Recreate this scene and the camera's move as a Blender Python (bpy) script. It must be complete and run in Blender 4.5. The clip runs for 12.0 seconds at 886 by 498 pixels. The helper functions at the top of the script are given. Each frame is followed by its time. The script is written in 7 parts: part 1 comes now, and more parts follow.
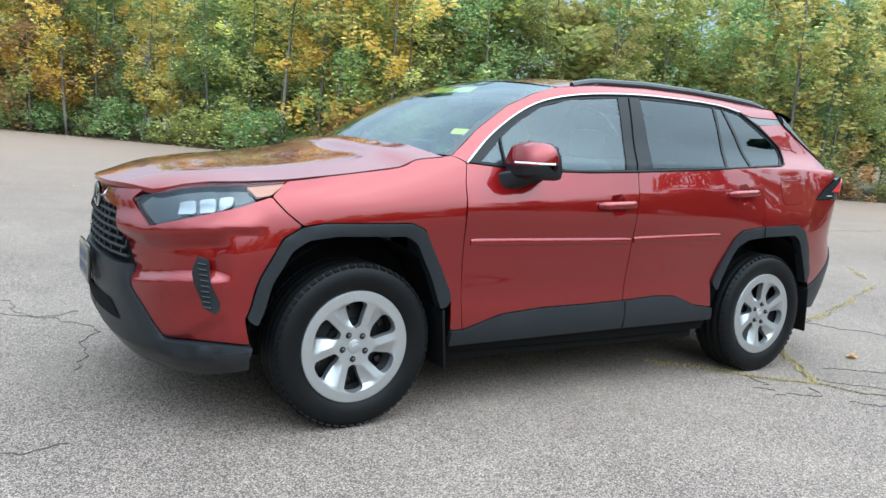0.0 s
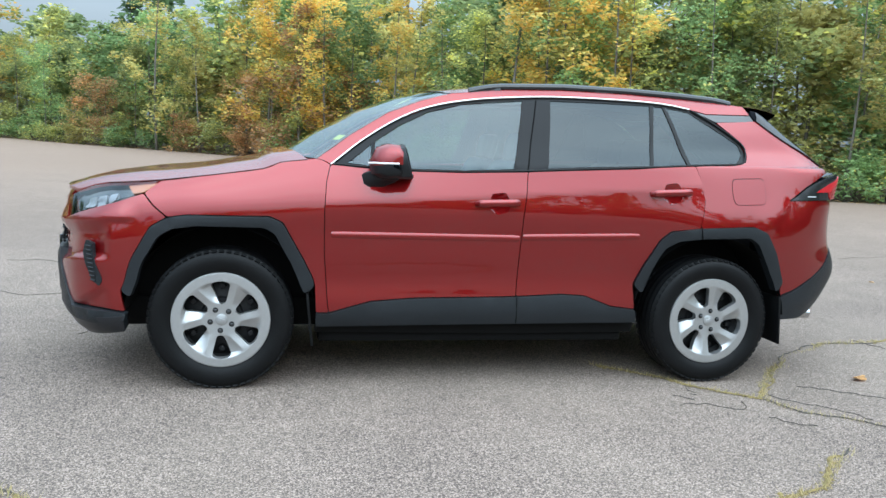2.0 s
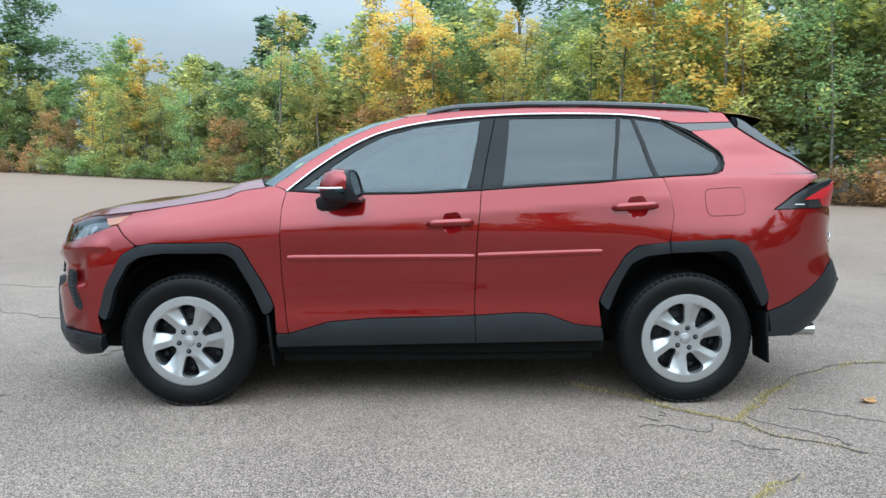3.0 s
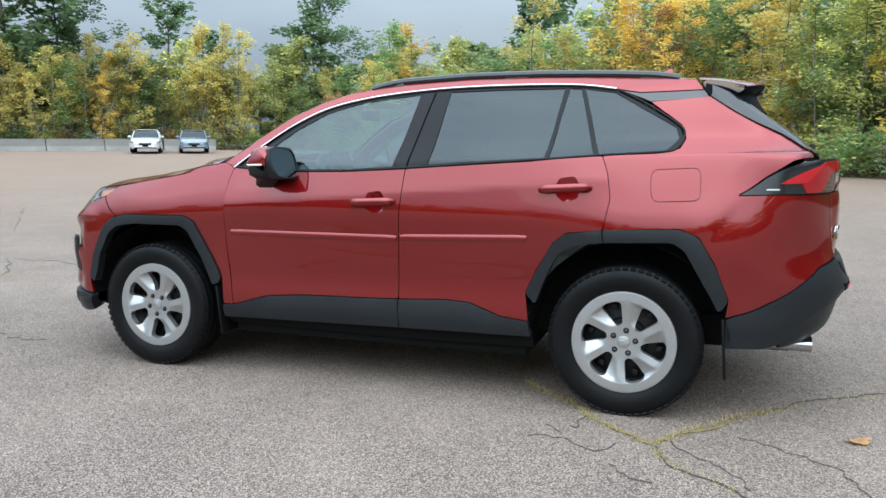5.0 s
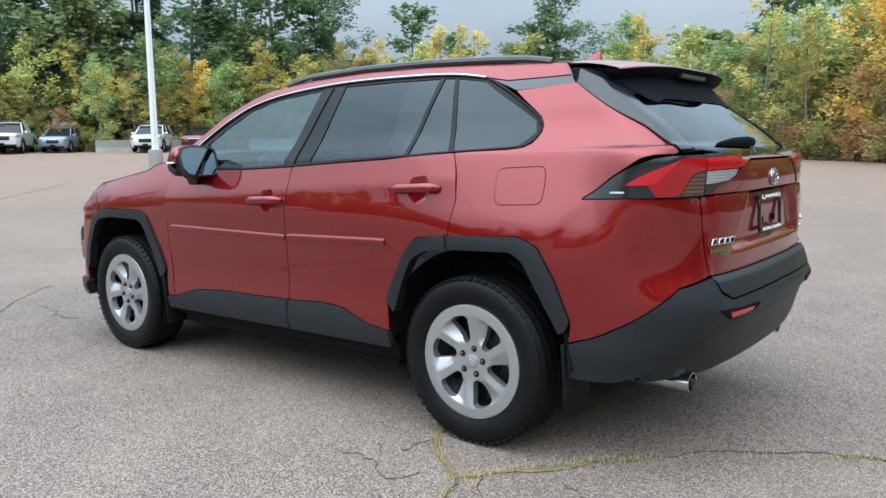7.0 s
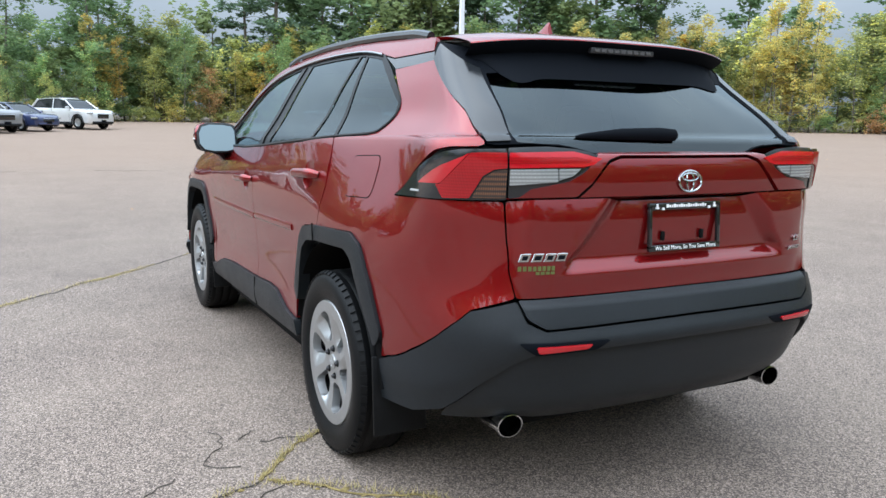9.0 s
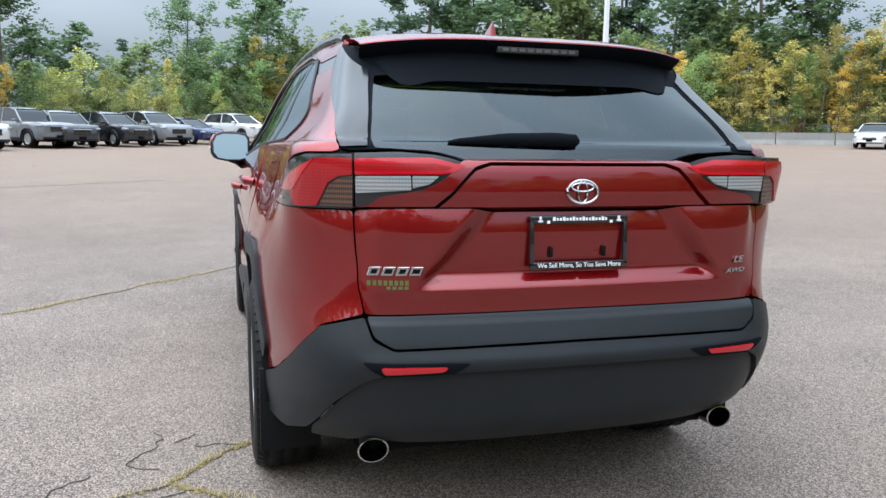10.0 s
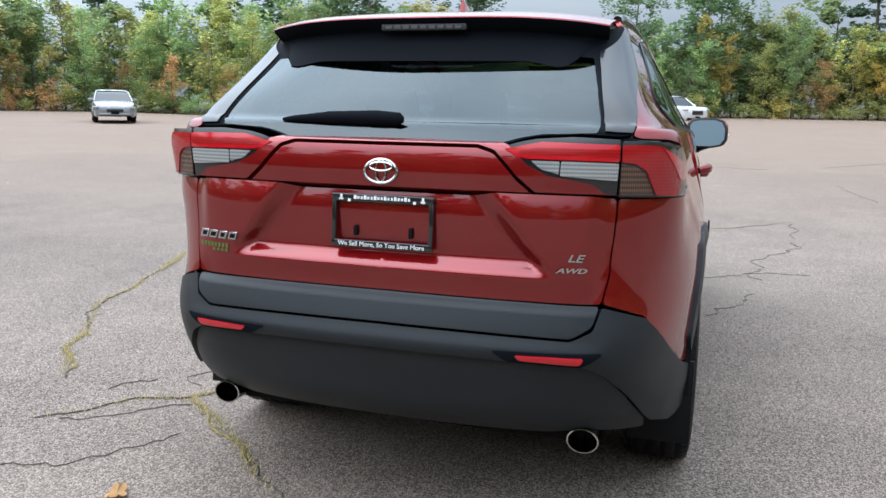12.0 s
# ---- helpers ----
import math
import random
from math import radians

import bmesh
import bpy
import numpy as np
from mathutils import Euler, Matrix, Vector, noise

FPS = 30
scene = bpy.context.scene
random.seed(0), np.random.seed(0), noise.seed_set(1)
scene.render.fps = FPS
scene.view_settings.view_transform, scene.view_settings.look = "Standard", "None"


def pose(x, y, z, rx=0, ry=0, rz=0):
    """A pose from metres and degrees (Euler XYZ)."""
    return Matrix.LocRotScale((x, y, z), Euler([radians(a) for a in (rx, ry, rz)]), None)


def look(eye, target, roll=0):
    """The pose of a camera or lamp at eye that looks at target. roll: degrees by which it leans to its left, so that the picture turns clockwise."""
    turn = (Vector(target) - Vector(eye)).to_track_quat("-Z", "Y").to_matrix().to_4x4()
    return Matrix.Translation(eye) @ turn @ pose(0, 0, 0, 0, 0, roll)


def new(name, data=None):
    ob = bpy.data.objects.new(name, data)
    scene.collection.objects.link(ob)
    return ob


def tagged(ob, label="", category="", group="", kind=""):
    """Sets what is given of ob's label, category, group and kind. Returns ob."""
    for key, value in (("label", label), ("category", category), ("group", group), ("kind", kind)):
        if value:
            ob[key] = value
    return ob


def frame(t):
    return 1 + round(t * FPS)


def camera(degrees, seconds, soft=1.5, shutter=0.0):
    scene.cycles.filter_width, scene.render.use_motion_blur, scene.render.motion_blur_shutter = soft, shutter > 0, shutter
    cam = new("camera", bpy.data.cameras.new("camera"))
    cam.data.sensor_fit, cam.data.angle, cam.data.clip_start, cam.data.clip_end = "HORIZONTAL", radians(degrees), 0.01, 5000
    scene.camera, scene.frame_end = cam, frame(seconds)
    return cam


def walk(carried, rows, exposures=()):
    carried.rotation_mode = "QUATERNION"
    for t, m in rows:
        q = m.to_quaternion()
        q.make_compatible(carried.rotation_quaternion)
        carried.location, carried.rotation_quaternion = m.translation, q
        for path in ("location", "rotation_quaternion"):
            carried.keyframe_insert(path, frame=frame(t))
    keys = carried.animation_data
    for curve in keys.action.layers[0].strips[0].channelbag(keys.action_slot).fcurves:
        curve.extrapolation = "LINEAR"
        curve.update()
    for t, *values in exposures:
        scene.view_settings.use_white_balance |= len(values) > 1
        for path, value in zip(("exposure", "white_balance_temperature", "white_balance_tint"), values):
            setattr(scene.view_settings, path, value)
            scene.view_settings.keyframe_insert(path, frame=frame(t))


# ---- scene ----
cam = camera(59.6, 12.0)
PATH = [
    (0, (-2.732, -3.795, 1.256), (-1.693, -2.109, 0.977), 4.3),
    (0.5, (-2.36, -4.19, 1.271), (-1.454, -2.43, 0.984), 5.7),
    (1, (-1.91, -4.428, 1.288), (-1.16, -2.596, 1.006), 4.5),
    (1.5, (-1.481, -4.746, 1.301), (-0.929, -2.841, 1.043), 3.0),
    (2, (-0.996, -4.857, 1.276), (-0.615, -2.911, 1.014), 2.6),
    (2.5, (-0.507, -4.979, 1.281), (-0.31, -3.003, 1.048), 0.7),
    (3, (-0.046, -5.006, 1.278), (-0.012, -3.017, 1.072), -0.1),
    (3.2, (0.16, -4.979, 1.295), (0.128, -2.991, 1.076), -0.3),
    (4.8, (1.552, -4.591, 1.28), (0.988, -2.688, 1.033), -0.3),
    (5, (1.741, -4.53, 1.272), (1.075, -2.663, 1.011), -0.1),
    (5.5, (2.143, -4.325, 1.263), (1.366, -2.503, 0.987), -1.4),
    (6, (2.508, -4.042, 1.277), (1.572, -2.297, 0.993), -0.0),
    (6.5, (2.923, -3.781, 1.291), (1.806, -2.146, 1.008), -0.4),
    (7, (3.21, -3.45, 1.262), (1.986, -1.891, 0.996), -0.6),
    (7.2, (3.318, -3.311, 1.28), (2.06, -1.779, 1.016), -0.7),
    (8.8, (4.057, -2.044, 1.259), (2.369, -1.012, 0.967), 0.3),
    (9, (4.139, -1.869, 1.285), (2.39, -0.952, 0.967), 0.9),
    (9.5, (4.231, -1.433, 1.257), (2.422, -0.656, 0.904), 0.4),
    (10, (4.329, -1.006, 1.27), (2.427, -0.458, 0.981), 0.9),
    (10.5, (4.404, -0.563, 1.288), (2.451, -0.354, 0.91), 2.1),
    (11, (4.365, -0.125, 1.313), (2.397, -0.11, 0.958), 1.1),
    (11.5, (4.433, 0.342, 1.302), (2.479, 0.078, 0.965), 1.1),
    (12, (4.335, 0.809, 1.288), (2.451, 0.238, 0.936), 1.1),
]
walk(cam, [(t, look(eye, target, roll)) for t, eye, target, roll in PATH], exposures=((0.0, 0.22, 7800, 9), (1.3, 0.19, 7800, 9), (2.6, -0.01, 7800, 9), (5.0, -0.05, 8150, 12), (7.2, -0.02, 8150, 13), (9.0, 0.08, 8200, 15), (12.0, 0.05, 8200, 16)))

# ---- world and light ----
world = bpy.data.worlds.new("sky")
scene.world = world
world.use_nodes = True
wn, wl = world.node_tree.nodes, world.node_tree.links
wn.clear()
w_out = wn.new("ShaderNodeOutputWorld")
w_bg = wn.new("ShaderNodeBackground")
w_sky = wn.new("ShaderNodeTexSky")
w_sky.sky_type, w_sky.sun_disc = "NISHITA", False
w_sky.sun_elevation, w_sky.sun_rotation = radians(56), radians(152)
w_sky.air_density, w_sky.dust_density, w_sky.ozone_density = 1.0, 3.0, 1.0
w_coord = wn.new("ShaderNodeTexCoord")
w_map = wn.new("ShaderNodeMapping")
w_map.inputs["Scale"].default_value = (1.0, 1.0, 3.5)
w_noise = wn.new("ShaderNodeTexNoise")
w_noise.inputs["Scale"].default_value, w_noise.inputs["Detail"].default_value = 2.2, 6.0
w_ramp = wn.new("ShaderNodeValToRGB")
w_ramp.color_ramp.elements[0].position, w_ramp.color_ramp.elements[1].position = 0.35, 0.68
w_ramp.color_ramp.elements[0].color = (5.4, 8.1, 11.9, 1)
w_ramp.color_ramp.elements[1].color = (7.2, 10.2, 14.0, 1)
w_mix = wn.new("ShaderNodeMixRGB")
w_mix.inputs["Fac"].default_value = 0.95
wl.new(w_coord.outputs["Generated"], w_map.inputs["Vector"])
wl.new(w_map.outputs["Vector"], w_noise.inputs["Vector"])
wl.new(w_noise.outputs["Fac"], w_ramp.inputs["Fac"])
wl.new(w_sky.outputs["Color"], w_mix.inputs["Color1"])
wl.new(w_ramp.outputs["Color"], w_mix.inputs["Color2"])
# an overcast dome is brightest overhead
w_sep, w_fall, w_mul = wn.new("ShaderNodeSeparateXYZ"), wn.new("ShaderNodeMapRange"), wn.new("ShaderNodeMixRGB")
w_fall.inputs["From Min"].default_value, w_fall.inputs["From Max"].default_value = 0.0, 0.75
w_fall.inputs["To Min"].default_value, w_fall.inputs["To Max"].default_value = 0.36, 3.4
w_mul.blend_type, w_mul.inputs["Fac"].default_value = "MULTIPLY", 1
wl.new(w_coord.outputs["Generated"], w_sep.inputs["Vector"])
wl.new(w_sep.outputs["Z"], w_fall.inputs["Value"])
wl.new(w_mix.outputs["Color"], w_mul.inputs["Color1"])
wl.new(w_fall.outputs["Result"], w_mul.inputs["Color2"])
# the hidden sun brightens its side of the cloud
w_dot, w_glow, w_lit = wn.new("ShaderNodeVectorMath"), wn.new("ShaderNodeMapRange"), wn.new("ShaderNodeMixRGB")
w_dot.operation, w_dot.inputs[1].default_value = "DOT_PRODUCT", (0.10, -0.74, 0.66)
w_glow.interpolation_type = "SMOOTHSTEP"
w_glow.inputs["From Min"].default_value, w_glow.inputs["From Max"].default_value = 0.0, 1.0
w_glow.inputs["To Min"].default_value, w_glow.inputs["To Max"].default_value = 0.85, 1.8
w_lit.blend_type, w_lit.inputs["Fac"].default_value = "MULTIPLY", 1
wl.new(w_coord.outputs["Generated"], w_dot.inputs[0]), wl.new(w_dot.outputs["Value"], w_glow.inputs["Value"])
wl.new(w_mul.outputs["Color"], w_lit.inputs["Color1"]), wl.new(w_glow.outputs["Result"], w_lit.inputs["Color2"])
wl.new(w_lit.outputs["Color"], w_bg.inputs["Color"])
w_bg.inputs["Strength"].default_value = 0.085
wl.new(w_bg.outputs["Background"], w_out.inputs["Surface"])

sun = new("sun", bpy.data.lights.new("sun", "SUN"))
sun.data.energy, sun.data.angle, sun.data.color = 0.9, radians(110), (1.0, 0.97, 0.92)
sun.matrix_world = look((8, -15, 26), (0, 0, 0))


# ---- materials ----
def material(name, colour, rough=0.5, metal=0.0, coat=0.0, spec=0.5, vary=0.0, scale=8.0, bump=0.0, bump_scale=60.0, rough_vary=0.0):
    """A surface with colour variation at two scales, and relief."""
    m = bpy.data.materials.new(name)
    m.use_nodes = True
    n, l = m.node_tree.nodes, m.node_tree.links
    b = n["Principled BSDF"]
    b.inputs["Base Color"].default_value = (*colour, 1)
    b.inputs["Roughness"].default_value, b.inputs["Metallic"].default_value = rough, metal
    b.inputs["Coat Weight"].default_value, b.inputs["Coat Roughness"].default_value = coat, 0.03
    b.inputs["Specular IOR Level"].default_value = spec
    if vary or bump or rough_vary:
        c = n.new("ShaderNodeTexCoord")
    if vary:
        big, small = n.new("ShaderNodeTexNoise"), n.new("ShaderNodeTexNoise")
        big.inputs["Scale"].default_value, small.inputs["Scale"].default_value = scale, scale * 14
        big.inputs["Detail"].default_value = small.inputs["Detail"].default_value = 5
        add, ramp, mul = n.new("ShaderNodeMath"), n.new("ShaderNodeMapRange"), n.new("ShaderNodeMixRGB")
        l.new(c.outputs["Object"], big.inputs["Vector"]), l.new(c.outputs["Object"], small.inputs["Vector"])
        l.new(big.outputs["Fac"], add.inputs[0]), l.new(small.outputs["Fac"], add.inputs[1])
        l.new(add.outputs[0], ramp.inputs["Value"])
        ramp.inputs["From Min"].default_value, ramp.inputs["From Max"].default_value = 0.6, 1.4
        ramp.inputs["To Min"].default_value, ramp.inputs["To Max"].default_value = 1 - vary, 1 + vary
        mul.blend_type, mul.inputs["Fac"].default_value = "MULTIPLY", 1
        mul.inputs["Color1"].default_value = (*colour, 1)
        l.new(ramp.outputs["Result"], mul.inputs["Color2"]), l.new(mul.outputs["Color"], b.inputs["Base Color"])
    if rough_vary:
        rn, rr = n.new("ShaderNodeTexNoise"), n.new("ShaderNodeMapRange")
        rn.inputs["Scale"].default_value = 5
        l.new(c.outputs["Object"], rn.inputs["Vector"]), l.new(rn.outputs["Fac"], rr.inputs["Value"])
        rr.inputs["To Min"].default_value, rr.inputs["To Max"].default_value = rough - rough_vary, rough + rough_vary
        l.new(rr.outputs["Result"], b.inputs["Roughness"])
    if bump:
        bn, bb = n.new("ShaderNodeTexNoise"), n.new("ShaderNodeBump")
        bn.inputs["Scale"].default_value, bn.inputs["Detail"].default_value = bump_scale, 4
        bb.inputs["Strength"].default_value, bb.inputs["Distance"].default_value = bump, 0.01
        l.new(c.outputs["Object"], bn.inputs["Vector"]), l.new(bn.outputs["Fac"], bb.inputs["Height"])
        l.new(bb.outputs["Normal"], b.inputs["Normal"])
    return m


def glass(name, tint, gloss=(0.84, 0.96, 1.0), rough=0.0, mirror=0.085):
    """A thin pane: tinted light passes through, the surface mirrors by Fresnel."""
    m = bpy.data.materials.new(name)
    m.use_nodes = True
    n, l = m.node_tree.nodes, m.node_tree.links
    n.remove(n["Principled BSDF"])
    t, g, f, x = n.new("ShaderNodeBsdfTransparent"), n.new("ShaderNodeBsdfGlossy"), n.new("ShaderNodeLayerWeight"), n.new("ShaderNodeMixShader")
    power, scale_up = n.new("ShaderNodeMath"), n.new("ShaderNodeMapRange")
    power.operation, power.inputs[1].default_value = "POWER", 5
    t.inputs["Color"].default_value = (*tint, 1)
    g.inputs["Roughness"].default_value = rough
    g.inputs["Color"].default_value = (*gloss, 1)
    f.inputs["Blend"].default_value = 0.5
    scale_up.inputs["To Min"].default_value, scale_up.inputs["To Max"].default_value = mirror, 1.0
    l.new(f.outputs["Facing"], power.inputs[0]), l.new(power.outputs[0], scale_up.inputs["Value"])
    l.new(scale_up.outputs["Result"], x.inputs["Fac"]), l.new(t.outputs[0], x.inputs[1]), l.new(g.outputs[0], x.inputs[2])
    l.new(x.outputs[0], n["Material Output"].inputs["Surface"])
    return m


def paint(name, colour, metal=0.35):
    """Clear-coated pearl paint: flakes under a deep gloss that waves a little."""
    m = material(name, colour, 0.42, metal, 1.0, 0.0)
    n, l = m.node_tree.nodes, m.node_tree.links
    b = n["Principled BSDF"]
    c, v, r = n.new("ShaderNodeTexCoord"), n.new("ShaderNodeTexVoronoi"), n.new("ShaderNodeMapRange")
    v.inputs["Scale"].default_value = 1400
    l.new(c.outputs["Object"], v.inputs["Vector"]), l.new(v.outputs["Color"], r.inputs["Value"])
    r.inputs["To Min"].default_value, r.inputs["To Max"].default_value = 0.34, 0.5
    l.new(r.outputs["Result"], b.inputs["Roughness"])
    b.inputs["Coat Roughness"].default_value, b.inputs["Coat IOR"].default_value = 0.012, 1.6
    # faint waves in the pressed sheet
    wave, bump = n.new("ShaderNodeTexNoise"), n.new("ShaderNodeBump")
    wave.inputs["Scale"].default_value, wave.inputs["Detail"].default_value = 5.0, 1.0
    bump.inputs["Strength"].default_value, bump.inputs["Distance"].default_value = 0.25, 0.004
    l.new(c.outputs["Object"], wave.inputs["Vector"]), l.new(wave.outputs["Fac"], bump.inputs["Height"])
    l.new(bump.outputs["Normal"], b.inputs["Coat Normal"])
    return m


RED = paint("red_paint", (0.225, 0.0066, 0.0078), 0.72)
BLACK_PLASTIC = material("black_plastic", (0.0120, 0.0148, 0.0172), 0.44, spec=0.27, vary=0.15, scale=6, bump=0.12, bump_scale=700, rough_vary=0.06)
GLOSS_BLACK = material("gloss_black", (0.012, 0.013, 0.014), 0.08, coat=0.5)
SATIN = material("satin_black", (0.010, 0.011, 0.012), 0.3, spec=0.14)
LIP_BLACK = material("lip_black", (0.010, 0.011, 0.013), 0.28, spec=0.42)
FIN_BLACK = material("fin_black", (0.012, 0.014, 0.016), 0.16, spec=0.5, coat=0.15)
# near-black for joints and liners, and for shade set in as dark sheets
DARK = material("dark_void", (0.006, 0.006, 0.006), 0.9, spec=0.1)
RUBBER = material("rubber", (0.0055, 0.0058, 0.0062), 0.46, spec=0.13, vary=0.3, scale=9, bump=0.1, bump_scale=200)
SILVER = material("silver_paint", (0.43, 0.44, 0.445), 0.43, 0.88, coat=0.05, vary=0.06, scale=40)
CHROME = material("chrome", (0.47, 0.48, 0.49), 0.1, 1.0)
STEEL = material("dark_steel", (0.05, 0.05, 0.052), 0.45, 0.6, vary=0.2)
WHEEL_DARK = material("wheel_steel_black", (0.012, 0.012, 0.013), 0.5, 0.2, spec=0.3, vary=0.2)
GREY_CLOTH = material("grey_cloth", (0.17, 0.17, 0.17), 0.9, vary=0.15, scale=20, bump=0.2, bump_scale=300)
DASH = material("dash_plastic", (0.03, 0.03, 0.032), 0.6)
HEADLINER = material("headliner", (0.45, 0.44, 0.42), 0.9)

# black plastic darkened by the spoiler's shade put into its colour; trims share it
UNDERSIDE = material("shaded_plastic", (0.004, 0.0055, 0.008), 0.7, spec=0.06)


def ribbed(name, dark, light, pitch, metal=0.4, coat=1.0):
    """A moulded clear lens over bright ribs."""
    m = material(name, light, 0.16, metal, coat)
    n, l = m.node_tree.nodes, m.node_tree.links
    b = n["Principled BSDF"]
    c, mix = n.new("ShaderNodeTexCoord"), n.new("ShaderNodeMixRGB")
    fine, wide = n.new("ShaderNodeTexWave"), n.new("ShaderNodeTexWave")
    fine.bands_direction, wide.bands_direction = "Y", "Z"
    fine.inputs["Scale"].default_value, wide.inputs["Scale"].default_value = 0.314 / pitch, 0.12 / pitch
    both_waves = n.new("ShaderNodeMath")
    both_waves.operation = "MULTIPLY"
    l.new(c.outputs["Object"], fine.inputs["Vector"]), l.new(c.outputs["Object"], wide.inputs["Vector"])
    l.new(fine.outputs["Fac"], both_waves.inputs[0]), l.new(wide.outputs["Fac"], both_waves.inputs[1])
    mix.inputs["Color1"].default_value, mix.inputs["Color2"].default_value = (*dark, 1), (*light, 1)
    l.new(both_waves.outputs[0], mix.inputs["Fac"]), l.new(mix.outputs["Color"], b.inputs["Base Color"])
    bump = n.new("ShaderNodeBump")
    bump.inputs["Strength"].default_value, bump.inputs["Distance"].default_value = 0.5, 0.003
    l.new(fine.outputs["Fac"], bump.inputs["Height"]), l.new(bump.outputs["Normal"], b.inputs["Normal"])
    return m


CLEAR_LENS = ribbed("clear_lens", (0.20, 0.21, 0.21), (0.56, 0.57, 0.56), 0.004, 0.1, 0.6)
RED_LENS = material("red_lens", (0.52, 0.006, 0.014), 0.12, coat=0.6, vary=0.06, scale=12)
RED_RIBS = ribbed("ribbed_red_lens", (0.33, 0.003, 0.007), (0.52, 0.007, 0.014), 0.0034, 0.0, 0.3)
AMBER_LENS = ribbed("amber_lens", (0.03, 0.022, 0.02), (0.24, 0.09, 0.04), 0.0055, 0.0, 0.3)
SMOKE_LENS = material("smoke_lens", (0.035, 0.034, 0.036), 0.3, spec=0.3)
LAMP_CELL = material("smoked_cell", (0.10, 0.095, 0.095), 0.3)
LAMP_SILVER = material("lamp_silver", (0.36, 0.37, 0.38), 0.3, 0.7, vary=0.3, scale=30)
FRONT_AMBER = material("front_amber", (0.42, 0.12, 0.045), 0.35, coat=0.2, vary=0.2, scale=40)
YELLOW = material("yellow_paper", (0.62, 0.55, 0.06), 0.6)
WHITE = material("white_print", (0.8, 0.8, 0.8), 0.5)
GREEN = material("green_print", (0.15, 0.18, 0.06), 0.3, 0.5)
DOOR_GLASS = glass("door_glass", (0.23, 0.44, 0.49), mirror=0.068)
PRIVACY = glass("privacy_glass", (0.04, 0.07, 0.08), mirror=0.05)
REAR_PANE = glass("rear_window_glass", (0.06, 0.085, 0.09), mirror=0.062)
SCREEN_GLASS = glass("windscreen_glass", (0.58, 0.76, 0.75), mirror=0.11)
LAMP_GLASS = glass("lamp_glass", (0.85, 0.88, 0.9), mirror=0.035)


def group_mesh(bm, name):
    me = bpy.data.meshes.new(name)
    bm.to_mesh(me)
    bm.free()
    return me


def part(name, bm, mat, parent, label="", smooth=True):
    """Links a bmesh as one mesh object under a thing or part."""
    me = group_mesh(bm, name)
    me.materials.append(mat)
    if smooth:
        for p in me.polygons:
            p.use_smooth = True
        me.set_sharp_from_angle(angle=radians(38))
        if "facing" in me.attributes:
            # pressed panels shade along the drawn surface, their turned-in rims along the faces
            at = me.attributes["facing"]
            vn = np.zeros(len(me.vertices) * 3, dtype=np.float32)
            at.data.foreach_get("vector", vn)
            vn = vn.reshape(-1, 3)
            known = np.linalg.norm(vn, axis=1) > 0.5
            loops = np.zeros((len(me.loops), 3), dtype=np.float32)
            for p in me.polygons:
                if all(known[v] for v in p.vertices):
                    for k, v in zip(p.loop_indices, p.vertices):
                        loops[k] = vn[v]
            me.normals_split_custom_set([tuple(map(float, q)) for q in loops])
            me.attributes.remove(me.attributes["facing"])
    ob = new(name, me)
    ob.parent = parent
    if label:
        ob["label"] = label
    return ob


def box(bm, cx, cy, cz, sx, sy, sz, bevel=0.0, rot=None, seg=2):
    r = bmesh.ops.create_cube(bm, size=1)["verts"]
    bmesh.ops.scale(bm, vec=(sx, sy, sz), verts=r)
    if bevel:
        e = {e for v in r for e in v.link_edges}
        r = bmesh.ops.bevel(bm, geom=list(e), offset=bevel, segments=seg, affect="EDGES", profile=0.5)["verts"]
    if rot is not None:
        bmesh.ops.transform(bm, matrix=rot, verts=r)
    bmesh.ops.translate(bm, vec=(cx, cy, cz), verts=r)
    return r


def tube(bm, points, radius, sides=8, flat=1.0, caps=True):
    """A tube along points; radius a number or a list; flat squeezes it upright."""
    pts = [Vector(p) for p in points]
    rs = [float(r) for r in radius] if isinstance(radius, (list, tuple)) else [float(radius)] * len(pts)
    rings = []
    for i, p in enumerate(pts):
        d = (pts[min(i + 1, len(pts) - 1)] - pts[max(i - 1, 0)]).normalized()
        side = d.cross(Vector((0, 0, 1)))
        side = side.normalized() if side.length > 1e-4 else Vector((1, 0, 0))
        up = side.cross(d)
        rings.append([bm.verts.new(p + rs[i] * (math.cos(a) * side + flat * math.sin(a) * up)) for a in [2 * math.pi * k / sides for k in range(sides)]])
    for a, b in zip(rings, rings[1:]):
        for k in range(sides):
            bm.faces.new((a[k], a[(k + 1) % sides], b[(k + 1) % sides], b[k]))
    if caps:
        bm.faces.new(rings[0][::-1]), bm.faces.new(rings[-1])
    return rings


def lathe(bm, profile, sides=48, axis="y"):
    """Turns (radius, offset) pairs about an axis."""
    rings = []
    for r, o in profile:
        ring = []
        for k in range(sides):
            a = 2 * math.pi * k / sides
            c, s = r * math.cos(a), r * math.sin(a)
            ring.append(bm.verts.new((c, o, s) if axis == "y" else (c, s, o) if axis == "z" else (o, c, s)))
        rings.append(ring)
    for a, b in zip(rings, rings[1:]):
        for k in range(sides):
            bm.faces.new((a[k], a[(k + 1) % sides], b[(k + 1) % sides], b[k]))
    return rings


def grid(bm, rows):
    """A sheet through rows of points."""
    vs = [[bm.verts.new(p) for p in row] for row in rows]
    for a, b in zip(vs, vs[1:]):
        for k in range(len(a) - 1):
            bm.faces.new((a[k], a[k + 1], b[k + 1], b[k]))
    return vs


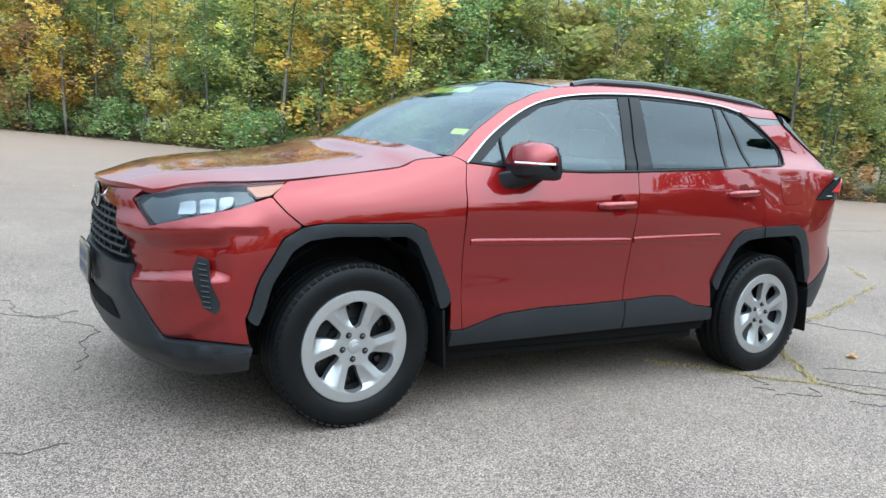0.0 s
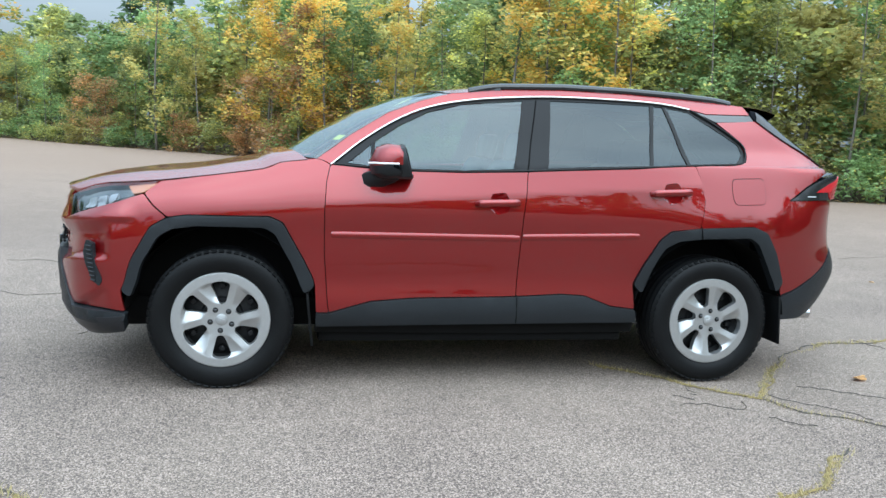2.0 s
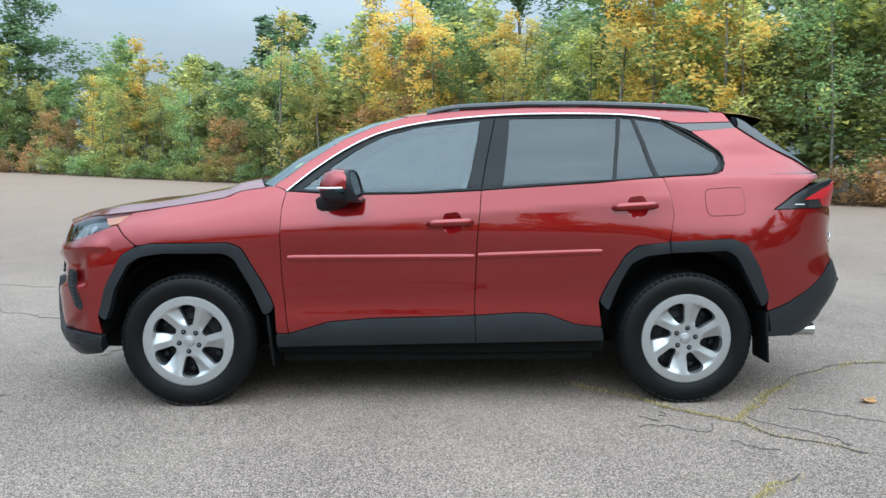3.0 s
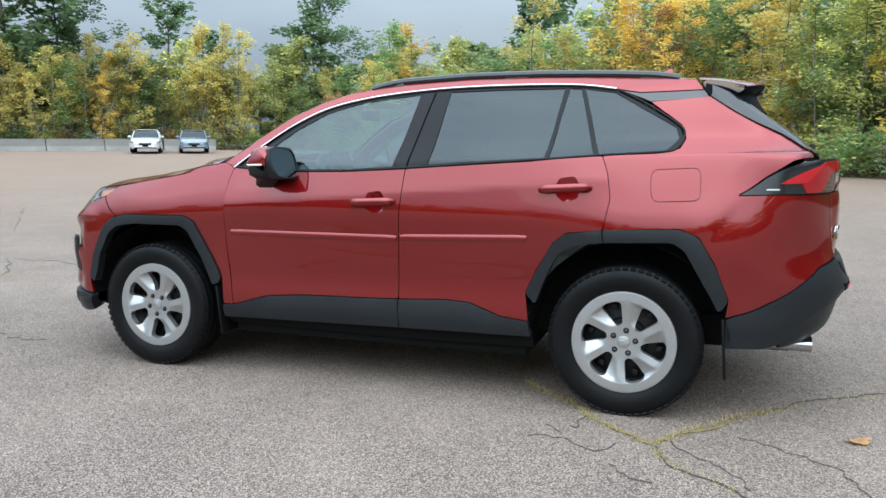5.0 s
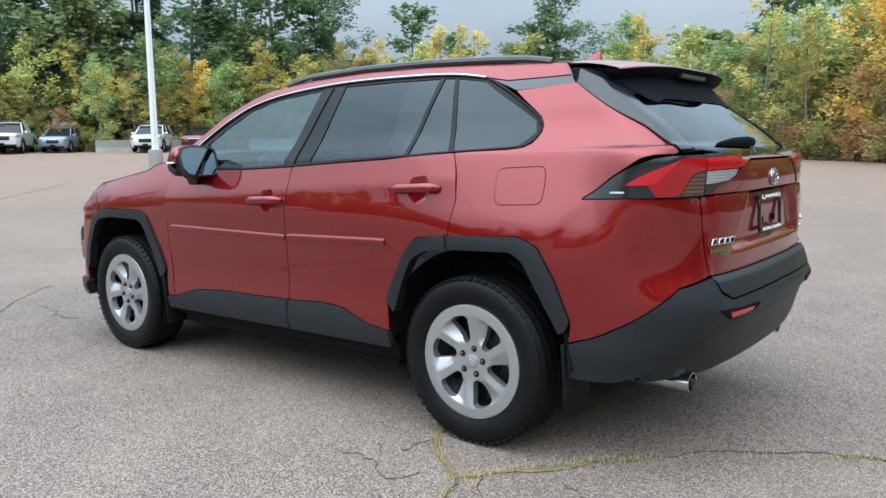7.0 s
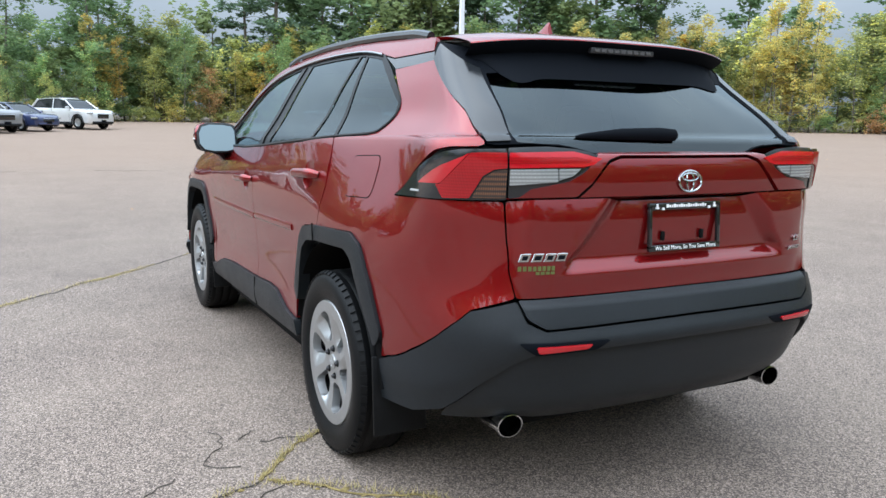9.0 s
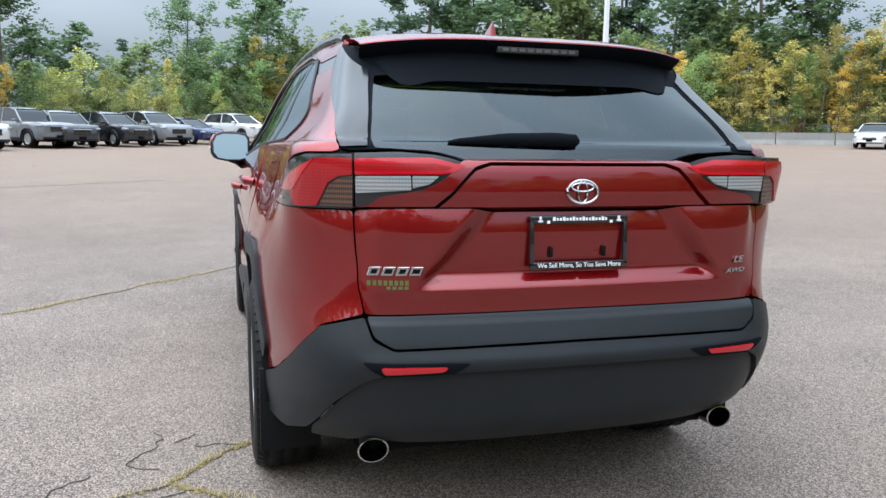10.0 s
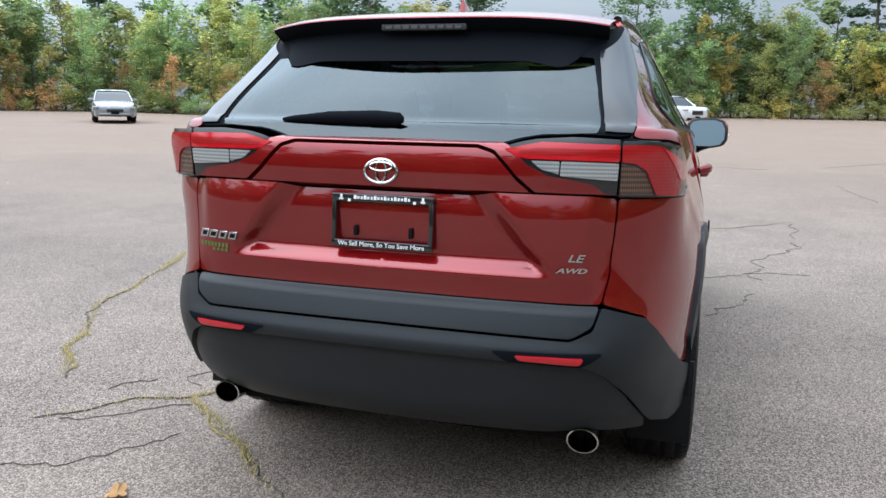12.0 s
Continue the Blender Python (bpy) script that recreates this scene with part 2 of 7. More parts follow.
def thing(name, label, category, group="", at=None):
    ob = new(name)
    ob.empty_display_size = 0.1
    if at is not None:
        ob.matrix_world = at
    return tagged(ob, label, category, group)


# ---- ground ----
def rise(x, y):
    """The lot is level about the car and climbs gently towards its edges, most to the north-west."""
    r, d = math.hypot(x, y), -0.78 * x + 0.62 * y
    s, q = min(max((d - 28) / 25, 0), 1), min(max((r - 5) / 8, 0), 1)
    return 0.0165 * max(0, r - 6) * q * q * (3 - 2 * q) + 0.3 * s * s * (3 - 2 * s)


def asphalt():
    m = bpy.data.materials.new("weathered_asphalt")
    m.use_nodes = True
    n, l = m.node_tree.nodes, m.node_tree.links
    b = n["Principled BSDF"]
    c = n.new("ShaderNodeTexCoord")

    def noise_node(scale, detail=5):
        t = n.new("ShaderNodeTexNoise")
        t.inputs["Scale"].default_value, t.inputs["Detail"].default_value = scale, detail
        l.new(c.outputs["Object"], t.inputs["Vector"])
        return t
    stone = n.new("ShaderNodeTexVoronoi")
    stone.inputs["Scale"].default_value = 185
    l.new(c.outputs["Object"], stone.inputs["Vector"])
    ramp = n.new("ShaderNodeValToRGB")
    e = ramp.color_ramp.elements
    e[0].position, e[0].color = 0.0, (0.062, 0.047, 0.040, 1)
    e[1].position, e[1].color = 1.0, (0.415, 0.322, 0.270, 1)
    mid = ramp.color_ramp.elements.new(0.45)
    mid.color = (0.158, 0.1215, 0.1015, 1)
    sep = n.new("ShaderNodeSeparateColor")
    l.new(stone.outputs["Color"], sep.inputs["Color"]), l.new(sep.outputs["Red"], ramp.inputs["Fac"])
    # dark binder between the stones
    edge = n.new("ShaderNodeMapRange")
    edge.inputs["From Min"].default_value, edge.inputs["From Max"].default_value = 0.25, 0.75
    edge.inputs["To Min"].default_value, edge.inputs["To Max"].default_value = 1.06, 0.72
    l.new(stone.outputs["Distance"], edge.inputs["Value"])
    m1 = n.new("ShaderNodeMixRGB")
    m1.blend_type, m1.inputs["Fac"].default_value = "MULTIPLY", 1
    l.new(ramp.outputs["Color"], m1.inputs["Color1"]), l.new(edge.outputs["Result"], m1.inputs["Color2"])
    # broad stains and wheel-worn patches
    big, mid_n = noise_node(0.22, 6), noise_node(2.3, 6)
    s1 = n.new("ShaderNodeMapRange")
    s1.inputs["From Min"].default_value, s1.inputs["From Max"].default_value = 0.3, 0.7
    s1.inputs["To Min"].default_value, s1.inputs["To Max"].default_value = 0.86, 1.14
    l.new(big.outputs["Fac"], s1.inputs["Value"])
    s2 = n.new("ShaderNodeMapRange")
    s2.inputs["From Min"].default_value, s2.inputs["From Max"].default_value = 0.3, 0.7
    s2.inputs["To Min"].default_value, s2.inputs["To Max"].default_value = 0.9, 1.1
    l.new(mid_n.outputs["Fac"], s2.inputs["Value"])
    mm = n.new("ShaderNodeMath")
    mm.operation = "MULTIPLY"
    l.new(s1.outputs["Result"], mm.inputs[0]), l.new(s2.outputs["Result"], mm.inputs[1])
    m2 = n.new("ShaderNodeMixRGB")
    m2.blend_type, m2.inputs["Fac"].default_value = "MULTIPLY", 1
    l.new(m1.outputs["Color"], m2.inputs["Color1"]), l.new(mm.outputs[0], m2.inputs["Color2"])
    # brownish dust
    m3 = n.new("ShaderNodeMixRGB")
    m3.inputs["Color2"].default_value = (0.30, 0.24, 0.19, 1)
    dust = noise_node(0.5, 7)
    dr = n.new("ShaderNodeMapRange")
    dr.inputs["From Min"].default_value, dr.inputs["From Max"].default_value = 0.45, 0.8
    dr.inputs["To Max"].default_value = 0.35
    l.new(dust.outputs["Fac"], dr.inputs["Value"]), l.new(dr.outputs["Result"], m3.inputs["Fac"])
    # tan by distance: the look of asphalt at grazing angles, put into its colour
    far, len_v, warm = n.new("ShaderNodeMapRange"), n.new("ShaderNodeVectorMath"), n.new("ShaderNodeMixRGB")
    len_v.operation = "LENGTH"
    l.new(c.outputs["Object"], len_v.inputs[0]), l.new(len_v.outputs["Value"], far.inputs["Value"])
    far.inputs["From Min"].default_value, far.inputs["From Max"].default_value, far.inputs["To Max"].default_value = 3.0, 20.0, 0.68
    warm.inputs["Color2"].default_value = (0.243, 0.162, 0.118, 1)
    l.new(far.outputs["Result"], warm.inputs["Fac"])
    l.new(m2.outputs["Color"], m3.inputs["Color1"]), l.new(m3.outputs["Color"], warm.inputs["Color1"]), l.new(warm.outputs["Color"], b.inputs["Base Color"])
    b.inputs["Roughness"].default_value, b.inputs["Specular IOR Level"].default_value = 0.85, 0.3
    bump = n.new("ShaderNodeBump")
    bump.inputs["Strength"].default_value, bump.inputs["Distance"].default_value = 0.8, 0.004
    inv = n.new("ShaderNodeMath")
    inv.operation, inv.inputs[0].default_value = "SUBTRACT", 1
    l.new(stone.outputs["Distance"], inv.inputs[1]), l.new(inv.outputs[0], bump.inputs["Height"])
    l.new(bump.outputs["Normal"], b.inputs["Normal"])
    return m


ASPHALT = asphalt()
SOIL = material("leaf_litter", (0.10, 0.07, 0.045), 0.95, vary=0.45, scale=1.2, bump=0.4, bump_scale=14)
MOSS = material("dry_moss", (0.20, 0.145, 0.055), 0.95, vary=0.5, scale=14, bump=0.5, bump_scale=120)
CRACK = material("crack_tar", (0.062, 0.055, 0.047), 0.95, vary=0.3, scale=20)
CONCRETE = material("barrier_concrete", (0.21, 0.20, 0.185), 0.9, vary=0.25, scale=1.5, bump=0.2, bump_scale=40)


def inside(x, y, poly):
    hit = False
    for (x0, y0), (x1, y1) in zip(poly, poly[1:] + poly[:1]):
        if (y0 > y) != (y1 > y) and x < x0 + (y - y0) / (y1 - y0) * (x1 - x0):
            hit = not hit
    return hit


LOT = [(30, 5), (22, 10.2), (16, 13.4), (12.4, 15.2), (8.2, 20), (4.2, 25), (0.2, 28.5), (-3, 31.5), (-7, 34.5), (-13, 38), (-21, 42.5), (-27, 46.5), (-30, 45.5), (-35.6, 41.2),
       (-42.1, 31.9), (-46.6, 22.4), (-56, 14), (-58, 4), (-50, -4), (-42, -14), (-39, -22), (-40, -36), (-28, -43), (0, -42), (22, -34), (27, -20), (27, -8)]


def build_ground():
    bm = bmesh.new()
    rings = [0, 0.6, 1.2, 2, 3, 4.5, 6.5, 9, 12, 16, 20, 25, 30, 36, 42, 48, 55, 65, 80, 120, 220, 500, 1500]
    rows = []
    for r in rings:
        rows.append([(r * math.cos(a), r * math.sin(a), rise(r * math.cos(a), r * math.sin(a)) if r < 100 else 1.9) for a in [2 * math.pi * k / 96 for k in range(97)]])
    grid(bm, rows)
    bmesh.ops.remove_doubles(bm, verts=bm.verts, dist=0.0005)
    me = group_mesh(bm, "ground")
    me.materials.append(SOIL)
    for p in me.polygons:
        p.use_smooth = True
    ob = new("ground", me)
    ob.location.z = -0.03
    tagged(ob, "brown leaf-littered earth under the woods", "ground", kind="structure")
    # the asphalt of the lot
    bm = bmesh.new()
    from_pts = []
    n = len(LOT)
    for i in range(n):
        a, b = Vector(LOT[i]), Vector(LOT[(i + 1) % n])
        k = max(2, int((b - a).length / 0.8))
        for j in range(k):
            p = a.lerp(b, j / k)
            w = 0.25 * noise.noise(Vector((p.x * 0.4, p.y * 0.4, 0))) + 0.12 * noise.noise(Vector((p.x * 1.7, p.y * 1.7, 3)))
            d = (b - a).normalized()
            from_pts.append(Vector((p.x - d.y * w, p.y + d.x * w)))
    inner = []
    for ix in range(-60, 42, 3):
        for iy in range(-50, 50, 3):
            if inside(ix + 0.4, iy + 0.3, LOT):
                inner.append(Vector((ix + 0.4, iy + 0.3)))
    from mathutils import geometry
    m = len(from_pts)
    vs, es, fs, *_ = geometry.delaunay_2d_cdt(from_pts + inner, [(i, (i + 1) % m) for i in range(m)], [list(range(m))], 1, 0.001)
    bv = [bm.verts.new((v.x, v.y, rise(v.x, v.y))) for v in vs]
    for f in fs:
        bm.faces.new([bv[i] for i in f])
    bmesh.ops.recalc_face_normals(bm, faces=bm.faces)
    me = group_mesh(bm, "road")
    me.materials.append(ASPHALT)
    for p in me.polygons:
        p.use_smooth = True
    if me.polygons[0].normal.z < 0:
        me.flip_normals()
    tagged(new("road", me), "worn light grey asphalt car park with exposed aggregate", "asphalt", kind="structure")


build_ground()


# ---- the car's body surface: horizontal sections from the front centre round the left side to the rear centre ----
# each row: height at the nose, height at the tail, (x, half width) from front to rear
XF, XR = -2.2, 2.4
BODY_ROWS = [
    (0.22, 0.22, [(-2.1, 0), (-2.09, 0.25), (-2.06, 0.45), (-2, 0.6), (-1.93, 0.74), (-1.8, 0.842), (-1.6, 0.852), (-1.345, 0.852), (-0.9, 0.832), (-0.3, 0.832), (0.4, 0.832), (1, 0.832), (1.4, 0.852), (1.788, 0.842), (1.905, 0.785), (1.955, 0.606), (1.995, 0.391), (2.005, 0)]),
    (0.38, 0.38, [(-2.22, 0), (-2.21, 0.25), (-2.18, 0.45), (-2.12, 0.62), (-2.03, 0.77), (-1.88, 0.877), (-1.6, 0.907), (-1.345, 0.912), (-0.9, 0.892), (-0.3, 0.887), (0.4, 0.887), (1, 0.887), (1.4, 0.907), (1.838, 0.856), (2.05, 0.768), (2.175, 0.622), (2.24, 0.391), (2.26, 0)]),
    (0.55, 0.55, [(-2.25, 0), (-2.24, 0.25), (-2.21, 0.45), (-2.14, 0.63), (-2.04, 0.77), (-1.88, 0.877), (-1.6, 0.907), (-1.345, 0.912), (-0.9, 0.892), (-0.3, 0.884), (0.4, 0.884), (1, 0.887), (1.4, 0.912), (1.838, 0.862), (2.10, 0.782), (2.250, 0.643), (2.310, 0.391), (2.325, 0)]),
    (0.66, 0.66, [(-2.26, 0), (-2.25, 0.25), (-2.21, 0.45), (-2.14, 0.63), (-2.05, 0.77), (-1.9, 0.872), (-1.6, 0.907), (-1.345, 0.912), (-0.9, 0.894), (-0.3, 0.888), (0.4, 0.888), (1, 0.892), (1.4, 0.915), (1.838, 0.866), (2.125, 0.784), (2.278, 0.645), (2.328, 0.391), (2.343, 0)]),
    (0.8, 0.8, [(-2.25, 0), (-2.24, 0.25), (-2.2, 0.45), (-2.12, 0.63), (-2.03, 0.77), (-1.88, 0.867), (-1.6, 0.905), (-1.345, 0.91), (-0.9, 0.9), (-0.3, 0.897), (0.4, 0.897), (1, 0.9), (1.4, 0.912), (1.838, 0.870), (2.105, 0.776), (2.245, 0.63), (2.285, 0.391), (2.295, 0)]),
    (0.93, 0.93, [(-2.23, 0), (-2.22, 0.25), (-2.16, 0.44), (-2.07, 0.6), (-1.96, 0.74), (-1.83, 0.842), (-1.6, 0.887), (-1.345, 0.905), (-0.9, 0.907), (-0.3, 0.907), (0.4, 0.907), (1, 0.905), (1.4, 0.903), (1.838, 0.862), (2.085, 0.794), (2.23, 0.63), (2.28, 0.391), (2.29, 0)]),
    (1.03, 1.05, [(-2.16, 0), (-2.15, 0.25), (-2.09, 0.43), (-1.99, 0.57), (-1.89, 0.68), (-1.78, 0.772), (-1.58, 0.832), (-1.345, 0.862), (-0.9, 0.882), (-0.3, 0.89), (0.4, 0.892), (1, 0.888), (1.4, 0.872), (1.808, 0.838), (2.065, 0.812), (2.21, 0.653), (2.265, 0.391), (2.275, 0)]),
    (1.13, 1.235, [(-2, 0), (-2, 0.25), (-1.95, 0.4), (-1.9, 0.5), (-1.8, 0.58), (-1.7, 0.65), (-1.5, 0.72), (-1.3, 0.785), (-0.9, 0.825), (-0.3, 0.85), (0.4, 0.857), (1, 0.850), (1.4, 0.818), (1.788, 0.788), (2.035, 0.8), (2.145, 0.659), (2.18, 0.391), (2.19, 0)]),
    (1.184, 1.265, [(-1.988, 0), (-1.986, 0.236), (-1.94, 0.376), (-1.893, 0.468), (-1.793, 0.543), (-1.694, 0.609), (-1.494, 0.68), (-1.297, 0.744), (-0.9, 0.794), (-0.3, 0.826), (0.4, 0.836), (1.0, 0.828), (1.4, 0.794), (1.774, 0.762), (2.012, 0.738), (2.112, 0.648), (2.148, 0.393), (2.159, 0)]),
    (1.3, 1.33, [(-2, 0), (-1.99, 0.2), (-1.95, 0.32), (-1.9, 0.4), (-1.8, 0.47), (-1.7, 0.53), (-1.5, 0.6), (-1.3, 0.65), (-0.9, 0.722), (-0.3, 0.767), (0.4, 0.782), (1, 0.774), (1.4, 0.738), (1.738, 0.703), (1.955, 0.685), (2.04, 0.611), (2.07, 0.391), (2.085, 0)]),
    (1.44, 1.44, [(-2, 0), (-1.99, 0.2), (-1.95, 0.3), (-1.9, 0.36), (-1.8, 0.42), (-1.7, 0.47), (-1.5, 0.53), (-1.3, 0.58), (-0.9, 0.652), (-0.3, 0.697), (0.4, 0.717), (1, 0.714), (1.4, 0.682), (1.688, 0.657), (1.825, 0.64), (1.885, 0.572), (1.935, 0.342), (1.945, 0)]),
    (1.57, 1.57, [(-2, 0), (-1.99, 0.2), (-1.95, 0.3), (-1.9, 0.34), (-1.8, 0.38), (-1.7, 0.42), (-1.5, 0.47), (-1.3, 0.51), (-0.9, 0.582), (-0.3, 0.622), (0.4, 0.64), (1, 0.637), (1.35, 0.612), (1.588, 0.597), (1.675, 0.595), (1.735, 0.532), (1.775, 0.293), (1.785, 0)]),
    (1.63, 1.63, [(-2, 0), (-1.99, 0.2), (-1.95, 0.3), (-1.9, 0.34), (-1.8, 0.37), (-1.7, 0.4), (-1.5, 0.44), (-1.3, 0.47), (-0.9, 0.522), (-0.3, 0.567), (0.4, 0.587), (1, 0.582), (1.3, 0.56), (1.538, 0.552), (1.605, 0.55), (1.655, 0.488), (1.695, 0.293), (1.705, 0)]),
]
NET = np.array([[(x, y, zf + (zr - zf) * (x - XF) / (XR - XF)) for x, y in row] for zf, zr, row in BODY_ROWS])
NV, NU = NET.shape[:2]
MIRROR = np.array((1.0, -1.0, 1.0))
PAD = np.concatenate([NET[:, 1:2] * MIRROR, NET, NET[:, NU - 2:NU - 1] * MIRROR], axis=1)
PAD = np.concatenate([2 * PAD[:1] - PAD[1:2], PAD, 2 * PAD[-1:] - PAD[-2:-1]], axis=0)


def cubic(p0, p1, p2, p3, t):
    return p1 + 0.5 * t * (p2 - p0 + t * (2 * p0 - 5 * p1 + 4 * p2 - p3 + t * (3 * (p1 - p2) + p3 - p0)))


def body(u, v):
    """Points of the body's half (y positive) at net coordinates u, front to rear, and v, sill to roof."""
    u, v = np.clip(np.asarray(u, float), 0, NU - 1), np.clip(np.asarray(v, float), 0, NV - 1)
    i, j = np.minimum(u.astype(int), NU - 2), np.minimum(v.astype(int), NV - 2)
    tu, tv = (u - i)[..., None], (v - j)[..., None]
    cols = [cubic(PAD[j + k, i], PAD[j + k, i + 1], PAD[j + k, i + 2], PAD[j + k, i + 3], tu) for k in range(4)]
    return cubic(cols[0], cols[1], cols[2], cols[3], tv)


def normal_at(u, v):
    e = 0.02
    a = body(u + e, v) - body(u - e, v)
    b = body(u, v + e) - body(u, v - e)
    n = np.cross(b, a)
    n /= np.maximum(np.linalg.norm(n, axis=-1, keepdims=True), 1e-9)
    return n


def locate(k, value, z, lo, hi):
    """Net coordinates at height z where coordinate k (0: x, 1: half width) has a value, between columns lo and hi."""
    v = 5.0
    for _ in range(7):
        us = np.linspace(lo, hi, 160)
        c = body(us, np.full(160, v))[:, k]
        if c[-1] < c[0]:
            us, c = us[::-1], c[::-1]
        u = float(np.interp(value, np.maximum.accumulate(c), us))
        vs = np.linspace(0, NV - 1, 160)
        v = float(np.interp(z, body(np.full(160, u), vs)[:, 2], vs))
    return u, v


def spot(p):
    """(x, z) on the side, ('r', y, z) on the rear, ('f', y, z) on the front."""
    if p[0] == "r":
        return locate(1, p[1], p[2], 13.2, 17)
    if p[0] == "f":
        return locate(1, p[1], p[2], 0, 5)
    return locate(0, p[0], p[1], 2.5, 16)


S_OF = np.concatenate([[0], np.cumsum(np.linalg.norm(np.diff(NET[5], axis=0), axis=1))])
Z_OF = np.array([r[0] for r in BODY_ROWS])


def flat(uv):
    return np.array([(np.interp(u, range(NU), S_OF), np.interp(v, range(NV), Z_OF)) for u, v in uv])


def unflat(st):
    st = np.asarray(st)
    return np.interp(st[:, 0], S_OF, np.arange(NU)), np.interp(st[:, 1], Z_OF, np.arange(NV))


def resample(pts, step, closed=True):
    out = []
    n = len(pts)
    for i in range(n if closed else n - 1):
        a, b = pts[i], pts[(i + 1) % n]
        k = max(1, int(math.ceil(np.linalg.norm(b - a) / step)))
        out += [a + (b - a) * j / k for j in range(k)]
    if not closed:
        out.append(pts[-1])
    return out


def rounded(pts, radius):
    """Cuts the corners of a flat outline with short arcs."""
    out, n = [], len(pts)
    for i in range(n):
        p, a, b = pts[i], pts[i - 1], pts[(i + 1) % n]
        if min(p[0], abs(p[0] - S_OF[-1])) < 1e-3:
            out.append(p)
            continue
        da, db = a - p, b - p
        la, lb = np.linalg.norm(da), np.linalg.norm(db)
        r = min(radius, la * 0.4, lb * 0.4)
        q0, q1 = p + da / la * r, p + db / lb * r
        for t in (0, 0.25, 0.5, 0.75, 1):
            out.append((1 - t) ** 2 * q0 + 2 * t * (1 - t) * p + t * t * q1)
    return out


def shrink(pts, d):
    """Moves a flat outline inwards by d."""
    area = sum(a[0] * b[1] - b[0] * a[1] for a, b in zip(pts, pts[1:] + pts[:1]))
    s = 1 if area > 0 else -1
    out, n = [], len(pts)
    for i in range(n):
        t = pts[(i + 1) % n] - pts[i - 1]
        t = t / max(np.linalg.norm(t), 1e-9)
        out.append(pts[i] + s * d * np.array((-t[1], t[0])))
    return out


def snap(before, after):
    """Keeps points of the centre plane in it."""
    n = len(before)
    for end in (0.0, S_OF[-1]):
        mid = [abs(a[0] - end) < 1e-3 for a in before]
        for i in range(n):
            if mid[i]:
                after[i][0] = end
                near = [k % n for k in (i - 1, i + 1) if not mid[k % n]]
                after[i][1] = before[i][1] + (after[near[0]][1] - before[near[0]][1] if near else 0)
    return after


def shading(u, v, relief):
    """Even normals of the body with the slope of a relief laid over it."""
    n = np.zeros((len(u), 3))
    for e in (0.06, 0.16, 0.28):
        a = body(u + e, v) - body(u - e, v)
        b = body(u, v + e) - body(u, v - e)
        k = np.cross(b, a)
        n += k / np.maximum(np.linalg.norm(k, axis=-1, keepdims=True), 1e-9)
    n /= np.maximum(np.linalg.norm(n, axis=-1, keepdims=True), 1e-9)
    if relief is None:
        return n
    e = 0.02
    ends = [body(u + e, v), body(u - e, v), body(u, v + e), body(u, v - e)]
    h = [np.array([relief(*p) for p in q]) for q in ends]
    a, b, ha, hb = ends[0] - ends[1], ends[2] - ends[3], h[0] - h[1], h[2] - h[3]
    aa, bb, ab = (a * a).sum(1), (b * b).sum(1), (a * b).sum(1)
    det = np.maximum(aa * bb - ab * ab, 1e-12)
    ga, gb = (ha * bb - hb * ab) / det, (hb * aa - ha * ab) / det
    n = n - a * ga[:, None] - b * gb[:, None]
    return n / np.maximum(np.linalg.norm(n, axis=-1, keepdims=True), 1e-9)


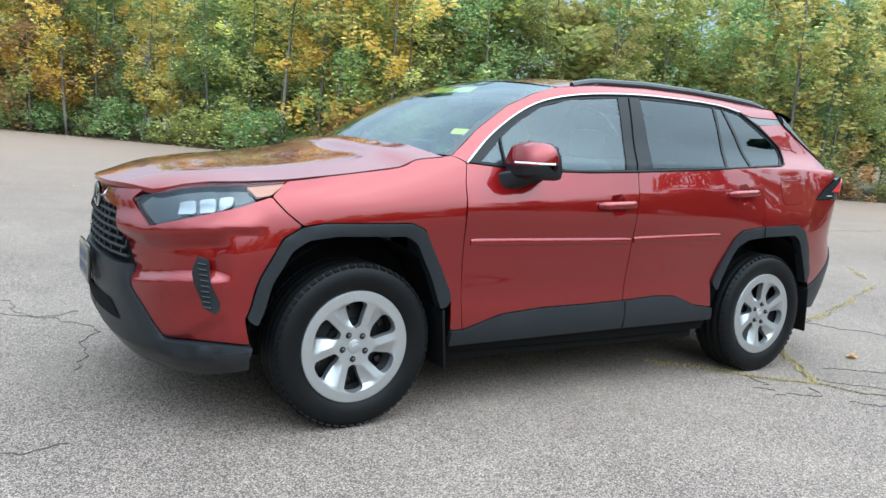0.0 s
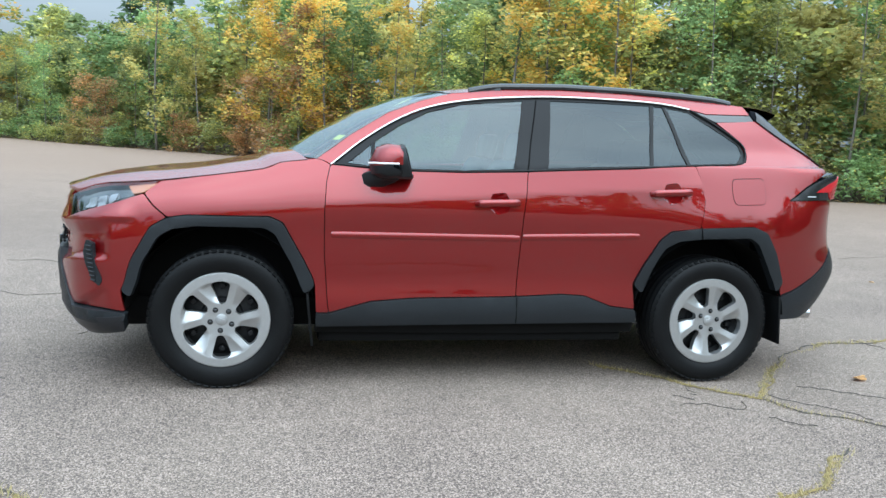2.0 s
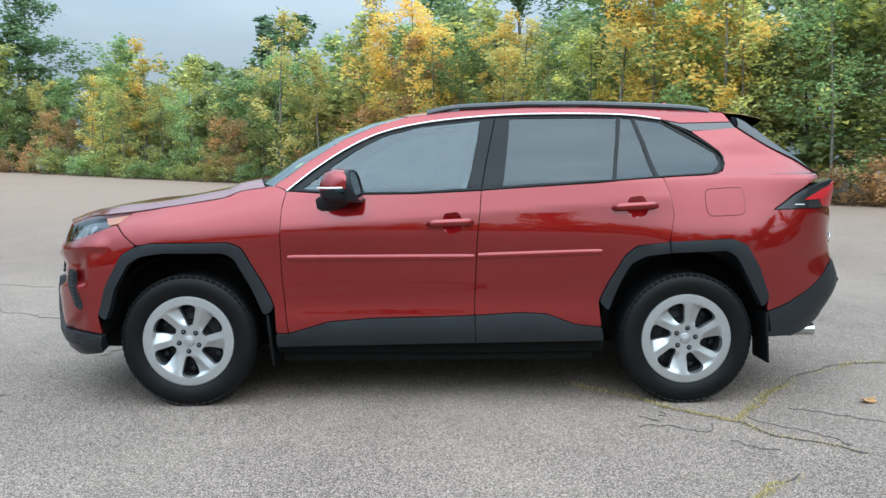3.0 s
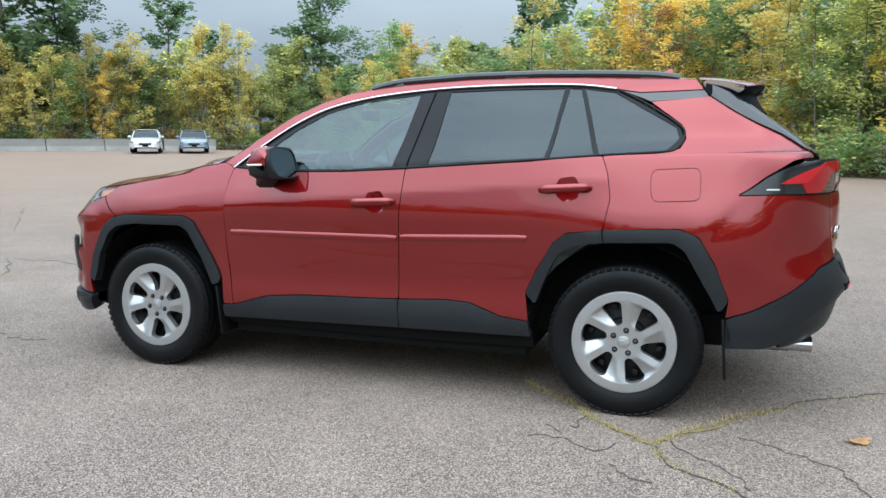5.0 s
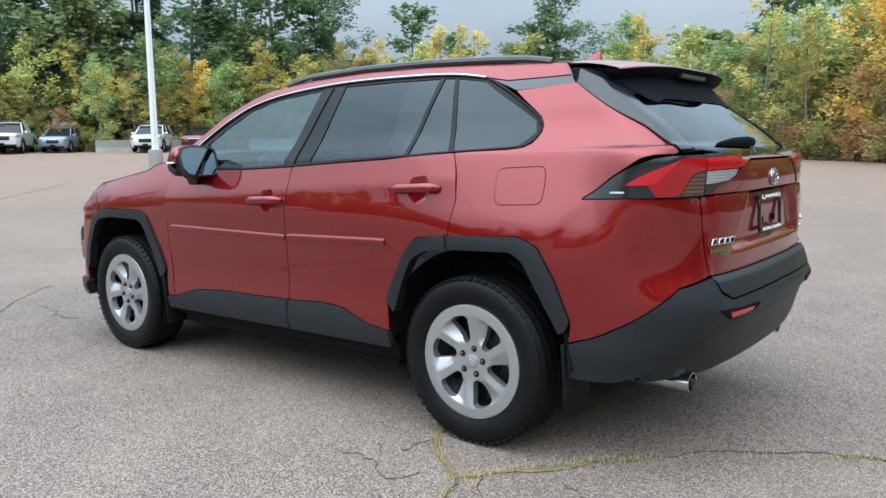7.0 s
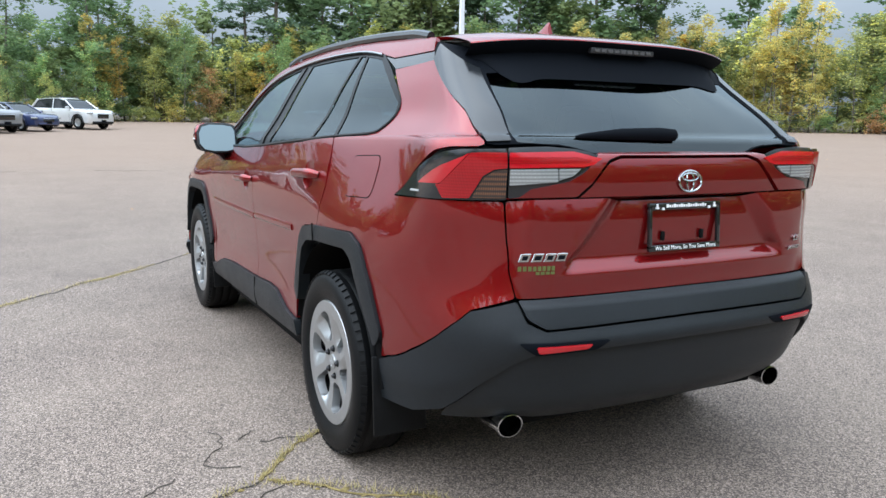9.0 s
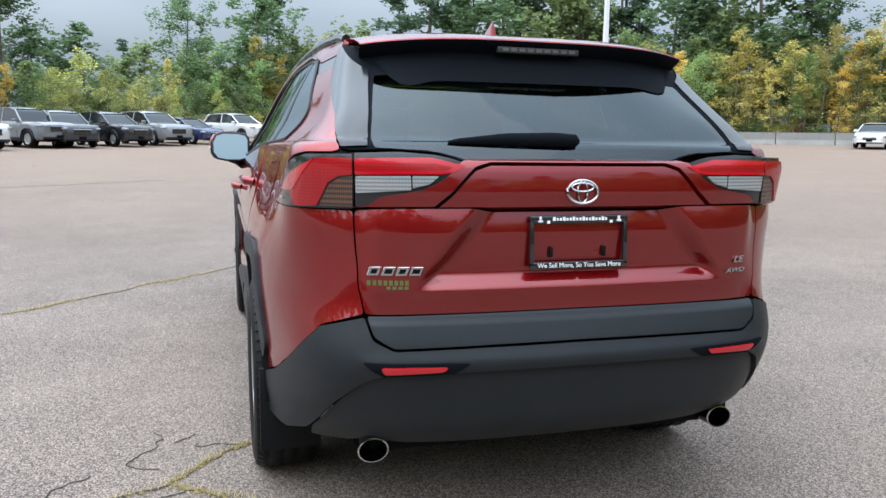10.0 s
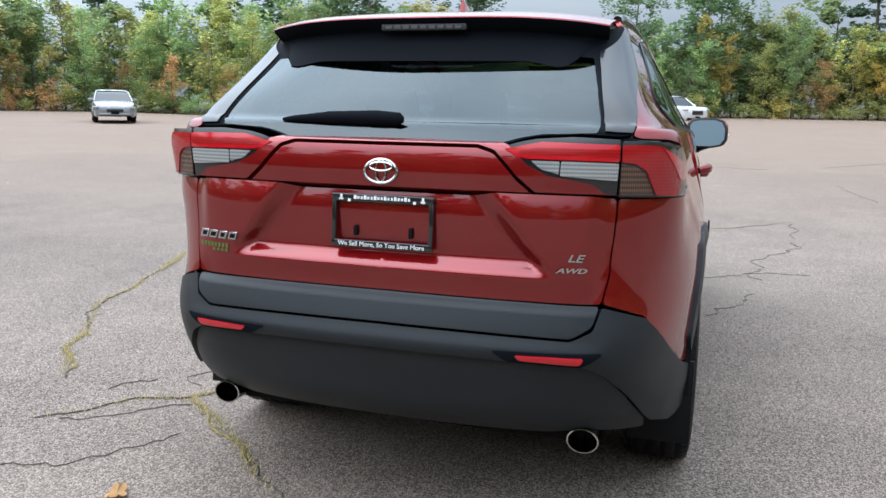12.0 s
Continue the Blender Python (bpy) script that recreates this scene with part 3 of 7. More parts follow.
def skin(outline, holes=(), lift=0.0, gap=0.0022, rim=0.016, corner=0.012, step=0.04, relief=None, sides=(-1, 1), crown=0.0, push=None):
    """A panel cut from the body surface by an outline; returns a bmesh. lift: metres off the surface; rim: depth of the turned-in edge."""
    loops = [outline] + list(holes)
    pts, edges = [], []
    for k, loop in enumerate(loops):
        f = list(flat([spot(p) for p in loop]))
        if corner:
            f = rounded(f, corner)
        f = resample(f, 0.025)
        f = snap(f, shrink(f, gap if k == 0 else -gap))
        base = len(pts)
        pts += f
        edges += [(base + i, base + (i + 1) % len(f)) for i in range(len(f))]
        if k == 0:
            ring = f
    ring_t = [tuple(p) for p in ring]
    hole_t = []
    base = len(ring)
    lo, hi = np.min(ring, axis=0), np.max(ring, axis=0)
    walls = np.array(pts)
    free = []
    for sx in np.arange(lo[0] + step / 2, hi[0], step):
        for sy in np.arange(lo[1] + step / 2, hi[1], step):
            if inside(sx, sy, ring_t) and np.min(np.abs(walls[:, 0] - sx) + np.abs(walls[:, 1] - sy)) > step * 0.5:
                free.append(np.array((sx, sy)))
    from mathutils import geometry
    allp = [Vector((p[0], p[1])) for p in pts + free]
    vs, es, fs, *_ = geometry.delaunay_2d_cdt(allp, edges, [], 2 if holes else 1, 1e-5)
    st = np.array([(v.x, v.y) for v in vs])
    hole_loops = []
    for loop in holes:
        f = list(flat([spot(p) for p in loop]))
        hole_loops.append([tuple(p) for p in shrink(resample(rounded(f, corner) if corner else f, 0.025), -gap)])
    keep = []
    for f in fs:
        c = st[list(f)].mean(axis=0)
        if inside(c[0], c[1], ring_t) and not any(inside(c[0], c[1], h) for h in hole_loops):
            keep.append(f)
    u, v = unflat(st)
    pos, nor = body(u, v), normal_at(u, v)
    off = np.full(len(pos), lift)
    if relief is not None:
        off = off + np.array([relief(*p) for p in pos])
    if crown:
        d = np.array([np.min(np.hypot(walls[:, 0] - s[0], walls[:, 1] - s[1])) for s in st])
        off = off + crown * (1 - np.exp(-d / 0.02))
    top = pos + nor * off[:, None]
    if push is not None:
        top[:, 0] += np.array([push(*p) for p in pos])
    bm = bmesh.new()
    face = None if crown else shading(u, v, relief or push)
    lay = None if crown else bm.verts.layers.float_vector.new("facing")
    for side in sides:
        flip = np.array((1, side, 1))
        tv = [bm.verts.new(p) for p in top * flip]
        if lay is not None:
            for w, q in zip(tv, face * flip):
                w[lay] = Vector(q)
        count = {}
        for f in keep:
            g = f if side > 0 else f[::-1]
            try:
                bm.faces.new([tv[i] for i in g])
            except ValueError:
                continue
            for a, b in zip(g, g[1:] + g[:1]):
                count[(a, b)] = 1
        if rim:
            under = {}
            low = (top - nor * rim) * flip
            for a, b in list(count):
                if (b, a) not in count:
                    if abs(top[a][1]) < 1e-4 and abs(top[b][1]) < 1e-4:
                        continue
                    for k in (a, b):
                        if k not in under:
                            under[k] = bm.verts.new(low[k])
                    bm.faces.new((tv[b], tv[a], under[a], under[b]))
    if len(sides) == 2:
        bmesh.ops.remove_doubles(bm, verts=[w for w in bm.verts if abs(w.co.y) < 0.0012], dist=0.0015)
    loose = [w for w in bm.verts if not w.link_faces]
    bmesh.ops.delete(bm, geom=loose, context="VERTS")
    # faces look outwards
    bm.normal_update()
    if lay is not None:
        if sum(f.calc_area() * sum(f.normal.dot(w[lay]) for w in f.verts) for f in bm.faces) < 0:
            bmesh.ops.reverse_faces(bm, faces=bm.faces)
        return bm
    f0 = max(bm.faces, key=lambda f: f.calc_area())
    c = f0.calc_center_median()
    k = int(np.argmin(np.linalg.norm(top - np.array((c.x, abs(c.y), c.z)), axis=1)))
    n0 = nor[k] * np.array((1, 1 if c.y > 0 else -1, 1))
    if f0.normal.dot(Vector(n0)) < 0:
        bmesh.ops.reverse_faces(bm, faces=bm.faces)
    return bm


def on_body(p, lift=0.0, side=-1):
    u, v = spot(p)
    q = body(u, v) + normal_at(np.float64(u), np.float64(v)) * lift
    return Vector((q[0], side * q[1], q[2]))


def strip(points, radius, lift, side, sides_n=6, flat_k=1.0, step=0.05, taper=False):
    """A moulding that follows the body through points."""
    pts = [np.array(p, float) for p in points]
    if len(pts) > 2:
        ends = [2 * pts[0] - pts[1]] + pts + [2 * pts[-1] - pts[-2]]
        pts = [cubic(*ends[i:i + 4], t) for i in range(len(pts) - 1) for t in (0, 0.25, 0.5, 0.75)] + [pts[-1]]
    f = resample(pts, step, closed=False)
    bm = bmesh.new()
    thin = [radius] * len(f)
    if taper:
        f = [f[0], f[0] * 0.985 + f[1] * 0.015] + f[1:-1] + [f[-1] * 0.985 + f[-2] * 0.015, f[-1]]
        thin = [radius * 0.45, radius * 0.85] + [radius] * (len(f) - 4) + [radius * 0.85, radius * 0.45]
    tube(bm, [on_body(tuple(p), lift, side) for p in f], thin, sides_n, flat_k)
    return bm


# outlines on the side, (x, z)
CHROME_LINE = [(-.813, 1.160), (-.654, 1.288), (-.471, 1.405), (-.286, 1.485), (-.035, 1.538), (.284, 1.570), (.559, 1.581), (.903, 1.581), (1.101, 1.572), (1.249, 1.552)]
BELT = [(-.813, 1.160), (-.65, 1.150), (-.413, 1.142), (-.113, 1.146), (.221, 1.162), (.529, 1.182), (.875, 1.204), (1.216, 1.228), (1.49, 1.244)]
QUARTER_TIP = [(1.40, 1.468), (1.555, 1.368), (1.574, 1.315), (1.545, 1.266)]
DOOR_FRONT = [(-.835, 1.068), (-.842, .923), (-.838, .712), (-.815, .438), (-.807, .397)]
DOOR_MID = [(.230, 1.163), (.208, .926), (.199, .678), (.194, .491)]
DOOR_REAR = [(1.216, 1.228), (1.248, 1.143), (1.266, 1.037), (1.237, .886)]
SILL_TOP = [(-.807, .397), (-.591, .460), (-.349, .479), (-.044, .484), (.194, .491), (.452, .505), (.580, .498), (.740, .440), (.885, .423)]
ARCH_F = [(-1.823, .505), (-1.764, .683), (-1.686, .825), (-1.605, .872), (-1.513, .888), (-1.114, .892), (-1.047, .863), (-.944, .682), (-.882, .545)]
ARCH_F_IN = [(-1.775, .47), (-1.722, .64), (-1.648, .773), (-1.586, .815), (-1.46, .833), (-1.14, .833), (-1.088, .803), (-1.004, .652), (-.94, .50)]
ARCH_R = [(.868, .565), (.92, .677), (1.005, .819), (1.064, .867), (1.237, .89), (1.577, .903), (1.663, .868), (1.739, .741), (1.801, .581)]
ARCH_R_IN = [(.918, .51), (.97, .645), (1.04, .772), (1.116, .811), (1.257, .827), (1.548, .837), (1.601, .805), (1.673, .679), (1.755, .53)]
ROOF_EDGE = [(-.885, 1.188), (-.70, 1.325), (-.51, 1.445), (-.33, 1.520), (-.16, 1.568), (.131, 1.604), (.485, 1.622), (.88, 1.622), (1.22, 1.612), (1.615, 1.592)]
HOOD_LINE = [(-2.0, 1.005), (-1.922, 1.022), (-1.64, 1.052), (-1.384, 1.089), (-1.151, 1.127), (-1.065, 1.162), (-.93, 1.182)]
HATCH_SIDE = [(1.684, 1.508), (1.844, 1.403), ("r", .672, 1.325), ("r", .684, 1.262), ("r", .680, 1.229)]


def spline(pts, x):
    return float(np.interp(x, [p[0] for p in pts], [p[1] for p in pts]))


car = thing("car", "ruby red compact SUV with black wheel-arch cladding parked on asphalt", "car")


def both(name, mat, outline, label="", **kw):
    """The left and the right panel, each an object of its own."""
    obs = []
    for s in (-1, 1):
        obs.append(part(name, skin(outline, sides=(s,), **kw), mat, car, label))
    return obs


def one(name, mat, outline, label="", **kw):
    return part(name, skin(outline, sides=(-1, 1), **kw), mat, car, label)


def handle_cup(x0, x1, z0, z1):
    return [(x0 + .085, z0 + .052), (x1 - .075, z1 + .052), (x1 - .045, z1 - .002), (x1 - .06, z1 - .046), (x0 + .115, z0 - .052), (x0 + .075, z0 - .02)]


def smooth_step(a):
    a = min(max(a, 0.0), 1.0)
    return a * a * (3 - 2 * a)


def quarter_fold(x, y, z):
    """The fold from the lamp's front tip down to the wheel arch."""
    along = ((x - 1.64) * 0.18 + (z - 0.868) * 0.184) / 0.2574
    d = ((x - 1.64) * 0.184 - (z - 0.868) * 0.18) / 0.2574
    rise_up = smooth_step((d + 0.14) / 0.14) if d < 0 else 1 - smooth_step(d / 0.06)
    return 0.004 * rise_up * smooth_step((along + 0.04) / 0.10) * smooth_step((0.32 - along) / 0.12)


def door_hollow(x, y, z):
    """The soft shoulder crease that climbs through the handles, and the long hollow low on the doors."""
    mid, d = 0.60 + 0.03 * (x - 0.2), z - 0.965 - 0.074 * (x + 0.82)
    return 0.007 * math.exp(-(math.sqrt(d * d + 0.0002) - 0.014) / 0.065) - 0.0035 * math.exp(-((z - mid) / 0.075) ** 2)


def build_sides():
    # painted panels
    both("front_fender", RED, [(-1.605, .874), (-1.72, .985), (-1.645, 1.046)] + HOOD_LINE[3:] + [(-.885, 1.188), (-.813, 1.160)] + DOOR_FRONT + [(-.875, .398), (-.882, .545)] + ARCH_F[-2:3:-1])
    cup_f, cup_r = handle_cup(-.055, .180, .985, .995), handle_cup(.935, 1.172, 1.067, 1.078)
    front = both("front_door", RED, BELT[:5] + DOOR_MID + [(-.044, .484), (-.349, .479), (-.591, .460)] + DOOR_FRONT[::-1], holes=[cup_f], relief=door_hollow, step=0.018)
    rear = both("rear_door", RED, [(.230, 1.163)] + BELT[5:8] + DOOR_REAR[1:] + ARCH_R[3::-1] + [(.885, .423), (.740, .440), (.580, .498), (.452, .505)] + DOOR_MID[:0:-1], holes=[cup_r], relief=door_hollow, step=0.018)
    both("quarter_panel", RED, DOOR_REAR[::-1] + [(1.49, 1.244)] + [(1.56, 1.262), (1.588, 1.315), (1.568, 1.372), (1.415, 1.487)] + HATCH_SIDE + [("r", .70, 1.2215), (2.085, 1.2195), (2.047, 1.210), (1.933, 1.1365), (1.817, 1.0535), (2.0, 1.0625), ("r", .655, 1.0645), ("r", .652, .95), ("r", .647, .856), ("r", .633, .776),
          (2.175, .736), (2.006, .594), (1.872, .526), (1.790, .50)] + ARCH_R[:4:-1], relief=quarter_fold, step=0.014, gap=0.0014)
    both("cant_rail", RED, ROOF_EDGE + [(1.653, 1.54), (1.36, 1.532), (1.249, 1.552)] + CHROME_LINE[-2::-1], corner=0)
    both("pillar_trim", GLOSS_BLACK, [(1.262, 1.548), (1.36, 1.532), (1.653, 1.54), (1.681, 1.502), (1.415, 1.487)], corner=0, lift=-0.002)
    # cladding in black plastic
    both("sill_cladding", BLACK_PLASTIC, SILL_TOP + [(.90, .350), (.2, .342), (-.875, .325), (-.875, .398)], lift=0.014, rim=0.03, crown=0.004)
    both("wheel_arch_cladding", BLACK_PLASTIC, ARCH_F + [(-.905, .51)] + ARCH_F_IN[::-1], lift=0.012, rim=0.05, crown=0.006, corner=0.02)
    both("wheel_arch_cladding", BLACK_PLASTIC, ARCH_R + [(1.775, .54)] + ARCH_R_IN[::-1], lift=0.012, rim=0.05, crown=0.006, corner=0.02)
    # dark sheet tucked in below the sill, standing for the shade there
    both("sill_underside", DARK, [(-.875, .345), (.2, .362), (.90, .37), (.90, .27), (.2, .26), (-.875, .27)], "dark tucked sheet for the shade under the sill", lift=-0.025, rim=0, gap=0, corner=0)
    # side windows
    both("window_surround", SATIN, CHROME_LINE + QUARTER_TIP + BELT[:0:-1], lift=-0.006, rim=0, gap=-0.003, corner=0,
         holes=[FRONT_GLASS, REAR_GLASS, FIXED_GLASS, QUARTER_GLASS])
    for s in (-1, 1):
        for door, outlines in ((front[(s + 1) // 2], (("door_glass", FRONT_GLASS, DOOR_GLASS),)), (rear[(s + 1) // 2], (("door_glass", REAR_GLASS, PRIVACY), ("fixed_glass", FIXED_GLASS, PRIVACY)))):
            for name, o, mat in outlines:
                g = part(name, skin(o, lift=-0.010, rim=0, gap=-0.004, corner=0.01, sides=(s,)), mat, door)
                g.visible_shadow = False
        g = part("quarter_glass", skin(QUARTER_GLASS, lift=-0.009, rim=0, gap=-0.004, corner=0.03, sides=(s,)), PRIVACY, car)
        g.visible_shadow = False
        part("window_divider", strip([(-.605, 1.158), (-.600, 1.22), (-.592, 1.285)], 0.009, -0.006, s, 6), SATIN, front[(s + 1) // 2], "black bar before the small front quarter light")
        part("door_gap", strip([(.231, 1.172), (.262, 1.32), (.318, 1.556)], 0.0035, -0.004, s), DARK, car, "dark shut line between the doors")
        part("hood_gap", strip([(x, z - 0.002) for x, z in HOOD_LINE[1:]], 0.0026, -0.0005, s), DARK, car, "dark shut line along the hood")
        part("sill_joint", strip([(.196, .488), (.198, .42), (.200, .350)], 0.003, 0.0165, s), DARK, car, "thin joint across the sill")
        part("arch_joint", strip([(1.236, .895), (1.240, .86), (1.246, .828)], 0.003, 0.0195, s), DARK, car, "thin joint across the wheel-arch cladding")
        part("chrome_trim", strip(CHROME_LINE, 0.0052, 0.003, s), CHROME, car)
        part("belt_moulding", strip([(x, z + 0.006) for x, z in BELT] + [(1.55, 1.268), (1.578, 1.315), (1.558, 1.37), (1.40, 1.475), (1.262, 1.548)], 0.0055, 0.001, s), SATIN, car)
        part("side_moulding", strip([(-.805, .806), (.192, .808)], 0.0085, 0.0, s, 10, 2.1, taper=True), RED, front[(s + 1) // 2], "raised body-coloured rubbing strip")
        part("side_moulding", strip([(.212, .814), (.876, .834)], 0.0085, 0.0, s, 10, 2.1, taper=True), RED, rear[(s + 1) // 2], "raised body-coloured rubbing strip")
        for door, x0, x1, z0, z1 in ((front[(s + 1) // 2], -.055, .180, .985, .995), (rear[(s + 1) // 2], .935, 1.172, 1.067, 1.078)):
            bm = bmesh.new()
            n = 13
            pts = [on_body((x0 + (x1 - x0) * i / (n - 1), z0 + (z1 - z0) * i / (n - 1)), 0.004 + 0.034 * min(1, 1.9 * math.sin(math.pi * i / (n - 1)) ** 0.6), s) for i in range(n)]
            tube(bm, pts, [0.012] + [0.017] * (n - 2) + [0.012], 10, 1.15)
            part("door_handle", bm, RED, door)
            cup = skin(handle_cup(x0, x1, z0, z1), gap=-0.003, rim=0, sides=(s,), step=0.012, crown=-0.02, relief=door_hollow)
            part("handle_cup", cup, RED, door, "scooped recess behind the handle")
    # fuel flap on the left
    fuel = [(1.438, 1.166), (1.661, 1.177), (1.664, 1.029), (1.451, 1.020)]
    part("fuel_flap_gap", skin(fuel, relief=quarter_fold, lift=0.0008, gap=-0.0008, rim=0, corner=0.04, sides=(-1,)), DARK, car, "thin dark shut line")
    part("fuel_flap", skin(fuel, relief=quarter_fold, lift=0.002, gap=0.0014, rim=0.001, corner=0.04, sides=(-1,)), RED, car)


FRONT_GLASS = [(-.735, 1.172), (-.621, 1.265), (-.46, 1.378), (-.30, 1.462), (-.098, 1.516), (.239, 1.553), (.155, 1.172), (-.113, 1.156), (-.473, 1.153)]
REAR_GLASS = [(.399, 1.562), (.70, 1.567), (1.003, 1.566), (.940, 1.222), (.70, 1.206), (.343, 1.184)]
FIXED_GLASS = [(1.022, 1.566), (1.082, 1.563), (1.178, 1.236), (.958, 1.224)]
QUARTER_GLASS = [(1.097, 1.5605), (1.245, 1.540), (1.39, 1.455), (1.545, 1.363), (1.560, 1.315), (1.50, 1.258), (1.197, 1.2385)]

build_sides()


def edge_points(line, step=0.06):
    f = resample([np.array(p, float) for p in line], step, closed=False)
    return [on_body(tuple(p), 0, 1) for p in f]


def across(edge, n, bulge, crown, power=2.0, shape=None):
    """Rows of points across the car between an edge and its mirror image; bulge moves the middle forward, crown lifts it."""
    rows = []
    for i, p in enumerate(edge):
        c = i / (len(edge) - 1)
        row = []
        for k in range(n + 1):
            a = -1 + 2 * k / n
            w = 1 - abs(a) ** power
            row.append(Vector((p.x - bulge(c) * w, a * p.y, p.z + crown(c) * w + (shape(c, a) if shape else 0))))
        rows.append(row)
    return rows


def solid(rows, thick=0.012):
    """A sheet with turned-down edges."""
    bm = bmesh.new()
    grid(bm, rows)
    bmesh.ops.recalc_face_normals(bm, faces=bm.faces)
    if max(bm.faces, key=lambda f: f.calc_area()).normal.z < 0:
        bmesh.ops.reverse_faces(bm, faces=bm.faces)
    rim = [e for e in bm.edges if e.is_boundary]
    r = bmesh.ops.extrude_edge_only(bm, edges=rim)
    bmesh.ops.translate(bm, vec=(0, 0, -thick), verts=[v for v in r["geom"] if isinstance(v, bmesh.types.BMVert)])
    return bm


def build_top():
    split = 4
    pillar = edge_points(ROOF_EDGE[:split + 1])
    top = edge_points(ROOF_EDGE[split:])
    rows = across(pillar, 24, lambda c: 0.20 - 0.12 * c, lambda c: 0.012 + 0.025 * c)
    bm = bmesh.new()
    grid(bm, rows)
    bmesh.ops.recalc_face_normals(bm, faces=bm.faces)
    if sum(f.normal.z for f in bm.faces) < 0:
        bmesh.ops.reverse_faces(bm, faces=bm.faces)
    g = part("windscreen", bm, SCREEN_GLASS, car)
    g.visible_shadow = False
    bm = bmesh.new()
    # dark band round the windscreen
    for s in (1, -1):
        grid(bm, [[r[0 if s < 0 else -1] * 1.0, (r[1 if s < 0 else -2] * 0.45 + r[0 if s < 0 else -1] * 0.55) - Vector((0.004, 0, -0.001))] for r in rows])
    grid(bm, [[p + Vector((-0.002, 0, 0.002)) for p in rows[-1]], [p * 0.3 + q * 0.7 + Vector((-0.002, 0, 0.003)) for p, q in zip(rows[-2], rows[-1])]])
    part("windscreen_band", bm, GLOSS_BLACK, car)
    crown_roof = across(top, 24, lambda c: 0.08 * (1 - c), lambda c: 0.037 + 0.012 * math.sin(math.pi * c), 2.3)
    part("roof", solid(crown_roof), RED, car)
    # headliner below
    bm = bmesh.new()
    grid(bm, [[p - Vector((0, 0, 0.03)) for p in r[1:-1]] for r in crown_roof])
    part("headliner", bm, HEADLINER, car)

    def ridges(c, a):
        k = abs(a)
        return 0.009 * math.exp(-((k - 0.74) / 0.16) ** 2) * min(1, 3 * c + 0.2) - 0.004 * math.exp(-((k - 0.35) / 0.2) ** 2)
    hood_edge = edge_points(HOOD_LINE)
    lip = [on_body(("f", .50, .972), 0, 1), on_body(("f", .54, .982), 0, 1)]
    rows = across(lip + hood_edge, 30, lambda c: 0.15 * max(0, 1 - 2.2 * c) + 0.13 * max(0, 2 * c - 1), lambda c: 0.012 + 0.045 * min(1, 3 * c), 2.2, ridges)
    part("hood", solid(rows, 0.02), RED, car)
    # cowl between hood and windscreen
    bm = bmesh.new()
    back = across(pillar[:2], 24, lambda c: 0.20, lambda c: 0.012)[0]
    fore = across(hood_edge[-1:] + hood_edge[-1:], 24, lambda c: 0.14, lambda c: 0.03)[0]
    grid(bm, [[p + Vector((0.10, 0, -0.02)) for p in back], [p + Vector((-0.03, 0, -0.035)) for p in fore]])
    part("cowl", bm, BLACK_PLASTIC, car)
    for x0, y0, x1, y1 in ((-1.03, -0.52, -0.93, -0.02), (-1.04, 0.05, -0.88, 0.60)):
        bm = bmesh.new()
        tube(bm, [(x0, y0, 1.195), ((x0 + x1) / 2 + .01, (y0 + y1) / 2, 1.225), (x1 + .03, y1, 1.23)], [0.012, 0.009, 0.005], 6)
        part("wiper", bm, BLACK_PLASTIC, car)
    # roof rails
    for s in (-1, 1):
        bm = bmesh.new()
        n = 26
        pts, rs = [], []
        for i in range(n + 1):
            x = -0.06 + 1.60 * i / n
            e = on_body((x, spline(ROOF_EDGE, x)), 0, s)
            lift = 0.013 * min(1, 2.6 * math.sin(math.pi * min(max(i / n, 0.0), 1.0)) ** 0.7) + 0.004
            pts.append((x, e.y - s * 0.012, e.z + lift))
        tube(bm, pts, 0.0165, 8, 1.15)
        for i in (2, 13, 24):
            box(bm, pts[i][0], pts[i][1], pts[i][2] - 0.025, 0.12, 0.022, 0.05, 0.006)
        part("roof_rail", bm, FIN_BLACK, car)
    # shark-fin antenna
    bm = bmesh.new()
    z0 = 1.632
    rows = []
    for x, h, w in ((1.30, 0.0, 0.012), (1.36, 0.018, 0.028), (1.42, 0.045, 0.03), (1.455, 0.066, 0.022), (1.472, 0.066, 0.018), (1.485, 0.0, 0.03)):
        rows.append([(x, -w, z0 - 0.012), (x, -w * 0.45, z0 + h * 0.7), (x, 0, z0 + h), (x, w * 0.45, z0 + h * 0.7), (x, w, z0 - 0.012)])
    grid(bm, rows)
    bmesh.ops.recalc_face_normals(bm, faces=bm.faces)
    part("antenna_fin", bm, RED, car)


build_top()


# ---- rear of the car ----
def hatch_relief(x, y, z):
    """The plate recess with its slanted flanks, the narrow ledge under it and the upright roll above the lower edge."""
    outer, inner = np.interp(z, (.82, .89, .93, .996, 1.07), (.53, .47, .433, .393, .33)), np.interp(z, (.82, .89, .93, .996, 1.07), (.46, .42, .377, .316, .25))
    hollow = -0.036 * smooth_step((outer - y) / max(outer - inner, 0.03)) * smooth_step((z - 0.836) / 0.05)
    roll = -0.28 * max(0.0, 0.838 - z) * smooth_step((0.65 - y) / 0.06)
    return hollow + roll + 0.085 * max(0.0, z - 0.838) * smooth_step((0.64 - y) / 0.06)


def brow(x, y, z):
    """The upright band under the rear glass that rounds over at its top."""
    return (0.012 * smooth_step((z - 1.055) / 0.05) + 0.030 * smooth_step((z - 1.055) / 0.115)) * (1 - 0.85 * smooth_step((z - 1.172) / 0.028)) + 0.012


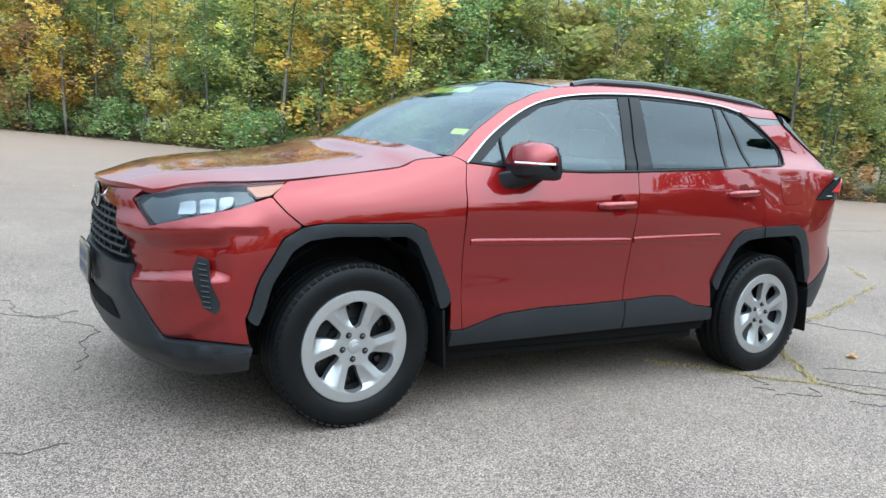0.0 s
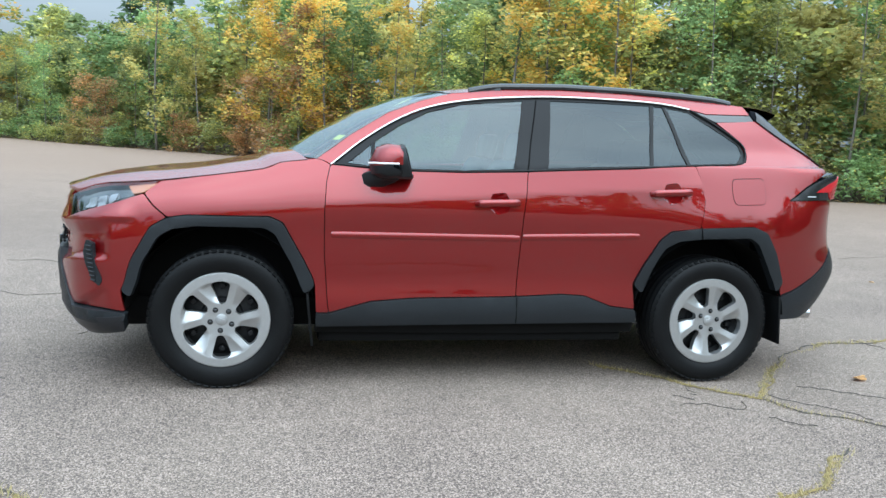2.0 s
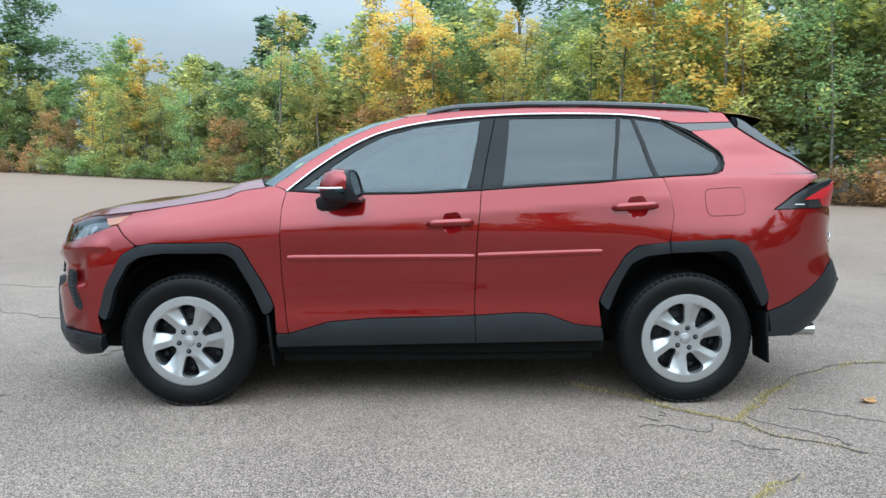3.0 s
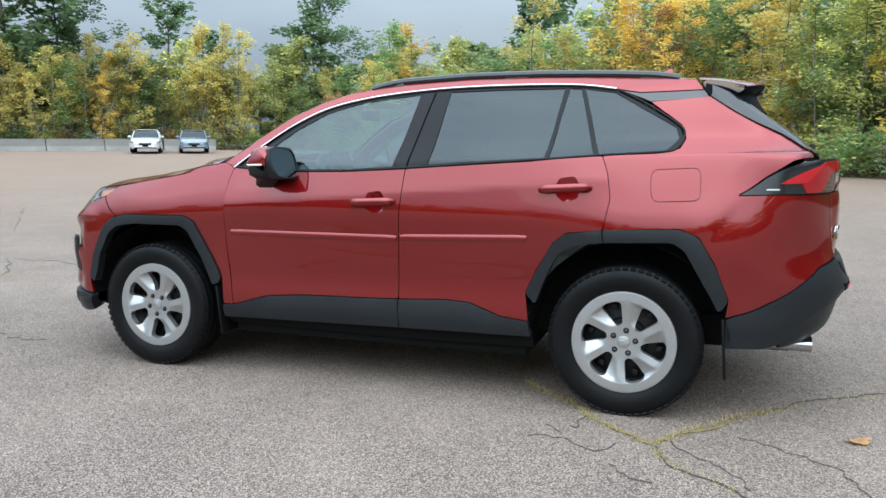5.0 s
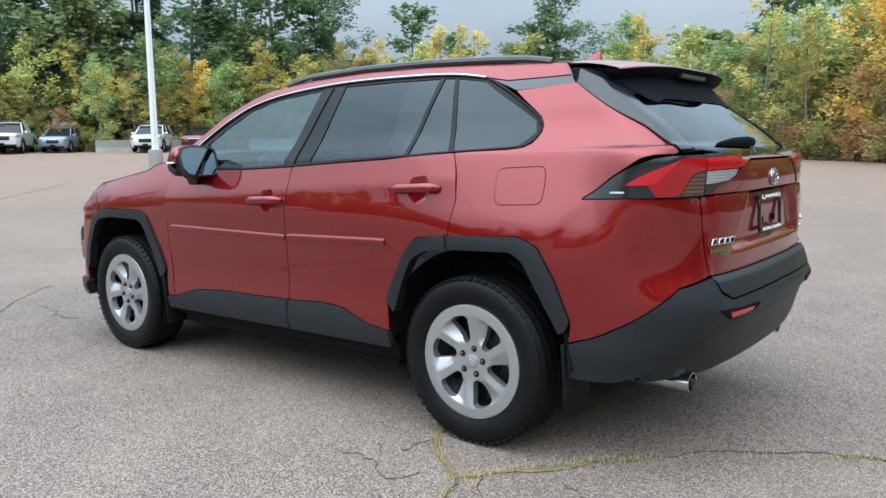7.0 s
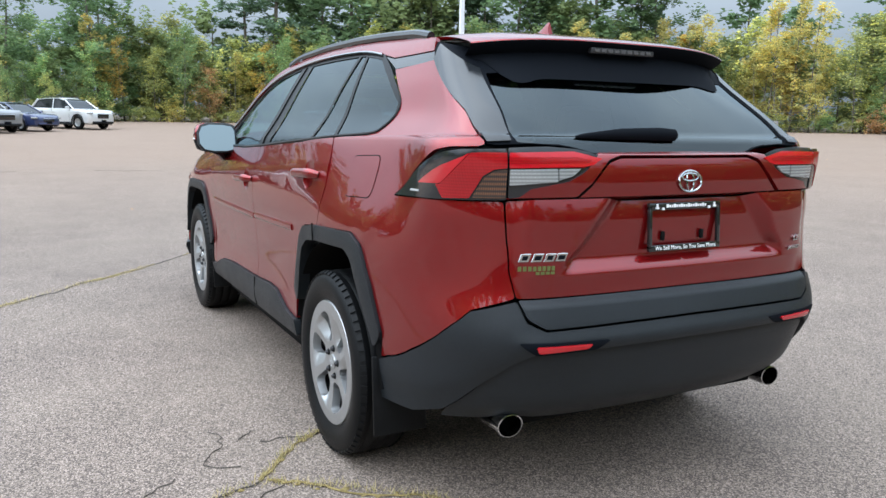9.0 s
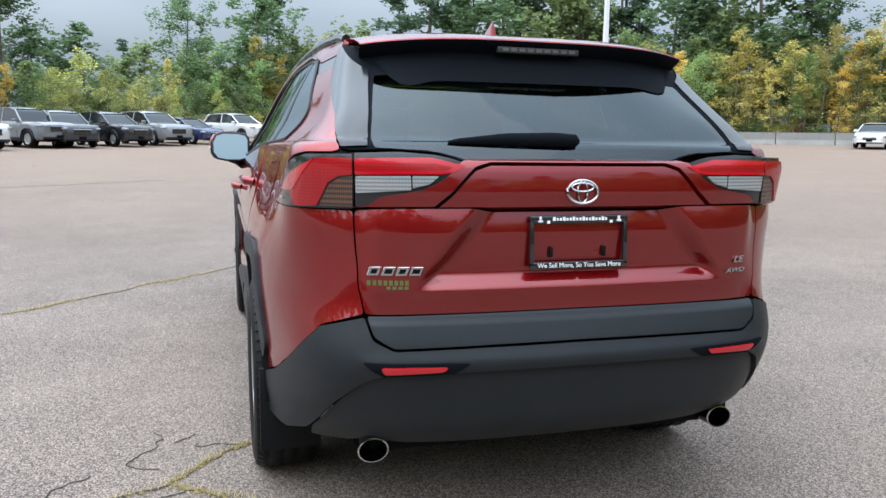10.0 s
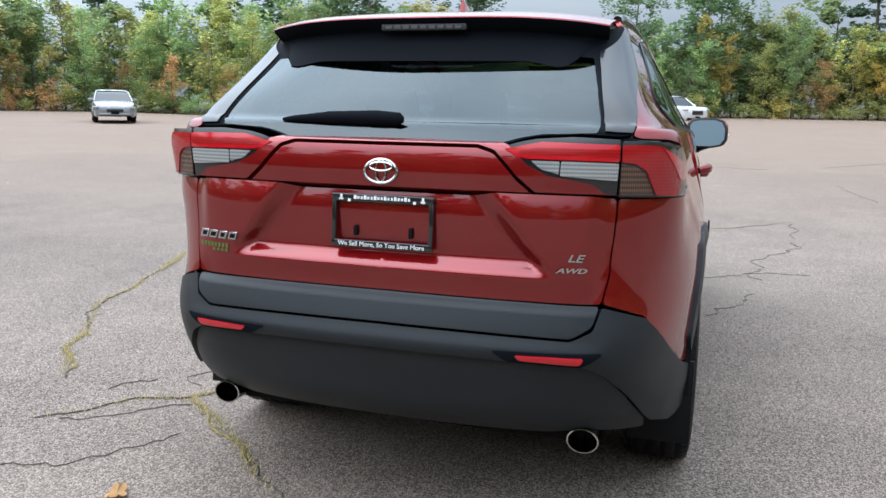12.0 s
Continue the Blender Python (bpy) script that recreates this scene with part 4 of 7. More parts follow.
def bumper_fold(x, y, z):
    """The ledge across the bumper and the folded edge that drops from it round the corner."""
    fold = float(np.interp(y, (0.58, 0.66, 0.74, 0.80, 0.90), (0.638, 0.605, 0.53, 0.462, 0.468)))
    d = z - fold
    edge = 0.006 * math.exp(-(d / (0.085 if d > 0 else 0.05)) ** 2) * smooth_step((y - 0.60) / 0.08)
    return edge + 0.010 * smooth_step((x - 2.1) / 0.1) * math.exp(-((z - 0.64) / 0.028) ** 2) * (1 - smooth_step((y - 0.60) / 0.08))


def lamp_swell(x, y, z):
    """The lamps stand upright while the body leans in behind them."""
    return (0.010 + 0.058 * smooth_step((z - 1.03) / 0.20)) * smooth_step((x - 1.97) / 0.14)


def build_rear():
    lamp_in = [("r", .655, 1.222), ("r", .532, 1.226), ("r", .435, 1.219), ("r", .337, 1.193), ("r", .381, 1.155), ("r", .413, 1.130), ("r", .467, 1.108), ("r", .584, 1.093), ("r", .617, 1.073), ("r", .652, 1.070)]
    gate = one("tailgate", RED, [("r", 0, 1.064), ("r", .332, 1.065), ("r", .60, 1.065), ("r", .6525, 1.065), ("r", .6498, .95), ("r", .645, .856), ("r", .631, .776), ("r", .40, .776), ("r", 0, .778)], relief=hatch_relief, step=0.010, gap=0.001, rim=0.012)
    part("tailgate_trim", skin([("r", 0, 1.199), ("r", .332, 1.196)] + lamp_in[3:] + [("r", .652, 1.066), ("r", .436, 1.066), ("r", .419, 1.078), ("r", .321, 1.157), ("r", .275, 1.170), ("r", 0, 1.170)], lift=0.006, gap=0.0015, rim=0.06, corner=0.006, step=0.008, relief=brow), RED, gate, "painted brow under the rear glass")
    part("garnish", skin([("r", 0, 1.168), ("r", .274, 1.168), ("r", .319, 1.155), ("r", .417, 1.076), ("r", .430, 1.066), ("r", 0, 1.066)], lift=0.0, gap=0.0015, rim=0.05, corner=0.006, step=0.009, relief=brow), RED, gate, "raised painted bar over the plate recess")
    one("tailgate_cladding", BLACK_PLASTIC, [("r", 0, 0.777), ("r", 0.40, 0.775), ("r", 0.627, 0.773), ("r", 0.609, 0.715), ("r", 0.556, 0.684), ("r", 0.293, 0.688), ("r", 0, 0.69)], lift=0.008, gap=0.0015, rim=0.02, step=0.012, relief=lambda x, y, z: -0.016 * smooth_step((z - 0.748) / 0.03))
    # bumper
    upper = [("r", 0, 0.685), ("r", 0.293, 0.683), ("r", 0.556, 0.679), ("r", 0.612, 0.707), ("r", 0.631, 0.768), (2.175, .732), (2.006, .590), (1.872, .522), (1.790, .495),
             (1.785, .36), (1.95, .36), (2.055, .392), ("r", 0.645, 0.582), ("r", 0.586, 0.612), ("r", 0.293, 0.618), ("r", 0, 0.62)]
    one("rear_bumper", BLACK_PLASTIC, upper, lift=0.006, gap=0.001, rim=0.03, corner=0.008, step=0.012, relief=bumper_fold)
    lower = [("r", 0, .618), ("r", .29, .616), ("r", .585, .609), ("r", .64, .578), (2.06, .388), (2.03, .35), ("r", .66, .352), ("r", .60, .372), ("r", .5, .345), ("r", .3, .340), ("r", 0, .338)]
    one("bumper_valance", BLACK_PLASTIC, lower, lift=-0.018, gap=-0.003, rim=0.06, corner=0.01, step=0.025, relief=lambda x, y, z: 0.012 * smooth_step((z - 0.34) / 0.1) * smooth_step((0.63 - z) / 0.06))
    for s in (-1, 1):
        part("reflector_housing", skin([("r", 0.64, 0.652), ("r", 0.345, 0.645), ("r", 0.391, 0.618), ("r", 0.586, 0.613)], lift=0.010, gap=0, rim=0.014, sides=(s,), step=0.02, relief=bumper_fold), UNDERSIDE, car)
        part("reflector", skin([("r", 0.592, 0.641), ("r", 0.410, 0.638), ("r", 0.424, 0.625), ("r", 0.582, 0.621)], lift=0.014, gap=0, rim=0.01, sides=(s,), step=0.02, relief=bumper_fold), RED_LENS, car)
        # outer lamp on the quarter panel
        lamp = part("tail_lamp", skin([(1.820, 1.054), (1.935, 1.134), (2.05, 1.207), (2.085, 1.216), ("r", .70, 1.218), ("r", .659, 1.219), ("r", .656, 1.14), ("r", .655, 1.066), (2.0, 1.061)], lift=0.004, gap=0.0015, rim=0.06, corner=0.006, sides=(s,), step=0.02, push=lamp_swell), FIN_BLACK, car)
        part("lens", skin([(1.99, 1.108), (2.06, 1.166), (2.10, 1.194), ("r", .755, 1.203), (2.07, 1.112)], lift=0.010, rim=0.010, gap=0, corner=0.004, sides=(s,), step=0.016, push=lamp_swell), RED_LENS, lamp, "smooth bright red lens")
        part("ribbed_lens", skin([("r", .753, 1.203), ("r", .72, 1.205), ("r", .660, 1.204), ("r", .659, 1.160), ("r", .694, 1.156), ("r", .721, 1.137), ("r", .734, 1.104), ("r", .748, 1.072), (2.085, 1.069), (2.055, 1.110), (2.069, 1.110)], lift=0.009, rim=0.010, gap=0, corner=0.003, sides=(s,), step=0.016, push=lamp_swell), RED_RIBS, lamp, "dark ribbed red light guide")
        part("turn_lens", skin([("r", .659, 1.156), ("r", .692, 1.152), ("r", .718, 1.133), ("r", .731, 1.102), ("r", .742, 1.073), ("r", .658, 1.073)], lift=0.006, rim=0.006, gap=0, corner=0.004, sides=(s,), step=0.016, push=lamp_swell), AMBER_LENS, lamp, "smoky amber lens")
        part("marker_strip", skin([(1.935, 1.078), (1.992, 1.080), (1.990, 1.087), (1.94, 1.085)], lift=0.006, rim=0.002, gap=0, corner=0.002, sides=(s,), push=lamp_swell), CLEAR_LENS, lamp, "small clear marker")
        # inner lamp on the tailgate
        inner = part("reversing_lamp", skin(lamp_in, lift=0.002, gap=0.0015, rim=0.06, corner=0.006, sides=(s,), step=0.02, push=lamp_swell), FIN_BLACK, gate)
        part("lens", skin([("r", .653, 1.204), ("r", .45, 1.207), ("r", .383, 1.192), ("r", .351, 1.186), ("r", .382, 1.168), ("r", .415, 1.162), ("r", .653, 1.160)], lift=0.009, rim=0.008, gap=0, corner=0.004, sides=(s,), step=0.016, push=lamp_swell), RED_LENS, inner, "bright red lens")
        part("light_guide", skin([("r", .652, 1.190), ("r", .44, 1.190), ("r", .39, 1.181), ("r", .40, 1.174), ("r", .652, 1.172)], lift=0.0105, rim=0.004, gap=0, corner=0.003, sides=(s,), step=0.016, push=lamp_swell), RED_RIBS, inner, "darker ribbed band in the lens")
        part("clear_lens", skin([("r", .652, 1.156), ("r", .505, 1.158), ("r", .503, 1.119), ("r", .650, 1.110)], lift=0.007, rim=0.006, gap=0, corner=0.003, sides=(s,), step=0.016, push=lamp_swell), CLEAR_LENS, inner, "clear ribbed lens")
        part("side_lens", skin([("r", .501, 1.158), ("r", .425, 1.158), ("r", .452, 1.136), ("r", .500, 1.124)], lift=0.006, rim=0.005, gap=0, corner=0.003, sides=(s,), step=0.016, push=lamp_swell), CLEAR_LENS, inner, "clear tip of the lens")
    # glass and its black frame
    pane = [("r", 0, 1.206), ("r", 0.332, 1.204), ("r", 0.445, 1.229), ("r", 0.589, 1.234), ("r", 0.565, 1.37), ("r", 0.540, 1.457), ("r", 0.293, 1.472), ("r", 0, 1.476)]
    frame_out = [("r", 0, 1.2), ("r", 0.339, 1.197), ("r", 0.437, 1.223), ("r", 0.547, 1.229), ("r", 0.653, 1.225)] + HATCH_SIDE[::-1] + [(1.655, 1.545), (1.66, 1.57), ("r", 0.44, 1.539), ("r", 0, 1.539)]
    bm = skin(frame_out, lift=0.002, rim=0.02, gap=0.0015, corner=0.006, holes=[[("r", 0, 1.208), ("r", 0.332, 1.206), ("r", 0.445, 1.231), ("r", 0.587, 1.237), ("r", 0.561, 1.37), ("r", 0.535, 1.452), ("r", 0.293, 1.467), ("r", 0, 1.472)]])
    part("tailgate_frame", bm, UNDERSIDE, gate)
    for s in (-1, 1):
        part("side_fin", skin([("r", .603, 1.233), ("r", .596, 1.262), ("r", .582, 1.327), ("r", .560, 1.414), ("r", .545, 1.469), (1.685, 1.56)] + HATCH_SIDE, lift=0.008, rim=0.016, gap=0.003, corner=0.004, sides=(s,)), FIN_BLACK, gate, "gloss black fin beside the rear glass")
    g = part("rear_glass", skin(pane, lift=0.0, gap=0, rim=0, corner=0.0), REAR_PANE, gate)
    g.visible_shadow = False
    # spoiler
    tops, unders = [], []
    for k in range(41):
        a = -1 + k / 20
        w = 1 - abs(a) ** 3.4
        r = on_body((1.632, 1.589), 0, 1)
        x0, y0, z0 = 1.630, a * r.y, 1.589 + 0.037 * w
        xt, zt, yt = 1.845 + 0.098 * w, 1.560 + 0.023 * w, a * 0.575
        tops.append([(x0, y0, z0), ((x0 * 2 + xt) / 3, (y0 * 2 + yt) / 3, (z0 * 2 + zt) / 3 + 0.006), ((x0 + 2 * xt) / 3, (y0 + 2 * yt) / 3, (z0 + 2 * zt) / 3 + 0.005), (xt - 0.02, yt, zt + 0.002), (xt - 0.002, yt, zt - 0.004), (xt, yt, zt - 0.008)])
        lobe = 0.018 * math.exp(-((abs(a) - 0.80) / 0.10) ** 2)
        zg = 1.442 - lobe + 0.065 * smooth_step((abs(a) - 0.86) / 0.12)
        u, v = locate(1, abs(a) * 0.545, zg, 13.2, 17)
        q = body(u, v)
        unders.append([(xt, yt, zt - 0.008), (xt - 0.006, yt, zt - 0.018), (xt - 0.05, yt * 0.99, zt - 0.045), ((xt + q[0]) / 2 - 0.03, a * 0.55, (zt + zg) / 2 - 0.01), (q[0] + 0.006, a * 0.545, zg), (q[0] - 0.035, a * 0.545, zg + 0.004)])
    bm = bmesh.new()
    grid(bm, tops)
    bmesh.ops.recalc_face_normals(bm, faces=bm.faces)
    spoiler = part("spoiler", bm, RED, gate)
    bm = bmesh.new()
    grid(bm, unders)
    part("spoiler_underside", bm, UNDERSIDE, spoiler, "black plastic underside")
    bm = bmesh.new()
    box(bm, 1.920, 0, 1.548, 0.02, 0.285, 0.020, 0.004)
    brake = part("brake_lamp", bm, SMOKE_LENS, spoiler, "long smoked high brake lamp")
    for k in range(9):
        bm = bmesh.new()
        box(bm, 1.9305, -0.116 + 0.029 * k, 1.548, 0.003, 0.020, 0.011, 0.001, None, 1)
        part("cell", bm, LAMP_CELL, brake)
    # wiper
    bm = bmesh.new()
    tube(bm, [(2.186, 0.030, 1.259), (2.187, 0.018, 1.261), (2.184, -0.05, 1.264), (2.177, -0.20, 1.263), (2.168, -0.34, 1.256), (2.165, -0.372, 1.253)], [0.006, 0.0135, 0.015, 0.0125, 0.006, 0.003], 10, 1.5)
    tube(bm, [(2.14, 0.0, 1.246), (2.18, 0.0, 1.256)], 0.016, 8)
    part("rear_wiper", bm, UNDERSIDE, gate)
    # plain oval emblem
    bm = bmesh.new()
    for rx, rz, cz, rr in ((0.048, 0.0335, 0, 0.0040), (0.015, 0.032, 0, 0.0030), (0.034, 0.012, 0.013, 0.0030)):
        pts = []
        for t in [2 * math.pi * k / 36 for k in range(37)]:
            z = 1.1165 + cz + rz * math.sin(t)
            pts.append((on_body(("r", 0.002, z), brow(0, 0, z) + 0.006, 1).x, rx * math.cos(t), z))
        tube(bm, pts, rr, 6, caps=False)
    part("emblem", bm, CHROME, gate, "chrome oval emblem")
    # badges as plain bars
    lean = Matrix(((1, 0, 0, 0), (0, 1, 0.35, 0), (0, 0, 1, 0), (0, 0, 0, 1)))
    bm, inlay = bmesh.new(), bmesh.new()
    for i in range(4):
        y = 0.603 - 0.0375 * i
        p = on_body(("r", y, .897), 0.006, -1)
        turn = Euler((0, 0, radians(-14))).to_matrix().to_4x4()
        box(bm, p.x, p.y, p.z, 0.005, 0.033, 0.025, 0.001, turn @ lean, 1)
        box(inlay, p.x + 0.0026, p.y, p.z, 0.001, 0.021 if i % 2 else 0.017, 0.013, 0, turn @ lean)
    badge = part("model_badge", bm, CHROME, gate, "chrome badge in plain bars")
    part("inlay", inlay, UNDERSIDE, badge)
    bm = bmesh.new()
    for i in range(12):
        y, z, h, w = (0.617 - 0.0145 * i, .864, 0.014, 0.0105) if i < 8 else (0.565 - 0.016 * (i - 8), .850, 0.008, 0.012)
        p = on_body(("r", y, z), 0.0035, -1)
        box(bm, p.x, p.y, p.z, 0.002, w, h, 0.0, Euler((0, 0, radians(-14))).to_matrix().to_4x4())
    part("dealer_badge", bm, GREEN, gate, "yellow-green badge in plain bars")
    # plate frame in the recess
    bm = bmesh.new()
    tilt = Euler((0, radians(-4), 0)).to_matrix().to_4x4()
    for cy, cz, sy, sz in ((0, .067, .312, .024), (0, -.067, .312, .022), (-.149, 0, .014, .14), (.149, 0, .014, .14)):
        c = tilt @ Vector((0, cy, cz))
        box(bm, 2.276 + c.x, c.y, .969 + c.z, 0.014, sy, sz, 0.004, tilt)
    plate = part("plate_frame", bm, GLOSS_BLACK, gate, "empty black licence plate frame")
    bm = bmesh.new()
    for y, z, sy, sz in [(-.082 + .0103 * i, .069 - (0.001 if i % 3 else 0), (.0075, .006, .0055)[i % 3], (.011, .008, .008)[i % 3]) for i in range(17)] + [(-.125, .068, .006, .016), (.125, .068, .006, .016), (-.125, .063, .013, .005), (.125, .063, .013, .005), (-.10, .060, .008, .008), (.10, .060, .008, .008)]:
        c = tilt @ Vector((0, y, z))
        box(bm, 2.2845 + c.x, c.y, .969 + c.z, 0.003, sy, sz, 0, tilt)
    part("print", bm, WHITE, plate, "white print in plain bars")
    slogan = words("We Sell More, So You Save More", 0.0195, plate)
    slogan.matrix_local = Matrix.Translation(Vector((2.2843, 0, .969)) + (tilt @ Vector((0, 0, -.0665))).to_3d()) @ tilt @ pose(0, 0, 0, 90, 0, 90)
    for text, y, z, size, wide in (("LE", .553, .900, .029, 1.45), ("AWD", .545, .866, .019, 1.75)):
        p = on_body(("r", y, z), 0.0085 if z > .88 else 0.0055, 1)
        b = words(text, size, gate, CHROME, 0.002)
        b.matrix_local = Matrix.Translation(p) @ pose(0, 0, 0, 90, 0, 90 + 14) @ Matrix.Diagonal((wide, 1, 1, 1))
    for y in (-.085, .085):
        bm = bmesh.new()
        c = tilt @ Vector((0.004, y, -.03))
        box(bm, 2.262 + c.x, c.y, .969 + c.z, 0.012, 0.012, 0.03, 0.003)
        part("plate_mount", bm, DARK, gate)
    # exhaust tips
    for s in (-1, 1):
        bm = bmesh.new()
        c = (0, s * .592, .346)
        rings = lathe(bm, [(0.030, 1.92), (0.040, 1.95), (0.041, 2.165), (0.042, 2.180), (0.038, 2.181), (0.035, 2.16), (0.033, 2.0)], 28, "x")
        bmesh.ops.scale(bm, vec=(1, 1.12, 0.9), verts=bm.verts)
        bmesh.ops.translate(bm, vec=c, verts=bm.verts)
        tip = part("exhaust_tip", bm, CHROME, car, "polished oval exhaust tip")
        bm = bmesh.new()
        lathe(bm, [(0.0005, 2.08), (0.035, 2.08)], 20, "x")
        bmesh.ops.translate(bm, vec=c, verts=bm.verts)
        part("bore", bm, DARK, tip)


def words(text, size, parent, mat=None, depth=0.0006):
    cu = bpy.data.curves.new("lettering", "FONT")
    cu.body, cu.size, cu.align_x, cu.align_y, cu.extrude = text, size, "CENTER", "CENTER", depth
    cu.resolution_u = 3
    if mat is not None:
        cu.shear, cu.offset = 0.3, 0.0006
    tmp = bpy.data.objects.new("lettering", cu)
    me = bpy.data.meshes.new_from_object(tmp)
    bpy.data.objects.remove(tmp)
    me.materials.clear()
    me.materials.append(mat or WHITE)
    ob = new("lettering", me)
    ob.parent = parent
    return ob


build_rear()


# ---- front of the car ----
def front_relief(x, y, z):
    """The crease under the headlamp, the hollow about the vent, the ledge below it and the folded corner."""
    line = np.interp(x, (-2.15, -2.04, -1.90, -1.69), (.808, .839, .857, .873))
    ledge = np.interp(x, (-2.185, -2.095, -2.01), (.600, .628, .645))
    crease = 0.013 * smooth_step((z - line + 0.030) / 0.034) * (1 - smooth_step((z - line) / 0.08)) * smooth_step((-x - 1.73) / 0.10)
    near = smooth_step((-x - 1.86) / 0.10)
    hollow = -0.030 * near * smooth_step((line - 0.01 - z) / 0.06) * smooth_step((z - ledge) / 0.045)
    corner = np.interp(x, (-2.10, -2.065, -1.925, -1.88), (.42, .431, .533, .54))
    return crease + hollow - 0.016 * smooth_step((corner - z) / 0.06) * near


def build_front():
    head = [(-1.648, 1.043), (-1.72, .985), (-1.89, .926), (-2.02, .880), ("f", .60, .835), ("f", .43, .927), ("f", .53, .960), (-2.0, 1.0), (-1.922, 1.016)]
    one("front_bumper", RED, [(-1.607, .873), (-1.721, .9835), (-1.89, .924), (-2.02, .876), ("f", .60, .831), ("f", .425, .922), ("f", .46, .965), ("f", .25, .968), ("f", 0, .970), ("f", 0, .905), ("f", .34, .875), ("f", .505, .668), ("f", .53, .583), ("f", .70, .405),
        (-1.886, .41), (-1.80, .40), (-1.823, .505), (-1.764, .683), (-1.686, .825)],
        relief=front_relief, step=0.012)
    low = one("lower_bumper", BLACK_PLASTIC, [("f", 0, .665), ("f", .40, .660), ("f", .50, .664), ("f", .53, .578), ("f", .705, .400), (-1.886, .405), (-1.79, .395), (-1.80, .30), (-1.95, .27), ("f", .60, .255), ("f", 0, .25)], lift=0.008, rim=0.05, crown=0.01,
        relief=lambda x, y, z: 0.02 * math.exp(-((z - 0.37) / 0.03) ** 2))
    part("bumper_lip", skin([("f", 0, .345), ("f", .6, .350), (-1.95, .372), (-1.80, .385), (-1.795, .305), (-1.95, .278), ("f", .6, .262), ("f", 0, .256)], lift=0.024, rim=0.04, crown=0.012), LIP_BLACK, low, "semi-gloss black lip along the lower edge")
    part("intake", skin([("f", 0, .50), ("f", .38, .50), ("f", .46, .43), ("f", 0, .42)], lift=0.022, gap=0, rim=0), DARK, low)
    one("grille", DARK, [("f", 0, .905), ("f", .34, .875), ("f", .505, .668), ("f", .40, .664), ("f", 0, .668)], lift=-0.03, gap=-0.02, rim=0)
    for k in range(7):
        bm = bmesh.new()
        z = .69 + .033 * k
        half = .49 - (z - .67) * 0.75
        pts = [on_body(("f", max(.002, half * i / 9), z), -0.008 - 0.006 * (i % 2), 1) for i in range(10)]
        tube(bm, [Vector((p.x, -p.y, p.z)) for p in pts[::-1]] + pts[1:], 0.0075, 6)
        for i in range(k % 2, 10, 2):
            for s in (-1, 1):
                tube(bm, [(pts[i].x, s * pts[i].y, z), (pts[i].x + 0.004, s * pts[i].y, z + 0.033)], 0.006, 5)
        part("grille_bar", bm, BLACK_PLASTIC, car)
    bm = bmesh.new()
    for rx, rz, rr in ((0.075, 0.05, 0.008), (0.026, 0.048, 0.006)):
        tube(bm, [(-2.245, rx * math.cos(t), .90 + rz * math.sin(t)) for t in [2 * math.pi * k / 32 for k in range(33)]], rr, 6, caps=False)
    part("emblem", bm, CHROME, car, "chrome oval emblem")
    for s in (-1, 1):
        lamp = part("headlamp", skin(head, lift=-0.03, gap=-0.006, rim=0, sides=(s,)), GLOSS_BLACK, car, "projector headlamp under clear glass")
        # reflector bowls and amber corner
        for f0, f1 in ((0.0, 0.30), (0.37, 0.66), (0.73, 1.0)):
            quad = [(-2.038 + .181 * f0, .944 + .041 * f0), (-2.038 + .181 * f1, .944 + .041 * f1), (-2.052 + .181 * f1, .895 + .045 * f1 + .01 * (f0 > 0.7)), (-2.052 + .181 * f0, .895 + .045 * f0)]
            part("reflector", skin(quad, lift=-0.016, gap=0, rim=0.02, sides=(s,), step=0.02, corner=0.014, relief=lambda x, y, z: -0.012 * math.exp(-((z - .925) / 0.02) ** 2)), LAMP_SILVER, lamp)
        part("turn_lens", skin([(-1.807, 1.017), (-1.655, 1.038), (-1.722, .993), (-1.775, .982)], lift=-0.008, gap=0, rim=0.01, corner=0.006, sides=(s,), step=0.02), FRONT_AMBER, lamp, "amber corner lens")
        part("cover", skin(head, lift=0.003, rim=0.006, sides=(s,)), LAMP_GLASS, lamp).visible_shadow = False
        vent = part("fog_vent", skin([(-1.997, .748), (-1.958, .735), (-1.91, .55), (-1.928, .517), (-1.972, .545), (-2.014, .683)], lift=0.003, rim=0.02, sides=(s,)), BLACK_PLASTIC, car)
        for k in range(9):
            bm = bmesh.new()
            z = .55 + .021 * k
            x0 = -2.004 + .024 * (0.74 - z) / 0.19
            tube(bm, [on_body((x0 + 0.01, z), 0.008, s), on_body((x0 + .036, z - .003), 0.007, s)], 0.004, 5)
            part("slat", bm, BLACK_PLASTIC, vent)
    bm = bmesh.new()
    box(bm, -2.295, 0, .60, 0.012, 0.32, 0.17, 0.004)
    plate = part("front_plate_frame", bm, GLOSS_BLACK, car, "black front plate frame")
    bm = bmesh.new()
    box(bm, -2.302, 0, .60, 0.004, 0.29, 0.13)
    plate2 = part("plate_card", bm, material("plate_card", (0.16, 0.14, 0.10), 0.5), plate, "gold and blue dealer card in plain bars")
    bm = bmesh.new()
    for z in (.63, .57):
        box(bm, -2.3045, 0, z, 0.002, 0.24, 0.035)
    part("print", bm, material("blue_print", (0.04, 0.05, 0.10), 0.5), plate)


build_front()


# ---- wheels, mirrors, underside, cabin ----
TYRE_R = 0.362


